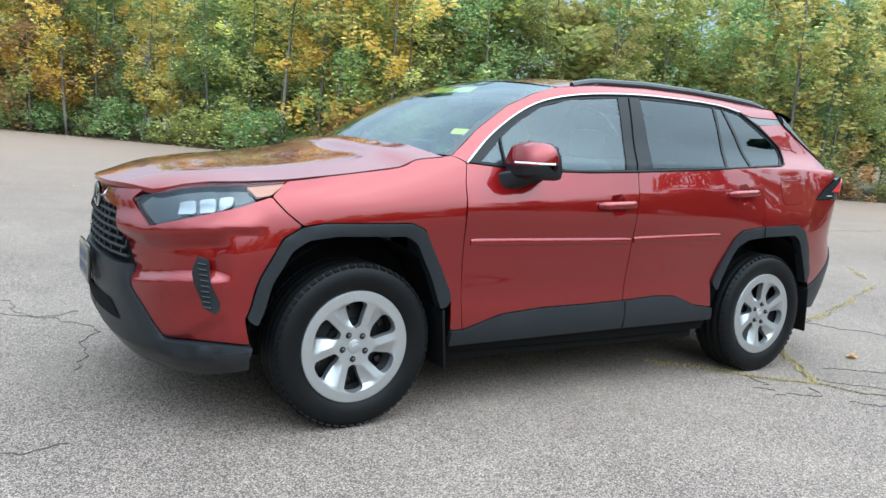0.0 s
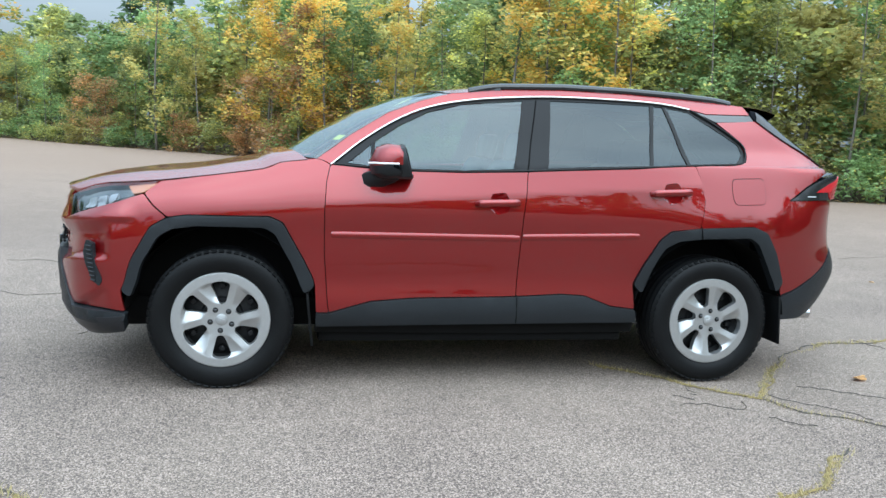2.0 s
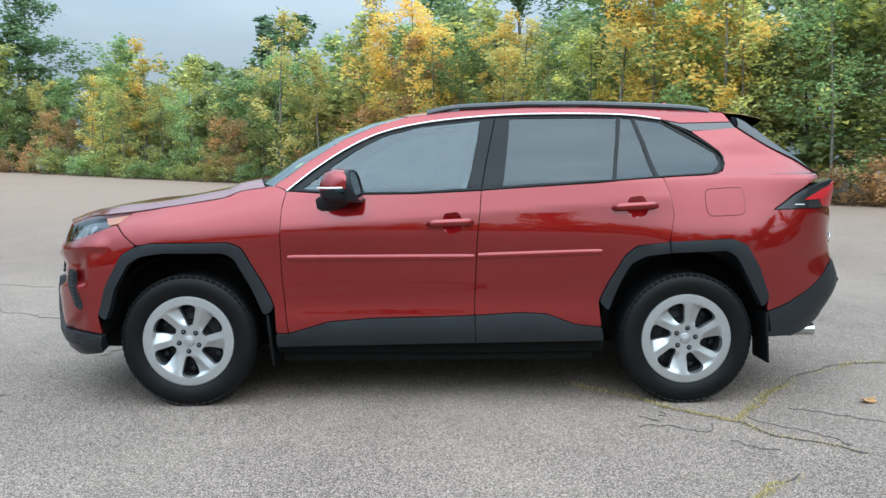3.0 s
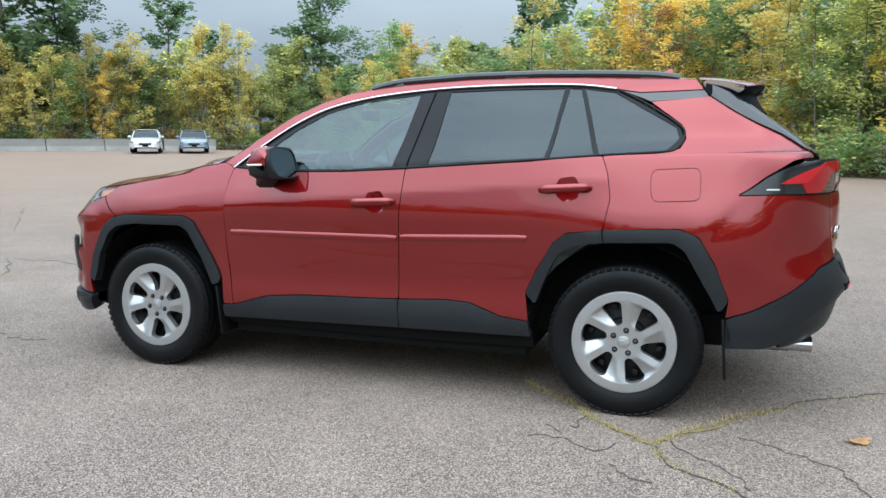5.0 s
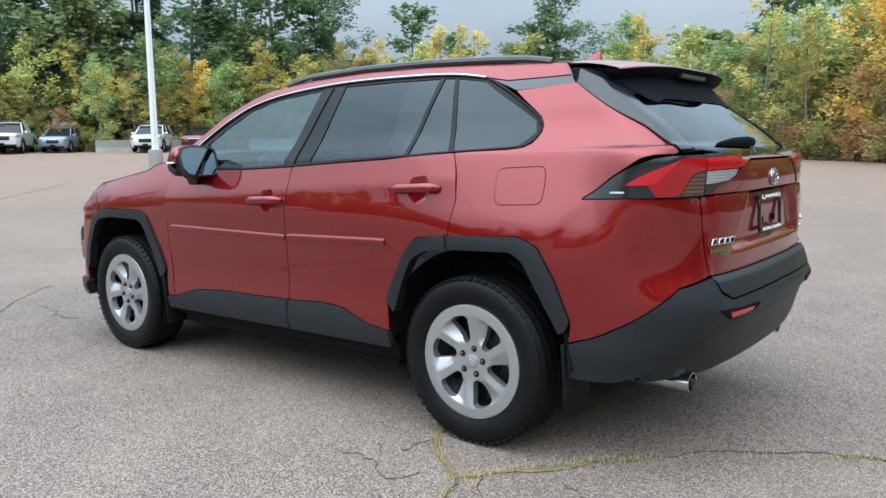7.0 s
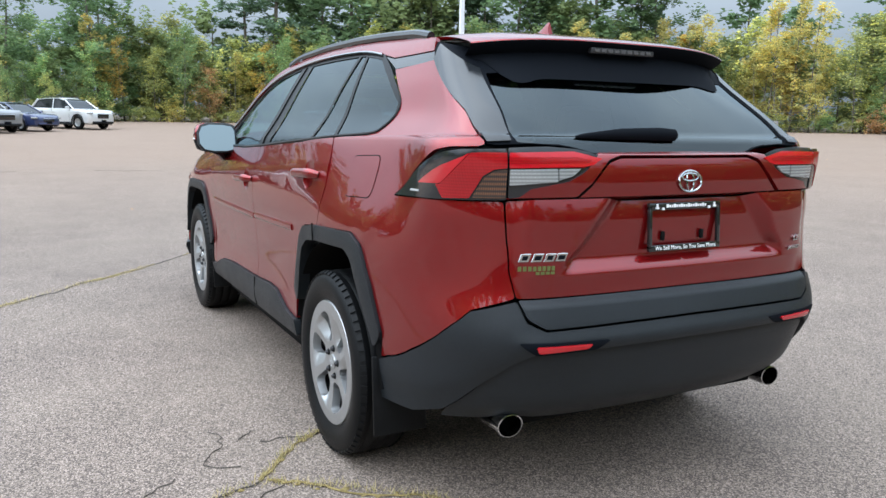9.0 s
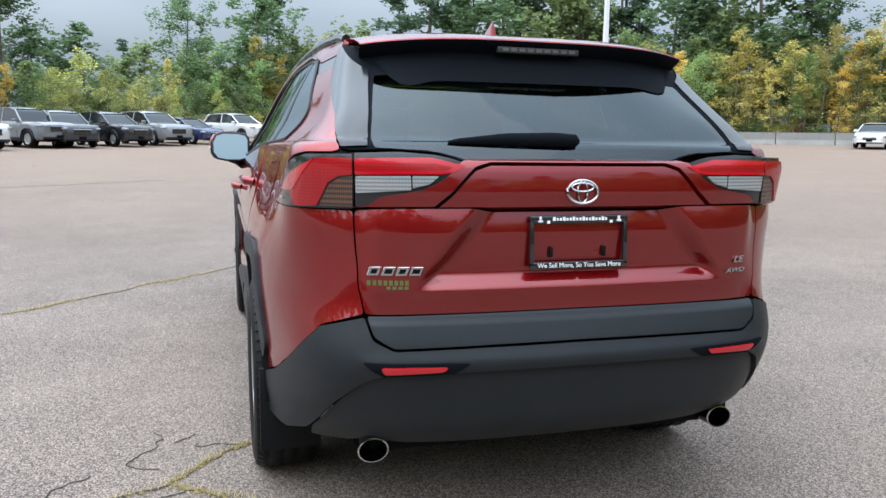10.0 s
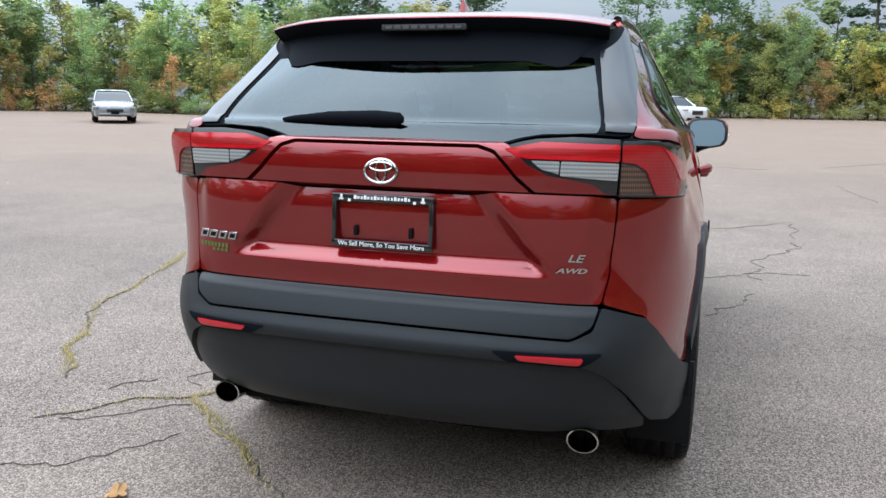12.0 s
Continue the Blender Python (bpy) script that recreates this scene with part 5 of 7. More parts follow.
def build_wheels():
    tyre = bmesh.new()
    prof = [(0.232, 0.055), (0.240, 0.093), (0.262, 0.108), (0.295, 0.116), (0.325, 0.113), (0.345, 0.102), (0.3515, 0.092)]
    tread = []
    for y in np.linspace(0.088, -0.088, 15):
        k = round((0.088 - y) / 0.01257)
        tread.append((0.3535 if k % 4 == 2 else 0.3615 - 0.35 * abs(y) ** 2, y))
    lathe(tyre, prof + tread + [(r, -y) for r, y in prof[::-1]], 72)
    # shoulder blocks
    for k in range(60):
        a = 2 * math.pi * k / 60
        for s in (1, -1):
            m = Matrix.Rotation(-a, 4, "Y") @ Matrix.Translation((0.3525, s * 0.0955, 0)) @ Matrix.Rotation(s * 0.55, 4, "Z")
            vs = bmesh.ops.create_cube(tyre, size=1)["verts"]
            bmesh.ops.scale(tyre, vec=(0.007, 0.022, 0.024), verts=vs)
            bmesh.ops.transform(tyre, matrix=m, verts=vs)
    bmesh.ops.recalc_face_normals(tyre, faces=tyre.faces)
    tyre = group_mesh(tyre, "tyre")
    # cover with six broad, lightly twisted spokes that flare into the rim; outer side is +y
    cap = bmesh.new()
    lathe(cap, [(0.241, 0.080), (0.2455, 0.092), (0.2450, 0.099), (0.2425, 0.1028), (0.237, 0.1035)], 72)
    hub = bmesh.new()
    lathe(hub, [(0.001, 0.0925), (0.022, 0.0925), (0.0285, 0.0905), (0.030, 0.087), (0.030, 0.080)], 36)
    for tilt in (0, 60, 120):
        ring = [Matrix.Rotation(radians(tilt), 4, "Y") @ Vector((0.019 * math.cos(t), 0.0925, 0.007 * math.sin(t))) for t in [2 * math.pi * k / 16 for k in range(17)]]
        tube(hub, ring, 0.0012, 5, caps=False)
    inner_r, outer_r, soft = 0.083, 0.199, 0.020
    radii = [0.028, 0.040, 0.055, 0.070, 0.079] + [inner_r + soft * (1 - math.cos(k * math.pi / 12)) for k in range(7)] + [0.118, 0.134, 0.150, 0.165] + [outer_r - soft * (1 - math.cos(k * math.pi / 12)) for k in range(6, -1, -1)] + [0.2005, 0.208, 0.218, 0.228, 0.237]
    arm = bmesh.new()

    def window(r, wide_in, wide_out):
        """Half width of the opening at a radius, its corners rounded."""
        if r < inner_r - 1e-6 or r > outer_r + 1e-6:
            return 0.0
        w = wide_in + (wide_out - wide_in) * (r - inner_r) / (outer_r - inner_r)
        d = min(r - inner_r, outer_r - r) / soft
        return w * (0.30 + 0.70 * math.sqrt(max(0.0, 1 - (1 - min(d, 1)) ** 2)))
    rows, open_rows = [], []
    across_n = 16
    for r in radii:
        lo, hi = -math.pi / 6 + window(r, 0.021, 0.047) / r, math.pi / 6 - window(r, 0.012, 0.058) / r
        f = min(max((r - 0.05) / 0.15, 0), 1)
        row = []
        for j in range(across_n + 1):
            q = j / across_n
            ang = lo + (hi - lo) * q
            fold = 0.62 - 0.30 * f
            k = (fold - q) / fold if q < fold else (q - fold) / (1 - fold)
            blade = smooth_step((r - 0.080) / 0.045) * (1 - smooth_step((r - 0.172) / 0.028))
            h = 0.0865 + 0.017 * f ** 0.8 - 0.005 * math.sin(math.pi * f)
            h += blade * (0.003 - (0.004 * k if q < fold else 0.021 * k))
            row.append((r * math.cos(ang), h, r * math.sin(ang)))
        rows.append(row)
        open_rows.append(inner_r - 1e-6 <= r <= outer_r + 1e-6)
    grid(arm, rows)
    for edge in (0, across_n):
        wall = [(row[edge], (row[edge][0] * 0.99, row[edge][1] - 0.034, row[edge][2] * 0.99)) for row, is_open in zip(rows, open_rows) if is_open]
        grid(arm, [[a, b] for a, b in wall])
    # the openings' ends at hub and rim
    for k in (open_rows.index(True), len(rows) - 1 - open_rows[::-1].index(True)):
        for edge, limit in ((0, -math.pi / 6), (across_n, math.pi / 6)):
            p = rows[k][edge]
            r = math.hypot(p[0], p[2])
            ends = [p, (r * math.cos(limit), p[1] + (0.012 if edge else 0.004) * 0, r * math.sin(limit))]
            grid(arm, [[a, (a[0] * 0.99, a[1] - 0.034, a[2] * 0.99)] for a in ends])
    bmesh.ops.remove_doubles(arm, verts=arm.verts, dist=0.0002)
    bmesh.ops.recalc_face_normals(arm, faces=arm.faces)
    top = [f for f in arm.faces if abs(f.normal.y) > 0.8]
    if sum(f.normal.y for f in top) < 0:
        bmesh.ops.reverse_faces(arm, faces=arm.faces)
    arm = group_mesh(arm, "spoke")
    bmesh.ops.recalc_face_normals(hub, faces=hub.faces)
    hub = group_mesh(hub, "hub_cap")
    bmesh.ops.recalc_face_normals(cap, faces=cap.faces)
    cap = group_mesh(cap, "wheel_cover")
    back = bmesh.new()
    lathe(back, [(0.001, 0.035), (0.10, 0.035), (0.11, 0.02), (0.20, 0.0), (0.235, 0.03), (0.243, 0.085)], 48)
    for k in range(12):
        a = 2 * math.pi * k / 12
        box(back, 0.165 * math.cos(a), 0.018, 0.165 * math.sin(a), 0.03, 0.03, 0.03, 0.006)
    bmesh.ops.recalc_face_normals(back, faces=back.faces)
    back = group_mesh(back, "steel_wheel")
    disc = bmesh.new()
    lathe(disc, [(0.03, -0.01), (0.15, -0.01), (0.15, -0.03), (0.03, -0.03)], 36)
    disc = group_mesh(disc, "brake_disc")
    nut = bmesh.new()
    lathe(nut, [(0.0005, 0.101), (0.005, 0.101), (0.009, 0.097), (0.009, 0.075)], 10)
    bmesh.ops.recalc_face_normals(nut, faces=nut.faces)
    nut = group_mesh(nut, "lug_nut")
    cup = bmesh.new()
    lathe(cup, [(0.0005, 0.0905), (0.0125, 0.0905), (0.0140, 0.0875)], 14)
    cup = group_mesh(cup, "nut_pocket")
    for me, mat in ((tyre, RUBBER), (cap, SILVER), (hub, SILVER), (arm, SILVER), (back, WHEEL_DARK), (disc, STEEL), (nut, STEEL), (cup, DARK)):
        me.materials.append(mat)
        for p in me.polygons:
            p.use_smooth = True
        me.set_sharp_from_angle(angle=radians(15 if me is arm else 35))
    for x in (-1.345, 1.345):
        for s in (-1, 1):
            w = new("wheel")
            w.parent = car
            w.empty_display_size = 0.1
            w.matrix_local = pose(x, s * 0.798, TYRE_R - 0.004, 0, 30 if x < 0 else -12, 0 if s > 0 else 180)
            for name, me in (("tyre", tyre), ("steel_wheel", back), ("wheel_cover", cap), ("brake_disc", disc)):
                o = new(name, me)
                o.parent = w
                if me is cap:
                    cover = o
            o = new("hub_cap", hub)
            o.parent = cover
            for k in range(6):
                o = new("spoke", arm)
                o.parent = cover
                o.matrix_local = pose(0, 0, 0, 0, 60 * k + 30, 0)
            for k in range(5):
                for name, me in (("nut_pocket", cup), ("lug_nut", nut)):
                    o = new(name, me)
                    o.parent = w
                    a = 2 * math.pi * k / 5 + 0.3
                    o.location = (0.055 * math.cos(a), 0, 0.057 * math.sin(a))


build_wheels()


def set_mirror(bm):
    """Draws the housing in to its length and height beside the arm."""
    for v in bm.verts:
        y = abs(v.co.y)
        v.co = Vector((v.co.x - 0.02, math.copysign(0.835 + (y - 0.80) * 0.81, v.co.y), 1.191 + (v.co.z - 1.18) * 0.92))
    return bm


def build_mirrors():
    for s in (-1, 1):
        bm = bmesh.new()
        # housing as rounded sections from inside to outside
        rows_t, rows_b = [], []
        for y, x0, x1, z0, z1 in ((0.80, -0.545, -0.46, 1.125, 1.225), (0.83, -0.60, -0.452, 1.108, 1.25), (0.92, -0.605, -0.448, 1.102, 1.258), (1.015, -0.59, -0.448, 1.106, 1.254), (1.058, -0.56, -0.449, 1.118, 1.240), (1.078, -0.51, -0.452, 1.142, 1.218)):
            z0, z1 = 1.18 + (z0 - 1.18) * 1.2, 1.18 + (z1 - 1.18) * 1.2
            zm = z0 + 0.36 * (z1 - z0)
            rows_t.append([(x1, s * y, zm), (x1, s * y, z1 - .02), (x1 - .015, s * y, z1), ((x0 + x1) / 2, s * y, z1 + .002), (x0 + .03, s * y, z1 - .02), (x0, s * y, zm + .03), (x0, s * y, zm)])
            rows_b.append([(x0, s * y, zm), (x0 + .01, s * y, z0 + .02), (x0 + .05, s * y, z0), (x1 - .01, s * y, z0), (x1, s * y, z0 + .015), (x1, s * y, zm)])
        grid(bm, rows_t)
        bm.faces.new([v for v in bm.verts if abs(abs(v.co.y) - 1.078) < 1e-4])
        bmesh.ops.recalc_face_normals(bm, faces=bm.faces)
        mirror = part("door_mirror", set_mirror(bm), RED, car)
        bm = bmesh.new()
        grid(bm, rows_b)
        bmesh.ops.recalc_face_normals(bm, faces=bm.faces)
        part("lower_shell", set_mirror(bm), BLACK_PLASTIC, mirror)
        bm = bmesh.new()
        rows = []
        for y, x0, x1, z0, z1 in ((.80, -.66, -.575, 1.035, 1.105), (.845, -.665, -.57, 1.030, 1.118), (.88, -.645, -.54, 1.052, 1.132), (.92, -.60, -.47, 1.085, 1.145), (.96, -.575, -.455, 1.10, 1.15)):
            rows.append([(x0, s * y, z0 + .02), (x0 + .02, s * y, z0), (x1 - .02, s * y, z0), (x1, s * y, z0 + .02), (x1, s * y, z1 - .01), (x1 - .01, s * y, z1), (x0 + .01, s * y, z1), (x0, s * y, z1 - .01), (x0, s * y, z0 + .02)])
        grid(bm, rows)
        bmesh.ops.remove_doubles(bm, verts=bm.verts, dist=0.0005)
        bmesh.ops.holes_fill(bm, edges=bm.edges, sides=12)
        bmesh.ops.recalc_face_normals(bm, faces=bm.faces)
        part("arm", bm, BLACK_PLASTIC, mirror)
        bm = bmesh.new()
        tube(bm, [(-.609, s * .94, 1.168), (-.603, s * .985, 1.168), (-.588, s * 1.02, 1.170), (-.545, s * 1.070, 1.170), (-.47, s * 1.083, 1.172)], 0.0055, 6)
        part("turn_lamp", set_mirror(bm), WHITE, mirror, "white turn signal strip")
        bm = bmesh.new()
        rim = [(0.805, 1.135), (0.82, 1.112), (0.87, 1.102), (0.97, 1.102), (1.035, 1.112), (1.068, 1.145), (1.070, 1.205), (1.045, 1.243), (0.99, 1.257), (0.88, 1.256), (0.825, 1.247), (0.805, 1.222)]
        rim = [(y, 1.18 + (z - 1.18) * 1.2) for y, z in rim]
        turned = [0.031 - 0.12 * (y - .938) - 0.25 * (z - 1.18) for y, z in rim]
        ring = [[(-.462, s * y, z) for y, z in rim], [(-.440 + a, s * y, z) for (y, z), a in zip(rim, turned)], [(-.434 + a, s * (.938 + (y - .938) * .91), 1.18 + (z - 1.18) * .88) for (y, z), a in zip(rim, turned)], [(-.444 + a, s * (.938 + (y - .938) * .90), 1.18 + (z - 1.18) * .87) for (y, z), a in zip(rim, turned)]]
        grid(bm, [r + r[:1] for r in ring])
        bmesh.ops.remove_doubles(bm, verts=bm.verts, dist=0.0004)
        bmesh.ops.recalc_face_normals(bm, faces=bm.faces)
        part("bezel", set_mirror(bm), BLACK_PLASTIC, mirror)
        bm = bmesh.new()
        outline = [(.938 + (y - .938) * .92, 1.18 + (z - 1.18) * .89) for y, z in rim]
        f = bm.faces.new([bm.verts.new((-.410 - 0.12 * (y - .938) - 0.25 * (z - 1.18), s * y, z)) for y, z in outline])
        part("mirror_glass", set_mirror(bm), material("mirror_silver", (0.125, 0.165, 0.18), 0.02, 1.0), mirror, smooth=False)


build_mirrors()


def build_underside():
    # the last box is unseen, added to stop light leaking through the engine bay
    for name, x, z, sx, sy, sz in (("underbody", 0, .30, 1.72, 1.60, .16), ("subframe", -1.35, .34, 1.35, 1.18, .16), ("subframe", 1.35, .38, 1.5, 1.18, .16), ("light_baffle", -1.48, .70, 1.10, .40, .62)):
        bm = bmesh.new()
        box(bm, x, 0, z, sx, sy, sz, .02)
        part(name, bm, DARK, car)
    # dark inner shell added behind the panels to blacken their gaps
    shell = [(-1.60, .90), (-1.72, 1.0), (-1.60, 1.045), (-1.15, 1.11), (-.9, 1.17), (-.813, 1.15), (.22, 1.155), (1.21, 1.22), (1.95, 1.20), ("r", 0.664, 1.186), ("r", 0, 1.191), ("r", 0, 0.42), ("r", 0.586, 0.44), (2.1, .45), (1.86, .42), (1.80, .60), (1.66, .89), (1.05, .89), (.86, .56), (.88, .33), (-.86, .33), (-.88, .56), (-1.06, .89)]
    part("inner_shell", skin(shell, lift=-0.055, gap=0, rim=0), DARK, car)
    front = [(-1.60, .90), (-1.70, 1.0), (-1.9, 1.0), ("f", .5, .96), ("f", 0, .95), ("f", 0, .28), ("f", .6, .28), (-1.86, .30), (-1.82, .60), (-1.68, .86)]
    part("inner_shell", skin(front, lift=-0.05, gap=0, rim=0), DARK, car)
    # wheel wells
    for x in (-1.345, 1.345):
        for s in (-1, 1):
            bm = bmesh.new()
            rows = []
            for y in (0.885, 0.55):
                rows.append([(x + 0.47 * math.cos(a), s * y, .36 + 0.475 * math.sin(a)) for a in [math.radians(4 + 172 * k / 24) for k in range(25)]])
            vs = grid(bm, rows)
            bm.faces.new(vs[1])
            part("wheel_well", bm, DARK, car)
    # mud flaps
    for x, s in ((-.905, -1), (-.905, 1), (1.79, -1), (1.79, 1)):
        bm = bmesh.new()
        box(bm, x, s * .80, .36, .014, .20, .28, .005, Euler((0, radians(-6 if x < 0 else -4), 0)).to_matrix().to_4x4())
        part("mud_flap", bm, RUBBER, car, "black rubber mud flap")
    bm = bmesh.new()
    tube(bm, [(.3, -.25, .27), (1.2, -.25, .28), (1.65, -.45, .33), (1.95, -.592, .346)], .03, 8)
    box(bm, 1.75, 0.0, .36, .28, .9, .16, .06)
    tube(bm, [(1.65, .4, .34), (1.95, .592, .346)], .03, 8)
    part("exhaust_pipe", bm, STEEL, car)


build_underside()


def seat(x, y, width, label):
    ob = part("seat", seat_mesh(width), GREY_CLOTH, car, label)
    ob.location = (x, y, 0)
    return ob


def seat_mesh(w):
    bm = bmesh.new()
    box(bm, 0, 0, .62, .52, w, .20, .06)
    box(bm, .30, 0, .92, .16, w * .96, .60, .06, Euler((0, radians(16), 0)).to_matrix().to_4x4())
    for k in ((0,) if w < 0.8 else (-.38, 0, .38)):
        box(bm, .40, k, 1.29, .10, .24, .18, .045, Euler((0, radians(12), 0)).to_matrix().to_4x4())
        for d in (-.05, .05):
            tube(bm, [(.37, k + d, 1.1), (.40, k + d, 1.25)], .006, 6)
    return bm


def build_cabin():
    seat(-.10, -.36, .50, "grey cloth driver seat with headrest")
    seat(-.10, .36, .50, "grey cloth passenger seat with headrest")
    seat(.80, 0, 1.06, "grey cloth rear bench with headrests")
    bm = bmesh.new()
    box(bm, -.72, 0, 1.02, .34, 1.40, .26, .07)
    box(bm, -.80, 0, 1.10, .34, 1.34, .10, .04)
    box(bm, -.57, 0, 1.17, .03, .24, .16, .012, Euler((0, radians(-12), 0)).to_matrix().to_4x4())
    box(bm, -.30, 0, .70, .8, .22, .26, .04)
    part("dashboard", bm, DASH, car)
    bm = bmesh.new()
    tilt = Matrix.Translation((-.42, -.36, 1.06)) @ Euler((0, radians(64), 0)).to_matrix().to_4x4()
    ring = [tilt @ Vector((.185 * math.cos(t), .185 * math.sin(t), 0)) for t in [2 * math.pi * k / 32 for k in range(33)]]
    tube(bm, ring, .015, 8, caps=False)
    box(bm, 0, 0, 0, .001, .001, .001)
    for a in (0, math.pi, math.pi * 1.5):
        tube(bm, [tilt @ Vector((0, 0, -.02)), tilt @ Vector((.18 * math.sin(a + math.pi / 2), .18 * math.cos(a + math.pi / 2), 0))], .014, 6)
    tube(bm, [tilt @ Vector((0, 0, .02)), tilt @ Vector((0, 0, -.14))], .05, 10)
    part("steering_wheel", bm, DASH, car)
    bm = bmesh.new()
    for s in (-1, 1):
        box(bm, .0, s * .80, .80, 1.6, .04, .62, .02)
    box(bm, .05, 0, .42, 1.6, 1.5, .05)
    box(bm, 1.45, 0, .78, .75, 1.0, .36, .03)
    part("cabin_trim", bm, DASH, car)
    bm = bmesh.new()
    box(bm, -.36, 0, 1.47, .03, .22, .06, .012)
    part("rear_view_mirror", bm, DASH, car)
    # paper stickers inside the windscreen
    bm = bmesh.new()
    box(bm, -.763, -.673, 1.300, .045, .085, .002, 0, Vector((-.51, -.265, .818)).to_track_quat("Z", "X").to_matrix().to_4x4())
    part("sticker", bm, YELLOW, car, "yellow paper sticker in the windscreen corner")
    bm = bmesh.new()
    box(bm, -.33, .12, 1.545, .07, .42, .004, 0, Euler((0, radians(-28), 0)).to_matrix().to_4x4())
    part("sticker", bm, YELLOW, car, "yellow sun strip paper at the top of the windscreen")


build_cabin()


# ---- cracks in the asphalt ----
def ribbon(bm, line, width, z, wander=0.03, seed=0, gaps=0.0):
    rng = random.Random(seed)
    pts = []
    for a, b in zip(line, line[1:]):
        a, b = Vector(a), Vector(b)
        k = max(2, int((b - a).length / 0.035))
        for j in range(k):
            p = a.lerp(b, j / k)
            d = (b - a).normalized()
            w = wander * noise.noise(Vector((p.x * 3.1 + seed, p.y * 3.1, 0))) + 0.40 * wander * noise.noise(Vector((p.x * 13, p.y * 13 + seed, 0))) + 0.16 * wander * noise.noise(Vector((p.x * 45, p.y * 45 + seed, 0)))
            pts.append((p + Vector((-d.y, d.x)) * w, d))
    last = None
    for i, (p, d) in enumerate(pts):
        h = width * (0.55 + 0.7 * rng.random()) * (0.6 + 0.8 * abs(noise.noise(Vector((p.x * 2, p.y * 2, seed)))))
        if noise.noise(Vector((p.x * 1.3, p.y * 1.3, 7 + seed))) < gaps - 1:
            last = None
            continue
        n = Vector((-d.y, d.x))
        a, b = p + n * h, p - n * h
        zz = z + rise(p.x, p.y)
        cur = (bm.verts.new((a.x, a.y, zz)), bm.verts.new((p.x, p.y, zz + 0.004)), bm.verts.new((b.x, b.y, zz)))
        if last:
            bm.faces.new((last[0], cur[0], cur[1], last[1]))
            bm.faces.new((last[1], cur[1], cur[2], last[2]))
        last = cur


MOSSY = [[(1.91, -1.69), (1.78, -1.54), (1.62, -1.45), (1.51, -1.23), (1.35, -1.12), (1.25, -1.03), (1.09, -.80), (.79, -.53)],
         [(1.53, -1.21), (1.72, -.94), (1.86, -.78), (2.0, -.62), (2.16, -.40), (2.36, -.30), (2.68, -.12), (3.1, -.06), (3.62, .07), (5.96, .98), (6.95, 1.93)],
         [(1.91, -1.69), (1.63, -1.84), (1.41, -1.97), (1.08, -2.26), (.27, -2.77), (-.25, -2.9), (-1.0, -3.16), (-1.82, -3.46), (-2.94, -4.29)],
         [(-1.2, -2.8), (-1.79, -2.19), (-2.15, -1.86), (-2.55, -1.51), (-3.11, -.99), (-3.41, -.78), (-3.85, -.37), (-4.62, .73), (-5.16, 1.41), (-7.25, 3.26), (-10.9, 6.8)]]
FINE = [[(1.05, -1.12), (1.34, -1.41), (1.6, -1.62)], [(1.59, -1.15), (1.78, -1.32), (1.93, -1.6)], [(1.2, -.85), (1.1, -1.15), (1.3, -1.4), (1.2, -1.9)], [(1.5, -1.2), (1.3, -1.35), (.95, -1.3)],
        [(1.85, -1.04), (2.2, -1.25), (2.35, -1.6), (2.9, -1.75)], [(-2.58, 1.94), (-2.35, 1.41), (-2.11, 1.03), (-2.3, .2)], [(-.85, 1.04), (-1.25, 1.27), (-1.70, 1.50), (-2.97, 1.48), (-3.96, 1.97), (-6, 2.2)],
        [(-3.2, -.6), (-2.65, -.69), (-2.4, -.75)], [(2.1, -1.7), (2.35, -2.3), (2.2, -3.1)], [(3.0, .0), (3.3, -.6), (3.2, -1.4)], [(-3, 3), (-6, 4), (-11, 3.5)], [(5, 4), (9, 5), (14, 4.5)], [(-12, -6), (-15, -2), (-14, 3), (-20, 8)]]

bm = bmesh.new()
for i, line in enumerate(FINE):
    ribbon(bm, line, 0.0016, 0.0025, 0.12, i + 20, 0.8)
for i, line in enumerate(MOSSY):
    ribbon(bm, line, 0.006, 0.0025, 0.06, i, 0.7)
me = group_mesh(bm, "asphalt_crack")
me.materials.append(CRACK)
tagged(new("asphalt_crack", me), "narrow dark cracks in the asphalt", "crack", kind="stuff")
bm = bmesh.new()
for i, line in enumerate(MOSSY):
    ribbon(bm, line, 0.011, 0.004, 0.06, i, 1.02 if i < 3 else 1.22)
rng = random.Random(8)
for i, line in enumerate(MOSSY[:3]):
    for a, b in zip(line, line[1:]):
        a, b = Vector(a), Vector(b)
        for _ in range(int((b - a).length * 26)):
            # ragged cushions beside the crack
            p = a.lerp(b, rng.random())
            if noise.noise(Vector((p.x * 1.3, p.y * 1.3, 7 + i))) < 0.02 + rng.gauss(0, 0.1):
                continue
            d = (b - a).normalized()
            w = 0.06 * noise.noise(Vector((p.x * 3.1 + i, p.y * 3.1, 0))) + rng.gauss(0, 0.012)
            c = Vector((p.x - d.y * w, p.y + d.x * w))
            r = rng.uniform(0.006, 0.018)
            mid = bm.verts.new((c.x, c.y, 0.004 + r * 0.35 + rise(c.x, c.y)))
            ring = [bm.verts.new((c.x + r * q * math.cos(t), c.y + r * q * math.sin(t), 0.002 + rise(c.x, c.y))) for t, q in [(k * 0.898, rng.uniform(0.6, 1.3)) for k in range(7)]]
            for k in range(7):
                bm.faces.new((mid, ring[k], ring[(k + 1) % 7]))
me = group_mesh(bm, "moss")
me.materials.append(MOSS)
tagged(new("moss", me), "dry yellow moss growing along asphalt cracks", "moss", kind="stuff")


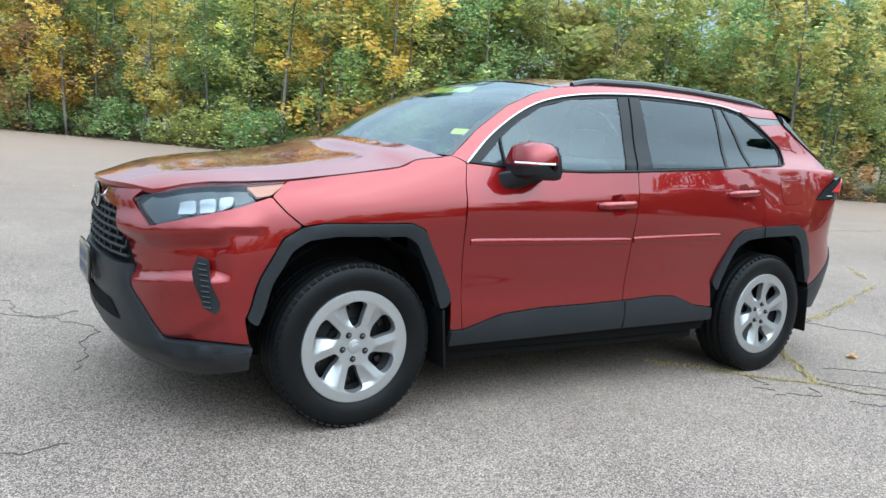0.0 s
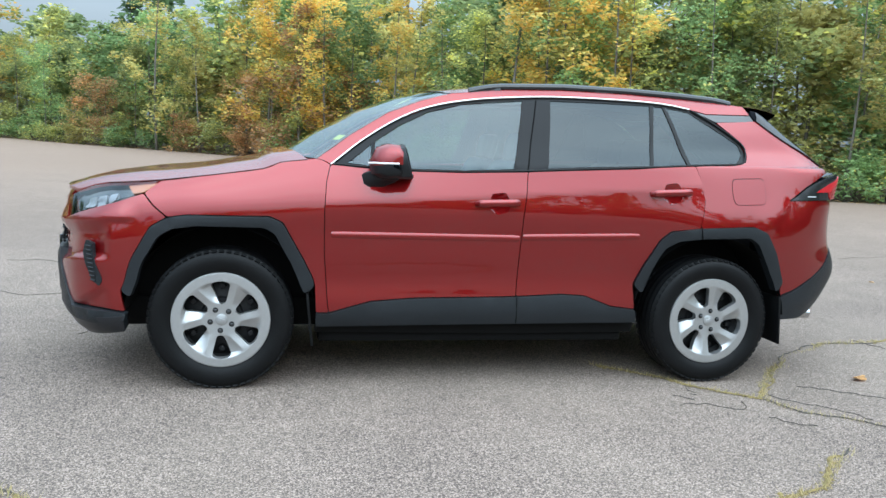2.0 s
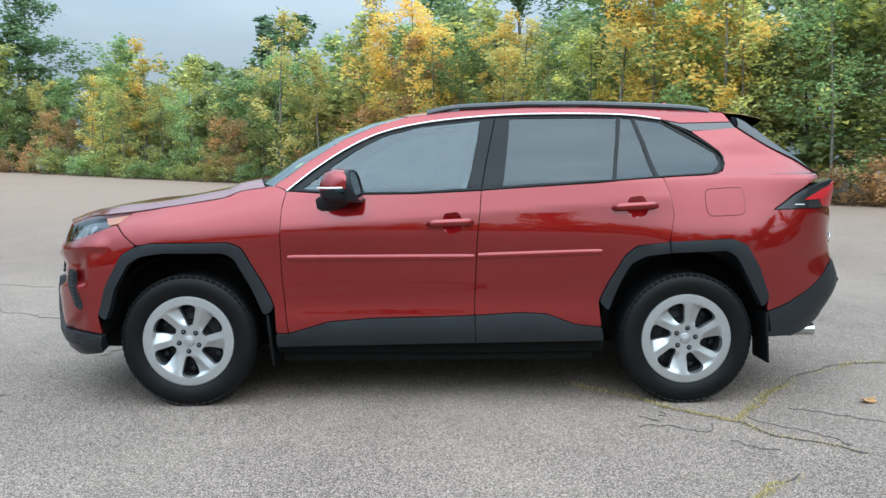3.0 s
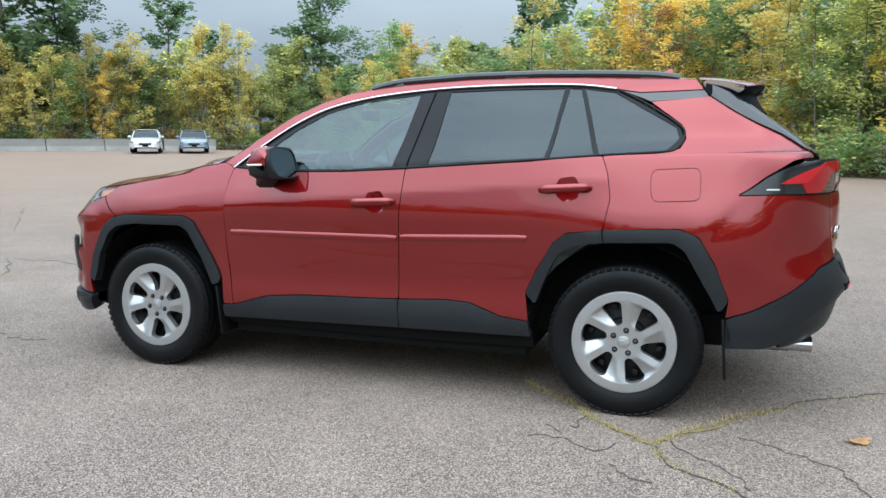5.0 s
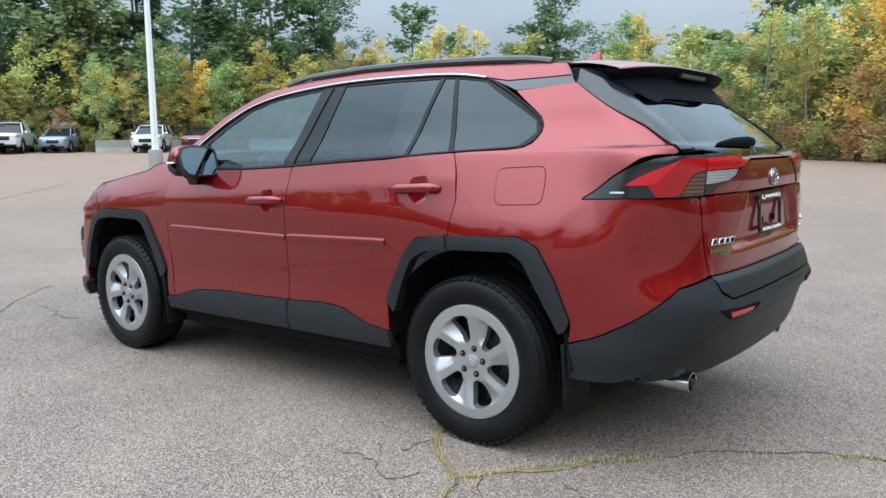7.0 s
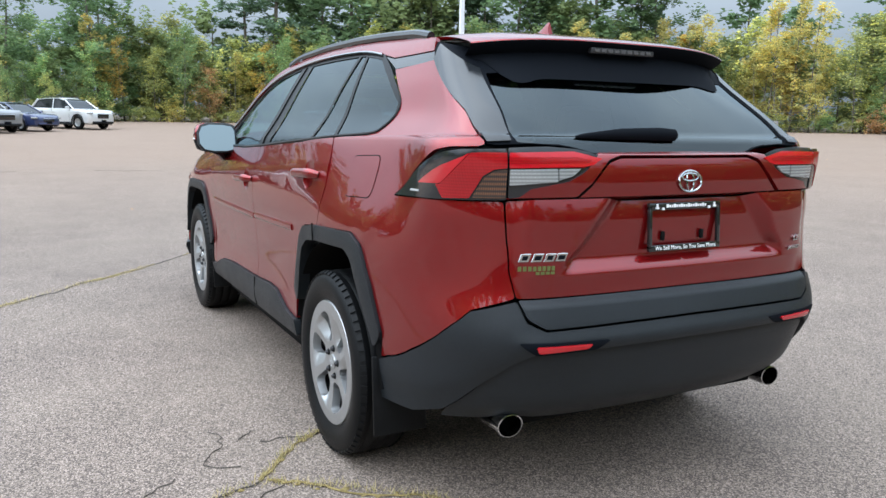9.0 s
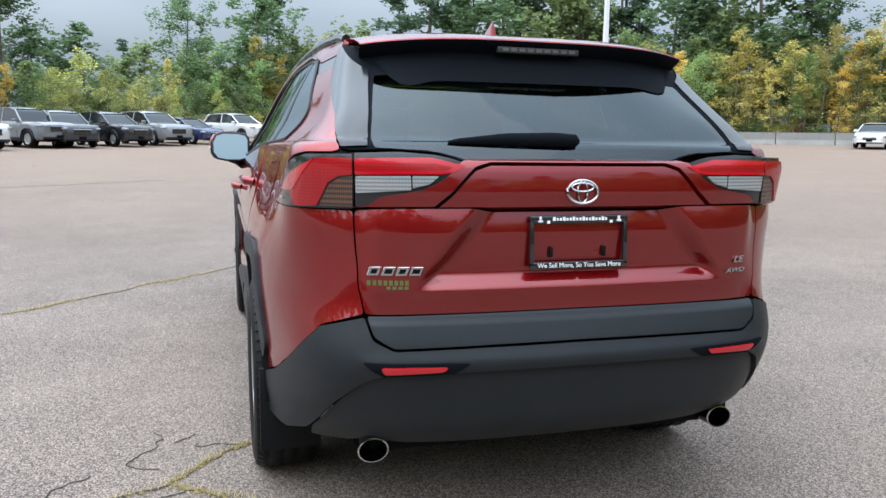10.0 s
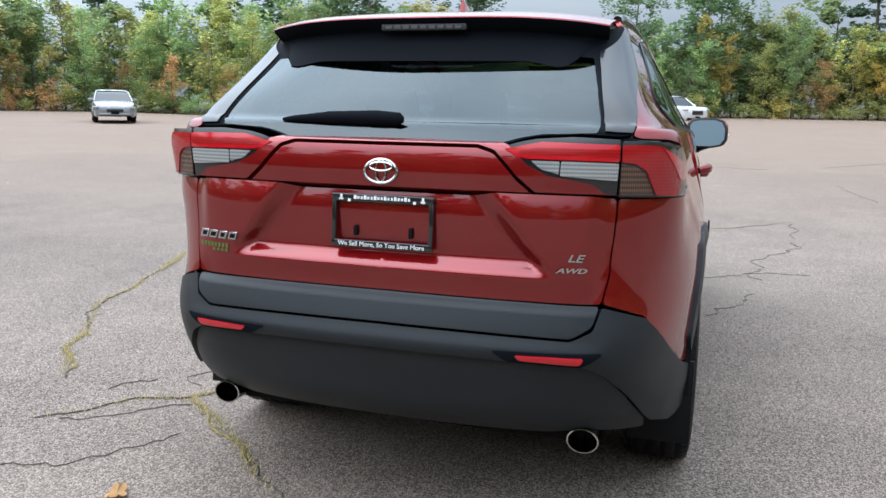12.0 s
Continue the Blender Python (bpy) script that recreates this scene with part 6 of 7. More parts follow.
# ---- woods ----
def foliage(name, dark, light, odd=None, odd_share=0.0):
    """Leaf material: each leaf takes its own shade."""
    m = bpy.data.materials.new(name)
    m.use_nodes = True
    n, l = m.node_tree.nodes, m.node_tree.links
    b = n["Principled BSDF"]
    geo, ramp, info, mul = n.new("ShaderNodeNewGeometry"), n.new("ShaderNodeValToRGB"), n.new("ShaderNodeObjectInfo"), n.new("ShaderNodeMixRGB")
    e = ramp.color_ramp.elements
    def soften(c):
        grey = 0.3 * c[0] + 0.6 * c[1] + 0.1 * c[2]
        return [min(0.74, g * (v * 0.94 + grey * 0.06) + h * c[1]) for v, g, h in zip(c, (1.36, 1.33, 1.30), (0.0, 0.0, 0.15))]
    dark, light = soften(dark), soften(light)
    odd = soften(odd) if odd else None
    e[0].color, e[1].color = (*[d * 0.75 + g * 0.25 for d, g in zip(dark, light)], 1), (*[g * 0.88 + d * 0.12 for d, g in zip(dark, light)], 1)
    if odd:
        e[1].position = 1 - odd_share - 0.02
        x = ramp.color_ramp.elements.new(1 - odd_share + 0.02)
        x.color = (*odd, 1)
    l.new(geo.outputs["Random Per Island"], ramp.inputs["Fac"])
    r = n.new("ShaderNodeMapRange")
    r.inputs["To Min"].default_value, r.inputs["To Max"].default_value = 0.62, 1.35
    l.new(info.outputs["Random"], r.inputs["Value"])
    mul.blend_type, mul.inputs["Fac"].default_value = "MULTIPLY", 1
    l.new(ramp.outputs["Color"], mul.inputs["Color1"]), l.new(r.outputs["Result"], mul.inputs["Color2"])
    l.new(mul.outputs["Color"], b.inputs["Base Color"])
    b.inputs["Roughness"].default_value, b.inputs["Specular IOR Level"].default_value = 0.6, 0.25
    t, x = n.new("ShaderNodeBsdfTranslucent"), n.new("ShaderNodeMixShader")
    l.new(mul.outputs["Color"], t.inputs["Color"])
    x.inputs["Fac"].default_value = 0.48
    l.new(b.outputs[0], x.inputs[1]), l.new(t.outputs[0], x.inputs[2]), l.new(x.outputs[0], n["Material Output"].inputs["Surface"])
    return m


LEAVES = {
    "green": foliage("green_leaves", (0.081, 0.154, 0.045), (0.236, 0.362, 0.1), (0.544, 0.49, 0.09), 0.06),
    "olive": foliage("olive_leaves", (0.136, 0.173, 0.045), (0.362, 0.38, 0.09), (0.7, 0.508, 0.054), 0.14),
    "yellow": foliage("yellow_leaves", (0.22, 0.21, 0.05), (0.50, 0.45, 0.09), (0.56, 0.40, 0.06), 0.2),
    "orange": foliage("orange_leaves", (0.36, 0.23, 0.045), (0.66, 0.47, 0.045), (0.66, 0.33, 0.03), 0.4),
    "oak": foliage("oak_leaves", (0.045, 0.09, 0.033), (0.136, 0.226, 0.073)),
    "pine": foliage("pine_needles", (0.04, 0.081, 0.04), (0.109, 0.181, 0.081)),
    "thicket": foliage("thicket_leaves", (0.085, 0.135, 0.045), (0.235, 0.30, 0.085)),
    "autumn": foliage("autumn_thicket_leaves", (0.18, 0.17, 0.05), (0.45, 0.40, 0.09)),
    "russet": foliage("russet_leaves", (0.164, 0.1, 0.045), (0.471, 0.271, 0.09), (0.689, 0.29, 0.073), 0.2),
}
def blades():
    """Short dry grass standing in the cracks."""
    rng = random.Random(5)
    vs, fs = [], []
    for row, line in enumerate(MOSSY):
        for a, b in zip(line, line[1:]):
            a, b = Vector(a), Vector(b)
            for _ in range(int((b - a).length * 420)):
                p = a.lerp(b, rng.random())
                if row == 3 and p.y > -1.0 - 0.4 * rng.random():
                    continue
                if noise.noise(Vector((p.x * 1.3, p.y * 1.3, 7 + row))) < -0.12 + rng.gauss(0, 0.12):
                    continue
                d = (b - a).normalized()
                w = 0.06 * noise.noise(Vector((p.x * 3.1, p.y * 3.1, 0))) + rng.gauss(0, 0.014)
                x, y = p.x - d.y * w, p.y + d.x * w
                h, t = rng.uniform(0.008, 0.034), rng.uniform(0, 6.28)
                c, s = math.cos(t), math.sin(t)
                k = len(vs)
                vs += [(x - 0.002 * s, y + 0.002 * c, 0.003), (x + 0.002 * s, y - 0.002 * c, 0.003), (x + h * 0.8 * c, y + h * 0.8 * s, h)]
                fs.append((k, k + 1, k + 2))
    me = bpy.data.meshes.new("grass")
    me.from_pydata(vs, [], fs)
    me.materials.append(foliage("dry_grass", (0.16, 0.17, 0.035), (0.42, 0.31, 0.13)))
    tagged(new("grass", me), "short dry grass tufts in asphalt cracks", "grass", kind="stuff")


blades()


BARK = material("grey_bark", (0.13, 0.11, 0.09), 0.95, vary=0.4, scale=6, bump=0.5, bump_scale=30)
PALE_BARK = material("pale_bark", (0.15, 0.135, 0.115), 0.9, vary=0.35, scale=5, bump=0.3, bump_scale=30)


def leaf_mesh(name, centres, radii, per, size, rng, squash=0.75, corners=4):
    """Leaves scattered in clumps about centres; three corners serve far off."""
    c = np.repeat(np.array(centres), per, axis=0)
    r = np.repeat(np.array(radii), per)[:, None]
    n = len(c)
    d = rng.normal(size=(n, 3))
    d /= np.linalg.norm(d, axis=1, keepdims=True)
    p = c + d * r * (rng.random((n, 1)) ** 0.45) * np.array((1, 1, squash))
    a = rng.normal(size=(n, 3))
    a /= np.linalg.norm(a, axis=1, keepdims=True)
    b = np.cross(a, rng.normal(size=(n, 3)))
    b /= np.maximum(np.linalg.norm(b, axis=1, keepdims=True), 1e-6)
    # leaves lie flatter than they stand
    a[:, 2] *= 0.5
    b[:, 2] *= 0.5
    s = size * (0.55 + 0.9 * rng.random((n, 1)))
    if corners == 4:
        quad = np.stack([p - a * s, p - b * s * 0.55 + a * s * 0.1, p + a * s, p + b * s * 0.55 + a * s * 0.1], axis=1).reshape(-1, 3)
    else:
        quad = np.stack([p - a * s * 0.9, p + a * s * 0.5 - b * s * 0.75, p + a * s * 0.7 + b * s * 0.7], axis=1).reshape(-1, 3)
    quad[:, 2] = np.maximum(quad[:, 2], 0.02)
    me = bpy.data.meshes.new(name)
    me.from_pydata(quad.tolist(), [], np.arange(corners * n).reshape(-1, corners).tolist())
    return me


def make_tree(kind, seed, h, spread, per=30, clumps=80, size=0.13, base=0.12, bare=0.0, corners=4):
    """Trunk mesh and crown mesh of one tree."""
    rng = np.random.default_rng(seed)
    bm = bmesh.new()
    lean = rng.normal(0, 0.03, 2)
    trunk = [(lean[0] * t * h + 0.12 * math.sin(3 * t + seed), lean[1] * t * h + 0.1 * math.cos(4 * t + seed), h * 0.95 * t) for t in np.linspace(0, 1, 9)]
    r0 = (0.010 if kind in ("oak", "pine", "thicket", "autumn") else 0.0048) * h + 0.010
    tube(bm, trunk, [r0 * (1.25 - t) if t < 1 else r0 * 0.15 for t in np.linspace(0, 1, 9)], 7)
    centres, radii = [], []
    limbs = clumps // 4
    for i in range(limbs):
        t = base + (1 - base) * (i + rng.random()) / limbs
        k = min(int(t * 8), 7)
        o = Vector(trunk[k]).lerp(Vector(trunk[k + 1]), t * 8 - k)
        a = rng.random() * 6.28
        if kind == "pine":
            reach, up = spread * (1.05 - t) * rng.uniform(0.7, 1.1), rng.uniform(-0.05, 0.12)
        else:
            reach, up = spread * (math.sin(math.pi * min(1, 0.18 + 0.78 * t)) ** 0.8) * rng.uniform(0.45, 1.15), rng.uniform(0.25, 0.9)
        e = o + Vector((math.cos(a) * reach, math.sin(a) * reach, reach * up))
        m = o.lerp(e, 0.5) + Vector((0, 0, 0.08 * reach))
        tube(bm, [o, m, e], [r0 * 0.35 * (1.1 - t), r0 * 0.22 * (1.1 - t), 0.006], 5)
        if rng.random() < bare:
            continue
        for f in (0.45, 0.75, 1.0, 1.12):
            q = o.lerp(e, f) + Vector(rng.normal(0, 0.22 * min(1, reach), 3))
            centres.append(tuple(q))
            radii.append(rng.uniform(0.34, 0.74) * (0.5 + 0.5 * min(1.4, spread / 1.6)) * (0.75 if kind in ("yellow", "orange") else 1))
    me = group_mesh(bm, "trunk")
    me.materials.append(PALE_BARK if kind in ("yellow", "orange", "green") else BARK)
    for p in me.polygons:
        p.use_smooth = True
    crown = leaf_mesh("crown", centres, radii, per, size, rng, 0.35 if kind == "pine" else 0.8, corners)
    crown.materials.append(LEAVES[kind])
    return me, crown


TREE_LABEL = {
    "green": "green-leaved young poplar tree at the edge of the woods", "olive": "olive and yellow-green alder tree at the edge of the woods",
    "yellow": "thin tree with bright yellow autumn leaves", "orange": "tree with orange autumn leaves among green ones",
    "oak": "tall dark green oak tree behind the edge", "pine": "tall dark green pine tree with layered boughs", "russet": "small tree with russet brown leaves"}
STOCK = {}


def stock(kind, deep=0):
    """Four shapes of each kind, shared by all trees of that kind; those deep in the woods have fewer, larger tufts."""
    if (kind, deep) not in STOCK:
        out = []
        for i in range(4):
            seed = sum(map(ord, kind)) * 7 + i
            spec = {"green": (8.0, 1.95, 36, 92, 0.13, 0.05), "olive": (7.5, 1.95, 36, 92, 0.13, 0.04), "yellow": (7.5, 1.35, 26, 72, 0.12, 0.12), "orange": (8.0, 1.6, 30, 76, 0.12, 0.12),
                    "oak": (11.5, 3.1, 40, 112, 0.19, 0.10), "pine": (13.0, 3.0, 46, 112, 0.16, 0.10), "russet": (5.0, 1.5, 28, 76, 0.11, 0.05), "thicket": (7.6, 3.0, 60, 96, 0.16, 0.0), "autumn": (7.2, 2.8, 60, 96, 0.16, 0.0)}[kind]
            h, sp, per, cl, size, base = spec
            if deep:
                per, size = (int(per * 0.74), size * 1.2) if deep == 1 else (int(per * 0.29), size * 1.95)
            else:
                per, size = int(per * 1.3), size * 0.78
            out.append(make_tree(kind, seed, h * (0.9 + 0.07 * i), sp, per, cl, size, base, 0.06, 3 if deep else 4))
        STOCK[(kind, deep)] = out
    return STOCK[(kind, deep)]


def plant(kind, x, y, scale, which, turn, deep=0):
    trunk, crown = stock(kind, deep)[which % 4]
    t = thing("tree", TREE_LABEL[kind], "tree", "woods round the car park", at=Matrix.LocRotScale((x, y, rise(x, y) - 0.05), Euler((0, 0, turn)), Vector((scale, scale, scale))))
    for name, me in (("trunk", trunk), ("crown", crown)):
        o = new(name, me)
        o.parent = t
    return t


SHRUBS = {}


def shrub(kind, x, y, scale, which, turn):
    if (kind, which % 3) not in SHRUBS:
        rng = np.random.default_rng(900 + which % 3 + len(kind) * 10)
        c = [(rng.normal(0, 0.55), rng.normal(0, 0.45), abs(rng.normal(0.75, 0.45)) + 0.1) for _ in range(34)]
        me = leaf_mesh("shrub", c, rng.uniform(0.22, 0.5, 34), 48, 0.075, rng, corners=3)
        me.materials.append(LEAVES[kind])
        SHRUBS[(kind, which % 3)] = me
    ob = new("shrub", SHRUBS[(kind, which % 3)])
    ob.matrix_world = Matrix.LocRotScale((x, y, rise(x, y) - 0.05), Euler((0, 0, turn)), Vector((scale, scale, scale * 0.95)))
    tagged(ob, {"green": "leafy green shrub at the edge of the asphalt", "olive": "yellow-green shrub at the edge of the asphalt", "yellow": "yellow autumn shrub at the edge of the asphalt", "russet": "russet brown shrub at the edge of the asphalt"}[kind], "shrub", "undergrowth")


FAR = []


def join_far_woods():
    """The depth of the woods, where no tree can be told from the next, as one mesh."""
    kinds = sorted(LEAVES)
    mats = [LEAVES[k] for k in kinds] + [BARK]
    vs, fs, ms, base = [], [], [], 0
    for kind, x, y, scale, which, turn, deep in FAR:
        c, t = math.cos(turn) * scale, math.sin(turn) * scale
        turn_m = np.array(((c, t, 0), (-t, c, 0), (0, 0, scale)))
        for me, slot in zip(stock(kind, deep)[which % 4], (len(kinds), kinds.index(kind))):
            v = np.zeros(len(me.vertices) * 3, dtype=np.float32)
            me.vertices.foreach_get("co", v)
            key = (kind, deep, which % 4, slot)
            if key not in TRIS:
                TRIS[key] = np.array([(p.vertices[0], p.vertices[k], p.vertices[k + 1]) for p in me.polygons for k in range(1, len(p.vertices) - 1)])
            vs.append(v.reshape(-1, 3) @ turn_m + np.array((x, y, rise(x, y) - 0.05)))
            fs.append(TRIS[key] + base)
            ms.append(np.full(len(TRIS[key]), slot, dtype=np.int32))
            base += len(vs[-1])
    vs, fs, ms = np.concatenate(vs).astype(np.float32), np.concatenate(fs).astype(np.int32), np.concatenate(ms)
    me = bpy.data.meshes.new("far_woods")
    me.vertices.add(len(vs)), me.loops.add(fs.size), me.polygons.add(len(fs))
    me.vertices.foreach_set("co", vs.ravel())
    me.loops.foreach_set("vertex_index", fs.ravel())
    me.polygons.foreach_set("loop_start", np.arange(0, fs.size, 3, dtype=np.int32))
    me.polygons.foreach_set("material_index", ms)
    for m in mats:
        me.materials.append(m)
    me.update(calc_edges=True)
    tagged(new("far_woods", me), "dense mixed woods behind the first trees", "woods", kind="stuff")


TRIS = {}


def build_woods():
    rng = random.Random(12)
    n = len(LOT)
    walk_len = 0.0
    edge = []
    for i in range(n):
        a, b = Vector(LOT[i]), Vector(LOT[(i + 1) % n])
        d = (b - a).normalized()
        out = Vector((d.y, -d.x))
        if inside((a + out * 0.5 + (b - a) * 0.5).x, (a + out * 0.5 + (b - a) * 0.5).y, LOT):
            out = -out
        if edge and edge[-1][1].angle(out) > 0.06:
            was = edge[-1][1]
            turn = was.angle_signed(out)
            for j in range(1, 24):
                r = -turn * j / 24
                edge.append((a.copy(), Vector((was.x * math.cos(r) - was.y * math.sin(r), was.x * math.sin(r) + was.y * math.cos(r)))))
        k = max(1, int((b - a).length / 0.35))
        for j in range(k):
            edge.append((a.lerp(b, j / k), out))
    def hidden(p):
        return p.y < -30 and p.x > -22 or p.x > 21 and p.y < 2
    def rowof(step, lo, hi, kinds, weights, s0, s1, thin=1.6, deep=0, joined=False):
        last = None
        for p, out in edge:
            gap = step * (thin if hidden(p) else 1)
            here = p + out * (lo + hi) / 2
            if last is not None and (here - last).length < gap * rng.uniform(0.75, 1.25):
                continue
            last = here
            q = p + out * rng.uniform(lo, hi)
            if inside(q.x, q.y, LOT):
                continue
            near = p.x > -8 and p.y > 0
            pick_kind = rng.choices(kinds, weights)[0]
            far_nw = p.x < -24 and p.y > 12
            if far_nw and pick_kind in ("green", "olive") and rng.random() < 0.5:
                pick_kind = "yellow"
            args = (pick_kind, q.x, q.y, rng.uniform(s0, s1) * (1.0 if near else 1.12 if hidden(p) and p.x > 6 else 0.72 if hidden(p) else 0.62 if p.x < -40 and -12.5 < p.y < 3 else 0.92), rng.randrange(4), rng.uniform(0, 6.28))
            if joined or hidden(p):
                FAR.append(args + (max(deep, 1),))
            else:
                plant(*args, deep)
    rowof(2.0, 0.5, 2.0, ["green", "olive", "yellow", "orange", "russet"], [5.4, 5, 1.3, 0.5, 1.0], 0.62, 0.95)
    rowof(2.0, 2.6, 5.0, ["green", "olive", "yellow", "oak", "orange"], [5, 4, 1.4, 0.6, 0.4], 0.85, 1.15, 2.0, 1)
    rowof(2.6, 3.5, 6.5, ["thicket", "autumn"], [3, 1.5], 0.6, 1.05, 1.5, 1, True)
    rowof(4.2, 7.0, 10.0, ["green", "oak", "olive", "yellow", "thicket", "pine"], [4, 1.6, 3, 0.8, 3, 0.4], 0.95, 1.2, 1.5, 2, True)
    rowof(5.8, 11.0, 15.0, ["oak", "pine", "green", "olive", "thicket"], [3, 0.8, 3, 2, 3], 0.9, 1.12, 1.5, 2, True)
    rowof(4.6, 15.0, 24.0, ["oak", "thicket", "autumn"], [1.5, 5, 2.5], 0.75, 1.0, 1.8, 2, True)
    # tall stand to the west
    for k in range(14):
        a = k / 13
        plant_x, plant_y = -62 + 15 * a + rng.uniform(-2, 2), 15 + 24 * a + rng.uniform(-2, 2)
        FAR.append((rng.choice(["oak", "oak", "thicket", "pine"]), plant_x, plant_y, rng.uniform(1.25, 1.6), k % 4, rng.uniform(0, 6.28), 1))
    # tall stand behind to the south-east
    for k in range(9):
        a = k / 8
        FAR.append((rng.choice(["oak", "oak", "pine"]), 30 + 3 * math.sin(5 * a) + rng.uniform(-1, 1), -3 - 20 * a + rng.uniform(-1, 1), rng.uniform(1.05, 1.25), k % 4, rng.uniform(0, 6.28), 1))
    # trees that stand out
    for kind, x, y, s, w in (("orange", 10.4, 24.2, 1.0, 1), ("orange", 12.3, 24.0, .85, 2), ("yellow", 7.6, 25.6, 1.05, 0), ("orange", -2.2, 34.5, 1.12, 3), ("yellow", 20.4, 17.0, 1.05, 2), ("yellow", 22.5, 16.2, 1.0, 1), ("yellow", 18.2, 17.4, .8, 3),
                             ("yellow", -9.5, 41, 1.0, 1), ("yellow", -11, 42, 1.05, 0), ("yellow", -41.0, 36.6, 1.0, 1), ("yellow", -43.2, 34.0, 1.05, 2), ("yellow", -38.5, 40.2, .95, 3), ("yellow", -34, 44.5, 1.1, 0), ("orange", -3, 44, 1.2, 0), ("green", -46.5, 27.6, 1.0, 1),
                             ("pine", -52, 31, 1.1, 0), ("pine", -54, 26, 1.15, 2), ("pine", -50, 34.5, 1.0, 1), ("oak", -44, 42, 1.15, 1), ("oak", -30, 54, 1.2, 2), ("oak", 5.5, 40, 1.1, 3), ("pine", 26, 17, 1.0, 3), ("oak", -60, -3.6, 1.0, 0), ("oak", -52, -14, 1.15, 1), ("oak", -46, -22, 1.1, 2),
                             ("orange", -35, -42, .9, 1), ("russet", -44, -24, 1.0, 1), ("russet", 1.5, 30.5, .9, 0), ("orange", 1.0, 32, .75, 2), ("yellow", 4.6, 28.6, .8, 1),
                             ("yellow", 18.2, 12.8, 1.15, 0), ("yellow", 19.6, 12.0, 1.25, 1), ("yellow", 21.1, 11.6, 1.15, 2), ("orange", 6.7, 22.9, 1.10, 3), ("orange", 8.0, 21.6, 1.20, 0), ("yellow", 3.6, 26.5, 1.00, 1), ("orange", 0.4, 29.0, 0.95, 2), ("russet", -0.7, 29.9, 1.20, 3), ("orange", 9.2, 19.8, 1.15, 0), ("yellow", 7.6, 21.9, 1.20, 1), ("orange", -0.7, 30.4, 1.10, 2), ("yellow", -7.6, 35.5, 1.10, 3), ("yellow", -42.5, 34.1, 1.10, 0), ("yellow", -39.8, 38.3, 1.15, 1), ("yellow", -35.1, 44.1, 1.20, 2), ("yellow", -33.2, 45.1, 1.15, 3), ("orange", -2.2, 31.7, 1.10, 0), ("yellow", -37.8, 41.1, 1.20, 1), ("yellow", -34.5, 44.1, 1.25, 2), ("yellow", -32.5, 46.1, 1.10, 3)):
        plant(kind, x, y, s, w, 0.7 * w + x)
    last = None
    for p, out in edge:
        if last is not None and (p - last).length < (4.0 if hidden(p) else rng.uniform(0.9, 1.6)):
            continue
        last = p
        barrier = p.x < -30 and p.y > 18
        q = p + out * (rng.uniform(0.2, 1.0) + (1.0 if barrier else 0))
        shrub(rng.choices(["green", "olive", "yellow", "russet"], [4, 4, 1, 2.2])[0], q.x, q.y, rng.uniform(0.55, 1.15), rng.randrange(3), rng.uniform(0, 6.28))


build_woods()
join_far_woods()


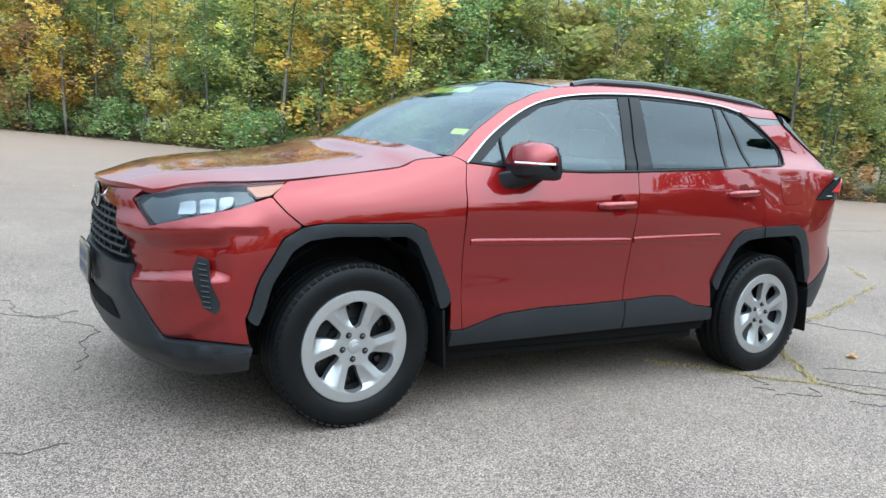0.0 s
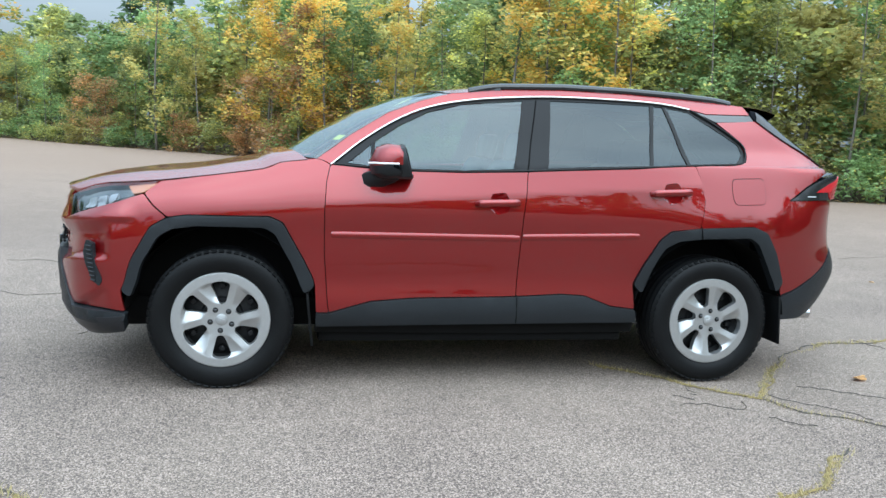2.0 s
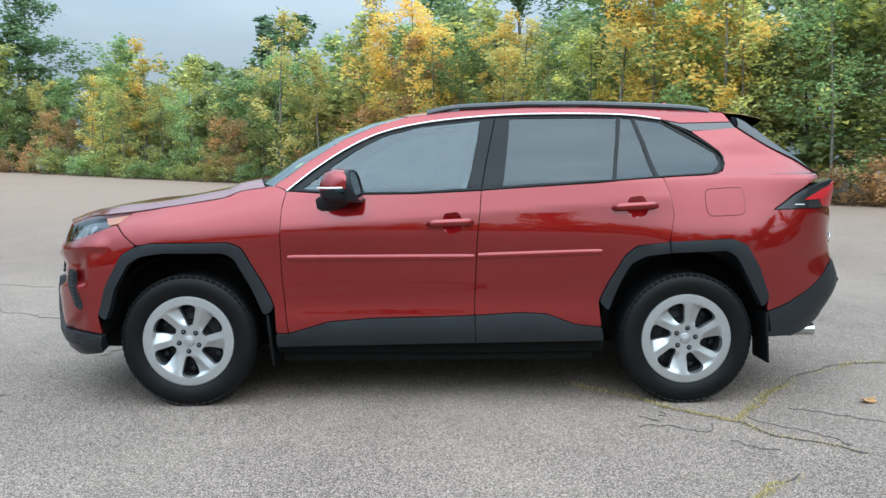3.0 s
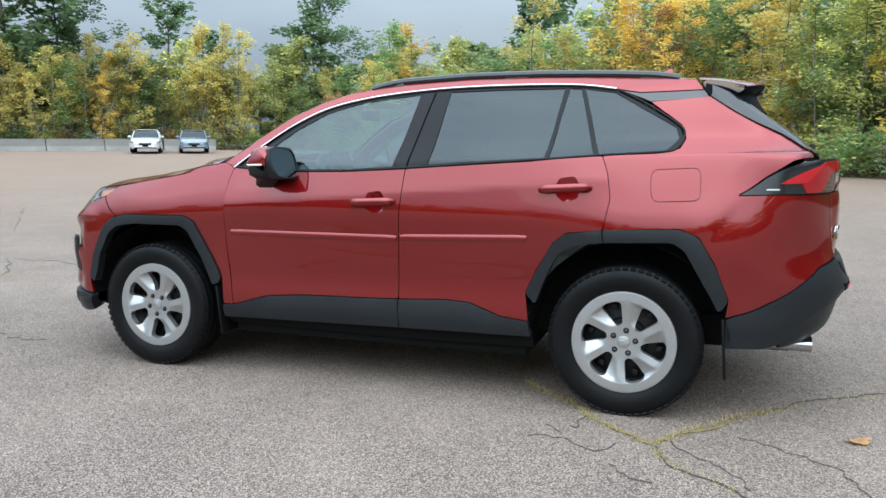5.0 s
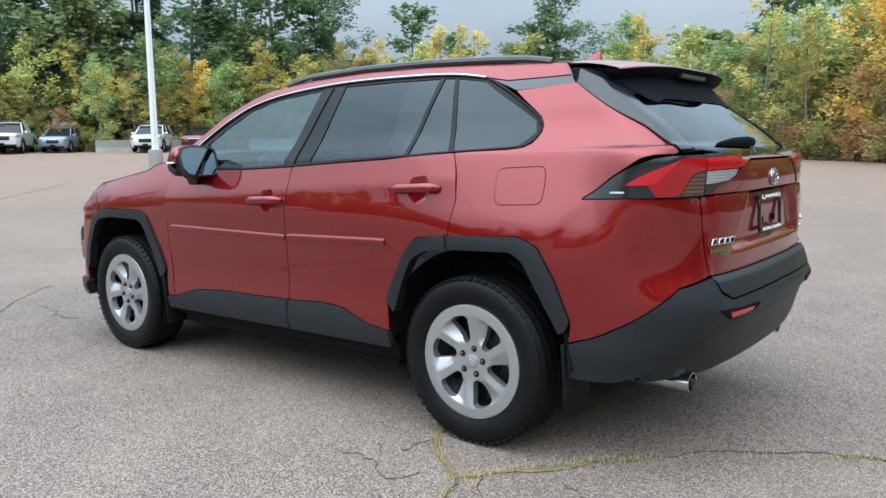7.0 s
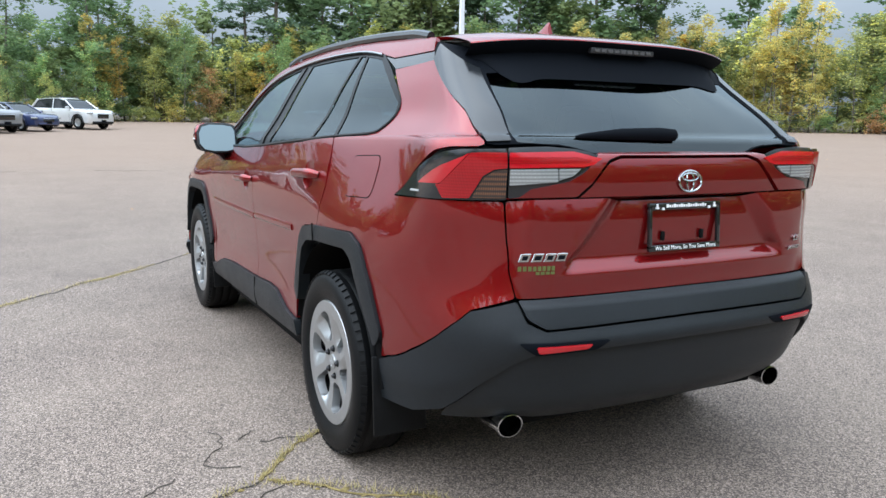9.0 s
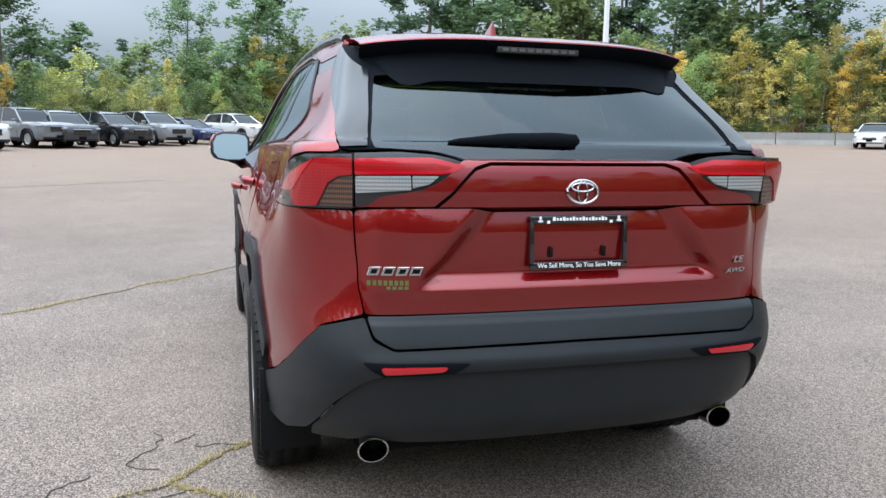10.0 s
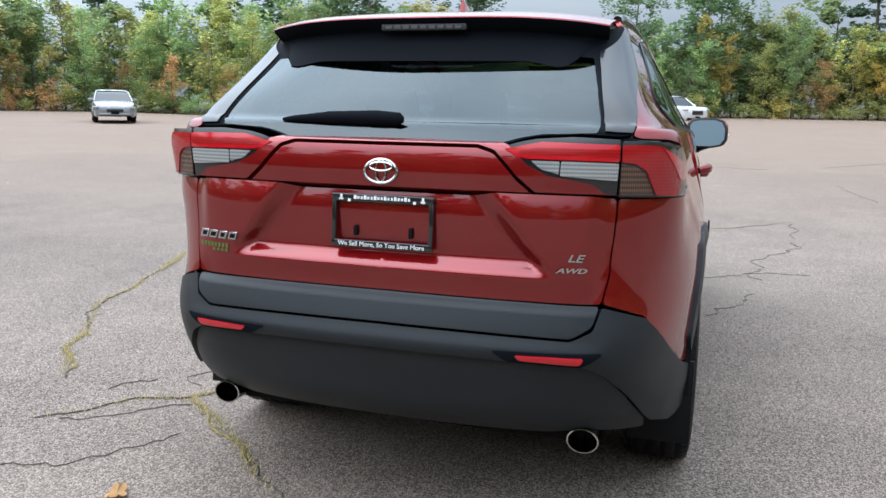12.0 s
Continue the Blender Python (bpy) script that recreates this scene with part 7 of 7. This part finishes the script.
def fallen_leaves():
    rng = random.Random(3)
    vs, fs = [], []
    n = len(LOT)
    for i in range(n):
        a, b = Vector(LOT[i]), Vector(LOT[(i + 1) % n])
        if a.x > 25 or (a.y < -30 and a.x > -25):
            continue
        d = (b - a).normalized()
        for _ in range(int((b - a).length * 16)):
            p = a.lerp(b, rng.random())
            w = -abs(rng.gauss(0, 0.9)) + 0.3
            sgn = -1 if inside(p.x - d.y, p.y + d.x, LOT) else 1
            x, y, s, t = p.x + sgn * d.y * -w * -1, p.y - sgn * d.x * -w * -1, rng.uniform(0.03, 0.07), rng.uniform(0, 6.28)
            z = rise(x, y) + 0.012
            k = len(vs)
            c, q = math.cos(t) * s, math.sin(t) * s
            vs += [(x - c, y - q, z), (x + q * 0.6, y - c * 0.6, z + 0.01), (x + c, y + q, z), (x - q * 0.6, y + c * 0.6, z + 0.014)]
            fs.append((k, k + 1, k + 2, k + 3))
    for _ in range(120):
        x, y, s, t = rng.uniform(-30, 20), rng.uniform(-12, 24), rng.uniform(0.02, 0.045), rng.uniform(0, 6.28)
        if not inside(x, y, LOT) or (abs(x) < 5 and abs(y) < 5):
            continue
        c, q, k, z = math.cos(t) * s, math.sin(t) * s, len(vs), rise(x, y) + 0.006
        vs += [(x - c, y - q, z), (x + q * 0.6, y - c * 0.6, z + 0.01), (x + c, y + q, z), (x - q * 0.6, y + c * 0.6, z + 0.012)]
        fs.append((k, k + 1, k + 2, k + 3))
    me = bpy.data.meshes.new("fallen_leaves")
    me.from_pydata(vs, [], fs)
    me.materials.append(LEAVES["russet"])
    tagged(new("fallen_leaves", me), "brown fallen leaves along the asphalt edge", "leaves", kind="stuff")
    # one tan maple leaf near the rear wheel
    bm = bmesh.new()
    pts = []
    for k in range(20):
        t = 2 * math.pi * k / 20
        r = 0.043 * (1 + 0.22 * math.cos(5 * t)) * (1 if k % 2 else 0.86)
        pts.append((r * 1.25 * math.cos(t), r * 0.8 * math.sin(t), 0.006 + 0.016 * abs(math.cos(t)) ** 2))
    c = bm.verts.new((0, 0, 0.005))
    ring = [bm.verts.new(p) for p in pts]
    for k in range(20):
        bm.faces.new((c, ring[k], ring[(k + 1) % 20]))
    r = bmesh.ops.solidify(bm, geom=list(bm.faces), thickness=0.0012)
    me = group_mesh(bm, "leaf")
    me.materials.append(material("tan_leaf", (0.62, 0.36, 0.16), 0.8, vary=0.3, scale=20))
    ob = new("leaf", me)
    ob.matrix_world = pose(2.354, -0.914, 0.003, 0, 0, 25)
    tagged(ob, "curled tan autumn leaf lying on the asphalt", "leaf")


fallen_leaves()


# ---- barrier, fence, lamp ----
def build_edge_furniture():
    line = [(-45.8, 22.5), (-41.6, 31.6), (-35.2, 40.6), (-30.5, 44.6)]
    block = bmesh.new()
    vs = [(-.30, 0), (.30, 0), (.26, .10), (.13, .34), (.10, .80), (-.10, .80), (-.13, .34), (-.26, .10)]
    L = 3.5
    rings = [[block.verts.new((x, yy, z)) for yy, z in vs] for x in (-L / 2, L / 2)]
    for k in range(8):
        block.faces.new((rings[0][k], rings[0][(k + 1) % 8], rings[1][(k + 1) % 8], rings[1][k]))
    block.faces.new(rings[0][::-1]), block.faces.new(rings[1])
    bmesh.ops.recalc_face_normals(block, faces=block.faces)
    block = group_mesh(block, "concrete_barrier")
    block.materials.append(CONCRETE)
    post = bmesh.new()
    lathe(post, [(0.03, 0), (0.03, 1.9), (0.001, 1.93)], 8, "z")
    post = group_mesh(post, "post")
    post.materials.append(STEEL)
    fence = thing("wire_fence", "dark wire fence with steel posts behind the concrete barrier", "fence")
    for a, b in zip(line, line[1:]):
        a, b = Vector(a), Vector(b)
        k = int((b - a).length / (L + 0.06))
        d = (b - a).normalized()
        for j in range(k):
            p = a + d * (j + 0.5) * (L + 0.06)
            ob = new("concrete_barrier", block)
            ob.matrix_world = pose(p.x, p.y, rise(p.x, p.y) - 0.02, 0, 0, math.degrees(math.atan2(d.y, d.x)))
            tagged(ob, "weathered grey concrete barrier block", "barrier", "row of barriers")
            q = p + Vector((-d.y, d.x)) * (0.7 if not inside(p.x - d.y * 2, p.y + d.x * 2, LOT) else -0.7)
            o = new("post", post)
            o.parent = fence
            o.location = (q.x, q.y, rise(q.x, q.y) - 0.02)
            bm = bmesh.new()
            e = q + d * (L + 0.06)
            for z in (0.25, 0.8, 1.35, 1.85):
                tube(bm, [(q.x, q.y, rise(q.x, q.y) + z), (e.x, e.y, rise(e.x, e.y) + z)], 0.012, 5)
            part("rail", bm, STEEL, fence)
    # street lamp
    x, y = -27.2, 15.33
    z = rise(x, y)
    lamp = thing("street_lamp", "tall white lamp pole on a round concrete footing", "street lamp", at=pose(x, y, z))
    bm = bmesh.new()
    lathe(bm, [(0.001, -0.05), (0.30, -0.05), (0.30, 0.72), (0.27, 0.76), (0.001, 0.76)], 24, "z")
    part("footing", bm, CONCRETE, lamp)
    bm = bmesh.new()
    box(bm, 0, 0, 0.79, 0.34, 0.34, 0.04, 0.005)
    part("base_plate", bm, POLE, lamp)
    bm = bmesh.new()
    rows = []
    for zz, w in ((0.80, 0.105), (8.6, 0.075)):
        rows.append([(w, w, zz), (-w, w, zz), (-w, -w, zz), (w, -w, zz), (w, w, zz)])
    grid(bm, rows)
    bmesh.ops.remove_doubles(bm, verts=bm.verts, dist=0.001)
    bmesh.ops.recalc_face_normals(bm, faces=bm.faces)
    part("pole", bm, POLE, lamp, smooth=False)
    for s in (-1, 1):
        bm = bmesh.new()
        box(bm, s * 0.55, 0, 8.62, 0.62, 0.34, 0.13, 0.03)
        part("lamp_head", bm, POLE, lamp)
    bm = bmesh.new()
    box(bm, 0, 0, 8.62, 0.5, 0.06, 0.06, 0.01)
    part("bracket", bm, POLE, lamp)
    # slender pole among the trees
    x, y = -15.8, 47.0
    pole = thing("light_pole", "slender grey light pole among the trees", "light pole", at=pose(x, y, rise(x, y)))
    bm = bmesh.new()
    tube(bm, [(0, 0, -0.1), (0, 0, 6.9)], [0.07, 0.05], 10)
    part("pole", bm, POLE, pole)
    bm = bmesh.new()
    box(bm, -.25, 0, 6.95, .6, .2, .1, .03)
    part("lamp_head", bm, POLE, pole)


POLE = material("white_pole", (0.62, 0.64, 0.66), 0.45, vary=0.08, scale=3)
build_edge_furniture()


# ---- parked cars ----
def paint_plain(name, colour):
    return material(name, colour, 0.32, 0.25, 1.0)


PAINTS = {"white": paint_plain("white_paint", (0.60, 0.61, 0.61)), "silver": paint_plain("silver_car_paint", (0.21, 0.22, 0.23)), "grey": paint_plain("grey_paint", (0.16, 0.17, 0.18)),
          "black": paint_plain("black_paint", (0.012, 0.013, 0.016)), "blue": paint_plain("dark_blue_paint", (0.02, 0.035, 0.10)), "maroon": paint_plain("maroon_paint", (0.13, 0.012, 0.02)), "steel": paint_plain("steel_blue_paint", (0.16, 0.22, 0.28)), "dark": paint_plain("dark_grey_paint", (0.022, 0.026, 0.034))}
CAR_GLASS = material("parked_car_glass", (0.010, 0.014, 0.016), 0.05, spec=0.28)
# stations of the body: x, half width, floor, shoulder; of the cabin: x, roof height; lengths in metres, nose at +x
SHAPES = {
    "suv": ([(2.34, .66, .38, .84), (2.29, .80, .29, .96), (2.08, .89, .25, 1.02), (1.2, .93, .24, 1.08), (.4, .93, .24, 1.10), (-1.0, .93, .24, 1.12), (-2.0, .92, .28, 1.14), (-2.28, .86, .36, 1.12), (-2.34, .74, .48, 1.0)],
            [(1.05, 1.08), (.30, 1.56), (-.2, 1.68), (-1.2, 1.68), (-1.85, 1.62), (-2.22, 1.14)], 1.40, -1.36, .36),
    "sedan": ([(2.38, .60, .38, .66), (2.30, .78, .26, .76), (2.0, .87, .22, .84), (1.2, .90, .20, .92), (.4, .90, .20, .95), (-1.0, .90, .20, .97), (-2.0, .88, .24, .98), (-2.36, .80, .32, .94), (-2.42, .68, .44, .80)],
              [(1.10, .93), (.25, 1.36), (-.3, 1.45), (-.95, 1.43), (-1.45, 1.28), (-1.95, .98)], 1.42, -1.38, .32),
    "pickup": ([(2.80, .74, .46, 1.00), (2.74, .88, .36, 1.10), (2.4, .95, .32, 1.15), (1.6, .97, .32, 1.16), (.8, .97, .32, 1.18), (-.6, .97, .32, 1.20), (-2.4, .97, .40, 1.22), (-2.78, .95, .44, 1.22), (-2.82, .90, .50, 1.15)],
               [(1.35, 1.17), (.70, 1.72), (.2, 1.83), (-.5, 1.83), (-.82, 1.76), (-.95, 1.20)], 1.85, -1.75, .40),
}


def tyre_and_rim():
    t, r = bmesh.new(), bmesh.new()
    lathe(t, [(.60, .05), (.66, .10), (.88, .11), (.98, .085), (1.0, .0), (.98, -.085), (.88, -.11)], 24)
    lathe(r, [(.001, .075), (.14, .08), (.16, .06), (.5, .075), (.60, .09), (.63, .06)], 20)
    for b in (t, r):
        bmesh.ops.recalc_face_normals(b, faces=b.faces)
    return group_mesh(t, "tyre"), group_mesh(r, "rim")


TYRE, RIM = tyre_and_rim()
TYRE.materials.append(RUBBER)
RIM.materials.append(SILVER)


def parked_car(shape, colour, x, y, facing, label, scale=1.0, grille=GLOSS_BLACK):
    body_st, cabin, xf, xr, wr = SHAPES[shape]
    ob = thing("parked_car", label, "car", "parked cars", at=Matrix.LocRotScale((x, y, rise(x, y)), Euler((0, 0, radians(facing))), Vector((scale, scale, scale))))
    mat = PAINTS[colour]
    bm = bmesh.new()
    rows = []
    xs = np.linspace(body_st[0][0], body_st[-1][0], 40)
    cols = list(zip(*body_st[::-1]))
    for xx in xs:
        w, f, s = (float(np.interp(xx, cols[0], cols[k])) for k in (1, 2, 3))
        for cx in (xf, xr):
            d = (wr + 0.07) ** 2 - (xx - cx) ** 2
            if d > 0:
                f = max(f, wr + math.sqrt(d))
        h = s - f
        half = [(w * .86, f), (w * .97, f + .12 * h), (w, f + .5 * h), (w * .985, f + .8 * h), (w * .93, s), (w * .80, s + .015), (0, s + .04)]
        rows.append([(xx, -a, b) for a, b in half] + [(xx, a, b) for a, b in half[-2::-1]])
    grid(bm, rows)
    bm.faces.new([bm.verts.new(p) for p in rows[0]])
    bm.faces.new([bm.verts.new(p) for p in rows[-1]])
    bmesh.ops.remove_doubles(bm, verts=bm.verts, dist=0.001)
    bmesh.ops.recalc_face_normals(bm, faces=bm.faces)
    part("body", bm, mat, ob)
    # glasshouse: dark panes, painted roof and pillars
    belt = float(np.interp(cabin[0][0], cols[0], cols[3]))
    w0 = float(np.interp(0, cols[0], cols[1])) * .90

    def width(z):
        return w0 - 0.30 * max(0, z - belt)
    bm = bmesh.new()
    rows = []
    cx = list(zip(*cabin[::-1]))
    for xx in np.linspace(cabin[0][0], cabin[-1][0], 22):
        zt = float(np.interp(xx, cx[0], cx[1])) - 0.02
        zb = min(belt, zt)
        rows.append([(xx, -width(zb), zb), (xx, -width(zt), zt), (xx, 0, zt + .015), (xx, width(zt), zt), (xx, width(zb), zb)])
    grid(bm, rows)
    bmesh.ops.recalc_face_normals(bm, faces=bm.faces)
    part("glasshouse", bm, CAR_GLASS, ob)
    bm = bmesh.new()
    rows = []
    for xx in np.linspace(cabin[1][0] - .1, cabin[-2][0] - .05, 12):
        zt = float(np.interp(xx, cx[0], cx[1]))
        w = width(zt) + .012
        rows.append([(xx, -w, zt - .05), (xx, -w, zt - .01), (xx, -w * .8, zt + .02), (xx, 0, zt + .03), (xx, w * .8, zt + .02), (xx, w, zt - .01), (xx, w, zt - .05)])
    grid(bm, rows)
    bmesh.ops.recalc_face_normals(bm, faces=bm.faces)
    part("roof", bm, mat, ob)
    for s in (-1, 1):
        for (x0, z0), (x1, z1), r in ((cabin[0], cabin[1], .035), ((cabin[2][0] - .35, belt), (cabin[2][0] - .40, cabin[2][1] - .03), .03), (cabin[-1], cabin[-2], .06)):
            bm = bmesh.new()
            tube(bm, [(x0, s * (width(z0) - .005), z0), (x1, s * (width(z1) - .005), z1)], r, 6)
            part("pillar", bm, mat, ob)
        bm = bmesh.new()
        nose = body_st[1]
        hz = body_st[1][3] - .10
        box(bm, nose[0] - .10, s * (nose[1] - .08), hz, .30, .30, .10, .03, Euler((0, 0, radians(-s * 32))).to_matrix().to_4x4())
        part("headlamp", bm, CLEAR_LENS, ob)
        bm = bmesh.new()
        box(bm, cabin[0][0] - .28, s * (w0 + .14), belt + .07, .12, .20, .13, .03)
        part("mirror", bm, mat, ob)
        bm = bmesh.new()
        box(bm, body_st[-2][0] + .02, s * (body_st[-2][1] - .06), body_st[-2][3] - .14, .14, .12, .22, .02)
        part("tail_lamp", bm, RED_LENS, ob)
        # sill, shut lines, handles and roof rail
        side = body_st[3][1]
        bm = bmesh.new()
        box(bm, (xf + xr) / 2, s * (side - .03), body_st[3][2] + .07, xf - xr - 2 * wr - .16, .08, .16, .02)
        part("sill", bm, BLACK_PLASTIC if shape != "sedan" else mat, ob)
        for dx in (cabin[0][0] - .22, cabin[2][0] - .36, cabin[3][0] - .05 if shape != "pickup" else cabin[-1][0] + .05):
            bm = bmesh.new()
            z1 = float(np.interp(dx, cols[0], cols[3])) - .01
            tube(bm, [(dx, s * side * .985, body_st[3][2] + .16), (dx, s * (side + .001), .70), (dx, s * side * .955, z1)], .007, 5)
            part("shut_line", bm, DARK, ob)
        for dx in (cabin[2][0] - .26, cabin[3][0] + .06):
            bm = bmesh.new()
            box(bm, dx, s * side * .995, belt - .16, .20, .035, .03, .01)
            part("door_handle", bm, mat, ob)
        if shape == "suv":
            bm = bmesh.new()
            zr = cabin[2][1]
            tube(bm, [(cabin[2][0] + .1, s * (width(zr) - .10), zr + .01), (cabin[2][0] - .05, s * (width(zr) - .10), zr + .06), (cabin[3][0] - .3, s * (width(zr) - .10), zr + .06), (cabin[-2][0] + .12, s * (width(zr) - .10), zr - .02)], .018, 6)
            part("roof_rail", bm, BLACK_PLASTIC, ob)
        for wx in (xf, xr):
            bm = bmesh.new()
            arc = [(wx + (wr + .075) * math.cos(a), s * (side - .01), wr + (wr + .075) * math.sin(a)) for a in np.linspace(-.25, math.pi + .25, 15)]
            tube(bm, arc, .028 if shape != "sedan" else .016, 6)
            part("arch_trim", bm, BLACK_PLASTIC if shape != "sedan" else mat, ob)
            wheel = new("wheel")
            wheel.parent = ob
            wheel.matrix_local = Matrix.LocRotScale((wx, s * (body_st[3][1] - .12), wr), Euler((0, 0, 0 if s > 0 else math.pi)), Vector((wr, 1, wr)))
            for name, me in (("tyre", TYRE), ("rim", RIM)):
                o = new(name, me)
                o.parent = wheel
    bm = bmesh.new()
    n0 = body_st[0]
    box(bm, n0[0] - .01, 0, n0[3] - .13, .08, n0[1] * 1.15, .26 if shape != "sedan" else .13, .03)
    part("grille", bm, grille, ob)
    bm = bmesh.new()
    box(bm, n0[0] + .045, 0, n0[2] + .06, .02, .32, .13, .005)
    part("front_plate", bm, UNDERSIDE, ob)
    bm = bmesh.new()
    tube(bm, [(n0[0] + .035, -n0[1] * .6, n0[3] - .02), (n0[0] + .05, 0, n0[3] - .015), (n0[0] + .035, n0[1] * .6, n0[3] - .02)], .014, 6)
    part("grille_trim", bm, CHROME, ob)
    bm = bmesh.new()
    box(bm, n0[0] - .02, 0, n0[2] - .01, .12, n0[1] * 2.1, .11, .04)
    part("bumper", bm, BLACK_PLASTIC if shape != "sedan" else mat, ob)
    bm = bmesh.new()
    box(bm, (xf + xr) / 2, 0, .38, xf - xr + 1.3, 1.3, .22)
    part("underbody", bm, DARK, ob)
    if shape == "pickup":
        bm = bmesh.new()
        box(bm, -1.85, 0, 1.232, 1.68, 1.62, .04)
        part("load_bed", bm, DARK, ob)
    return ob


for shape, colour, x, y, facing, label, scale in (
        ("suv", "white", -31.2, -11.2, 48, "white crossover parked at the woods' edge", 1.0),
        ("pickup", "grey", -34.9, -9.6, 45, "grey pickup truck with a cab-high bed cover", .95),
        ("suv", "dark", -35.4, -8.0, 30, "dark grey compact SUV in the parked row", .98),
        ("suv", "black", -37.7, -6.2, 42, "black SUV in the parked row", .98),
        ("suv", "silver", -40.2, -4.4, 35, "silver SUV with a slotted grille", 1.04),
        ("sedan", "blue", -42.8, -2.8, 42, "dark blue sedan in the parked row", 1.0),
        ("suv", "white", -45.6, 0.1, 38, "white SUV at the end of the parked row", 1.02),
        ("pickup", "grey", -47.4, 16.0, -36, "grey mid-size pickup truck parked at the lot's edge", .92),
        ("pickup", "white", -49.1, 18.8, -34, "large white crew-cab pickup truck", 1.05),
        ("suv", "steel", -48.1, 21.5, -40, "blue-grey compact SUV parked by the barrier", .96),
        ("suv", "white", -43.6, 25.3, -42, "white three-row SUV parked before the concrete barrier", 1.05),
        ("suv", "maroon", -43.9, 29.1, -44, "dark red SUV parked before the concrete barrier", .98),
        ("sedan", "white", -32.4, 35.6, -52, "white hatchback parked before the concrete barrier", 1.0),
        ("sedan", "steel", -30.4, 37.6, -52, "blue-grey car parked before the concrete barrier", 1.0),
        ("sedan", "silver", -26.0, -24.5, 42, "silver sedan standing alone on the lot", 1.0)):
    parked_car(shape, colour, x, y, facing, label, scale)
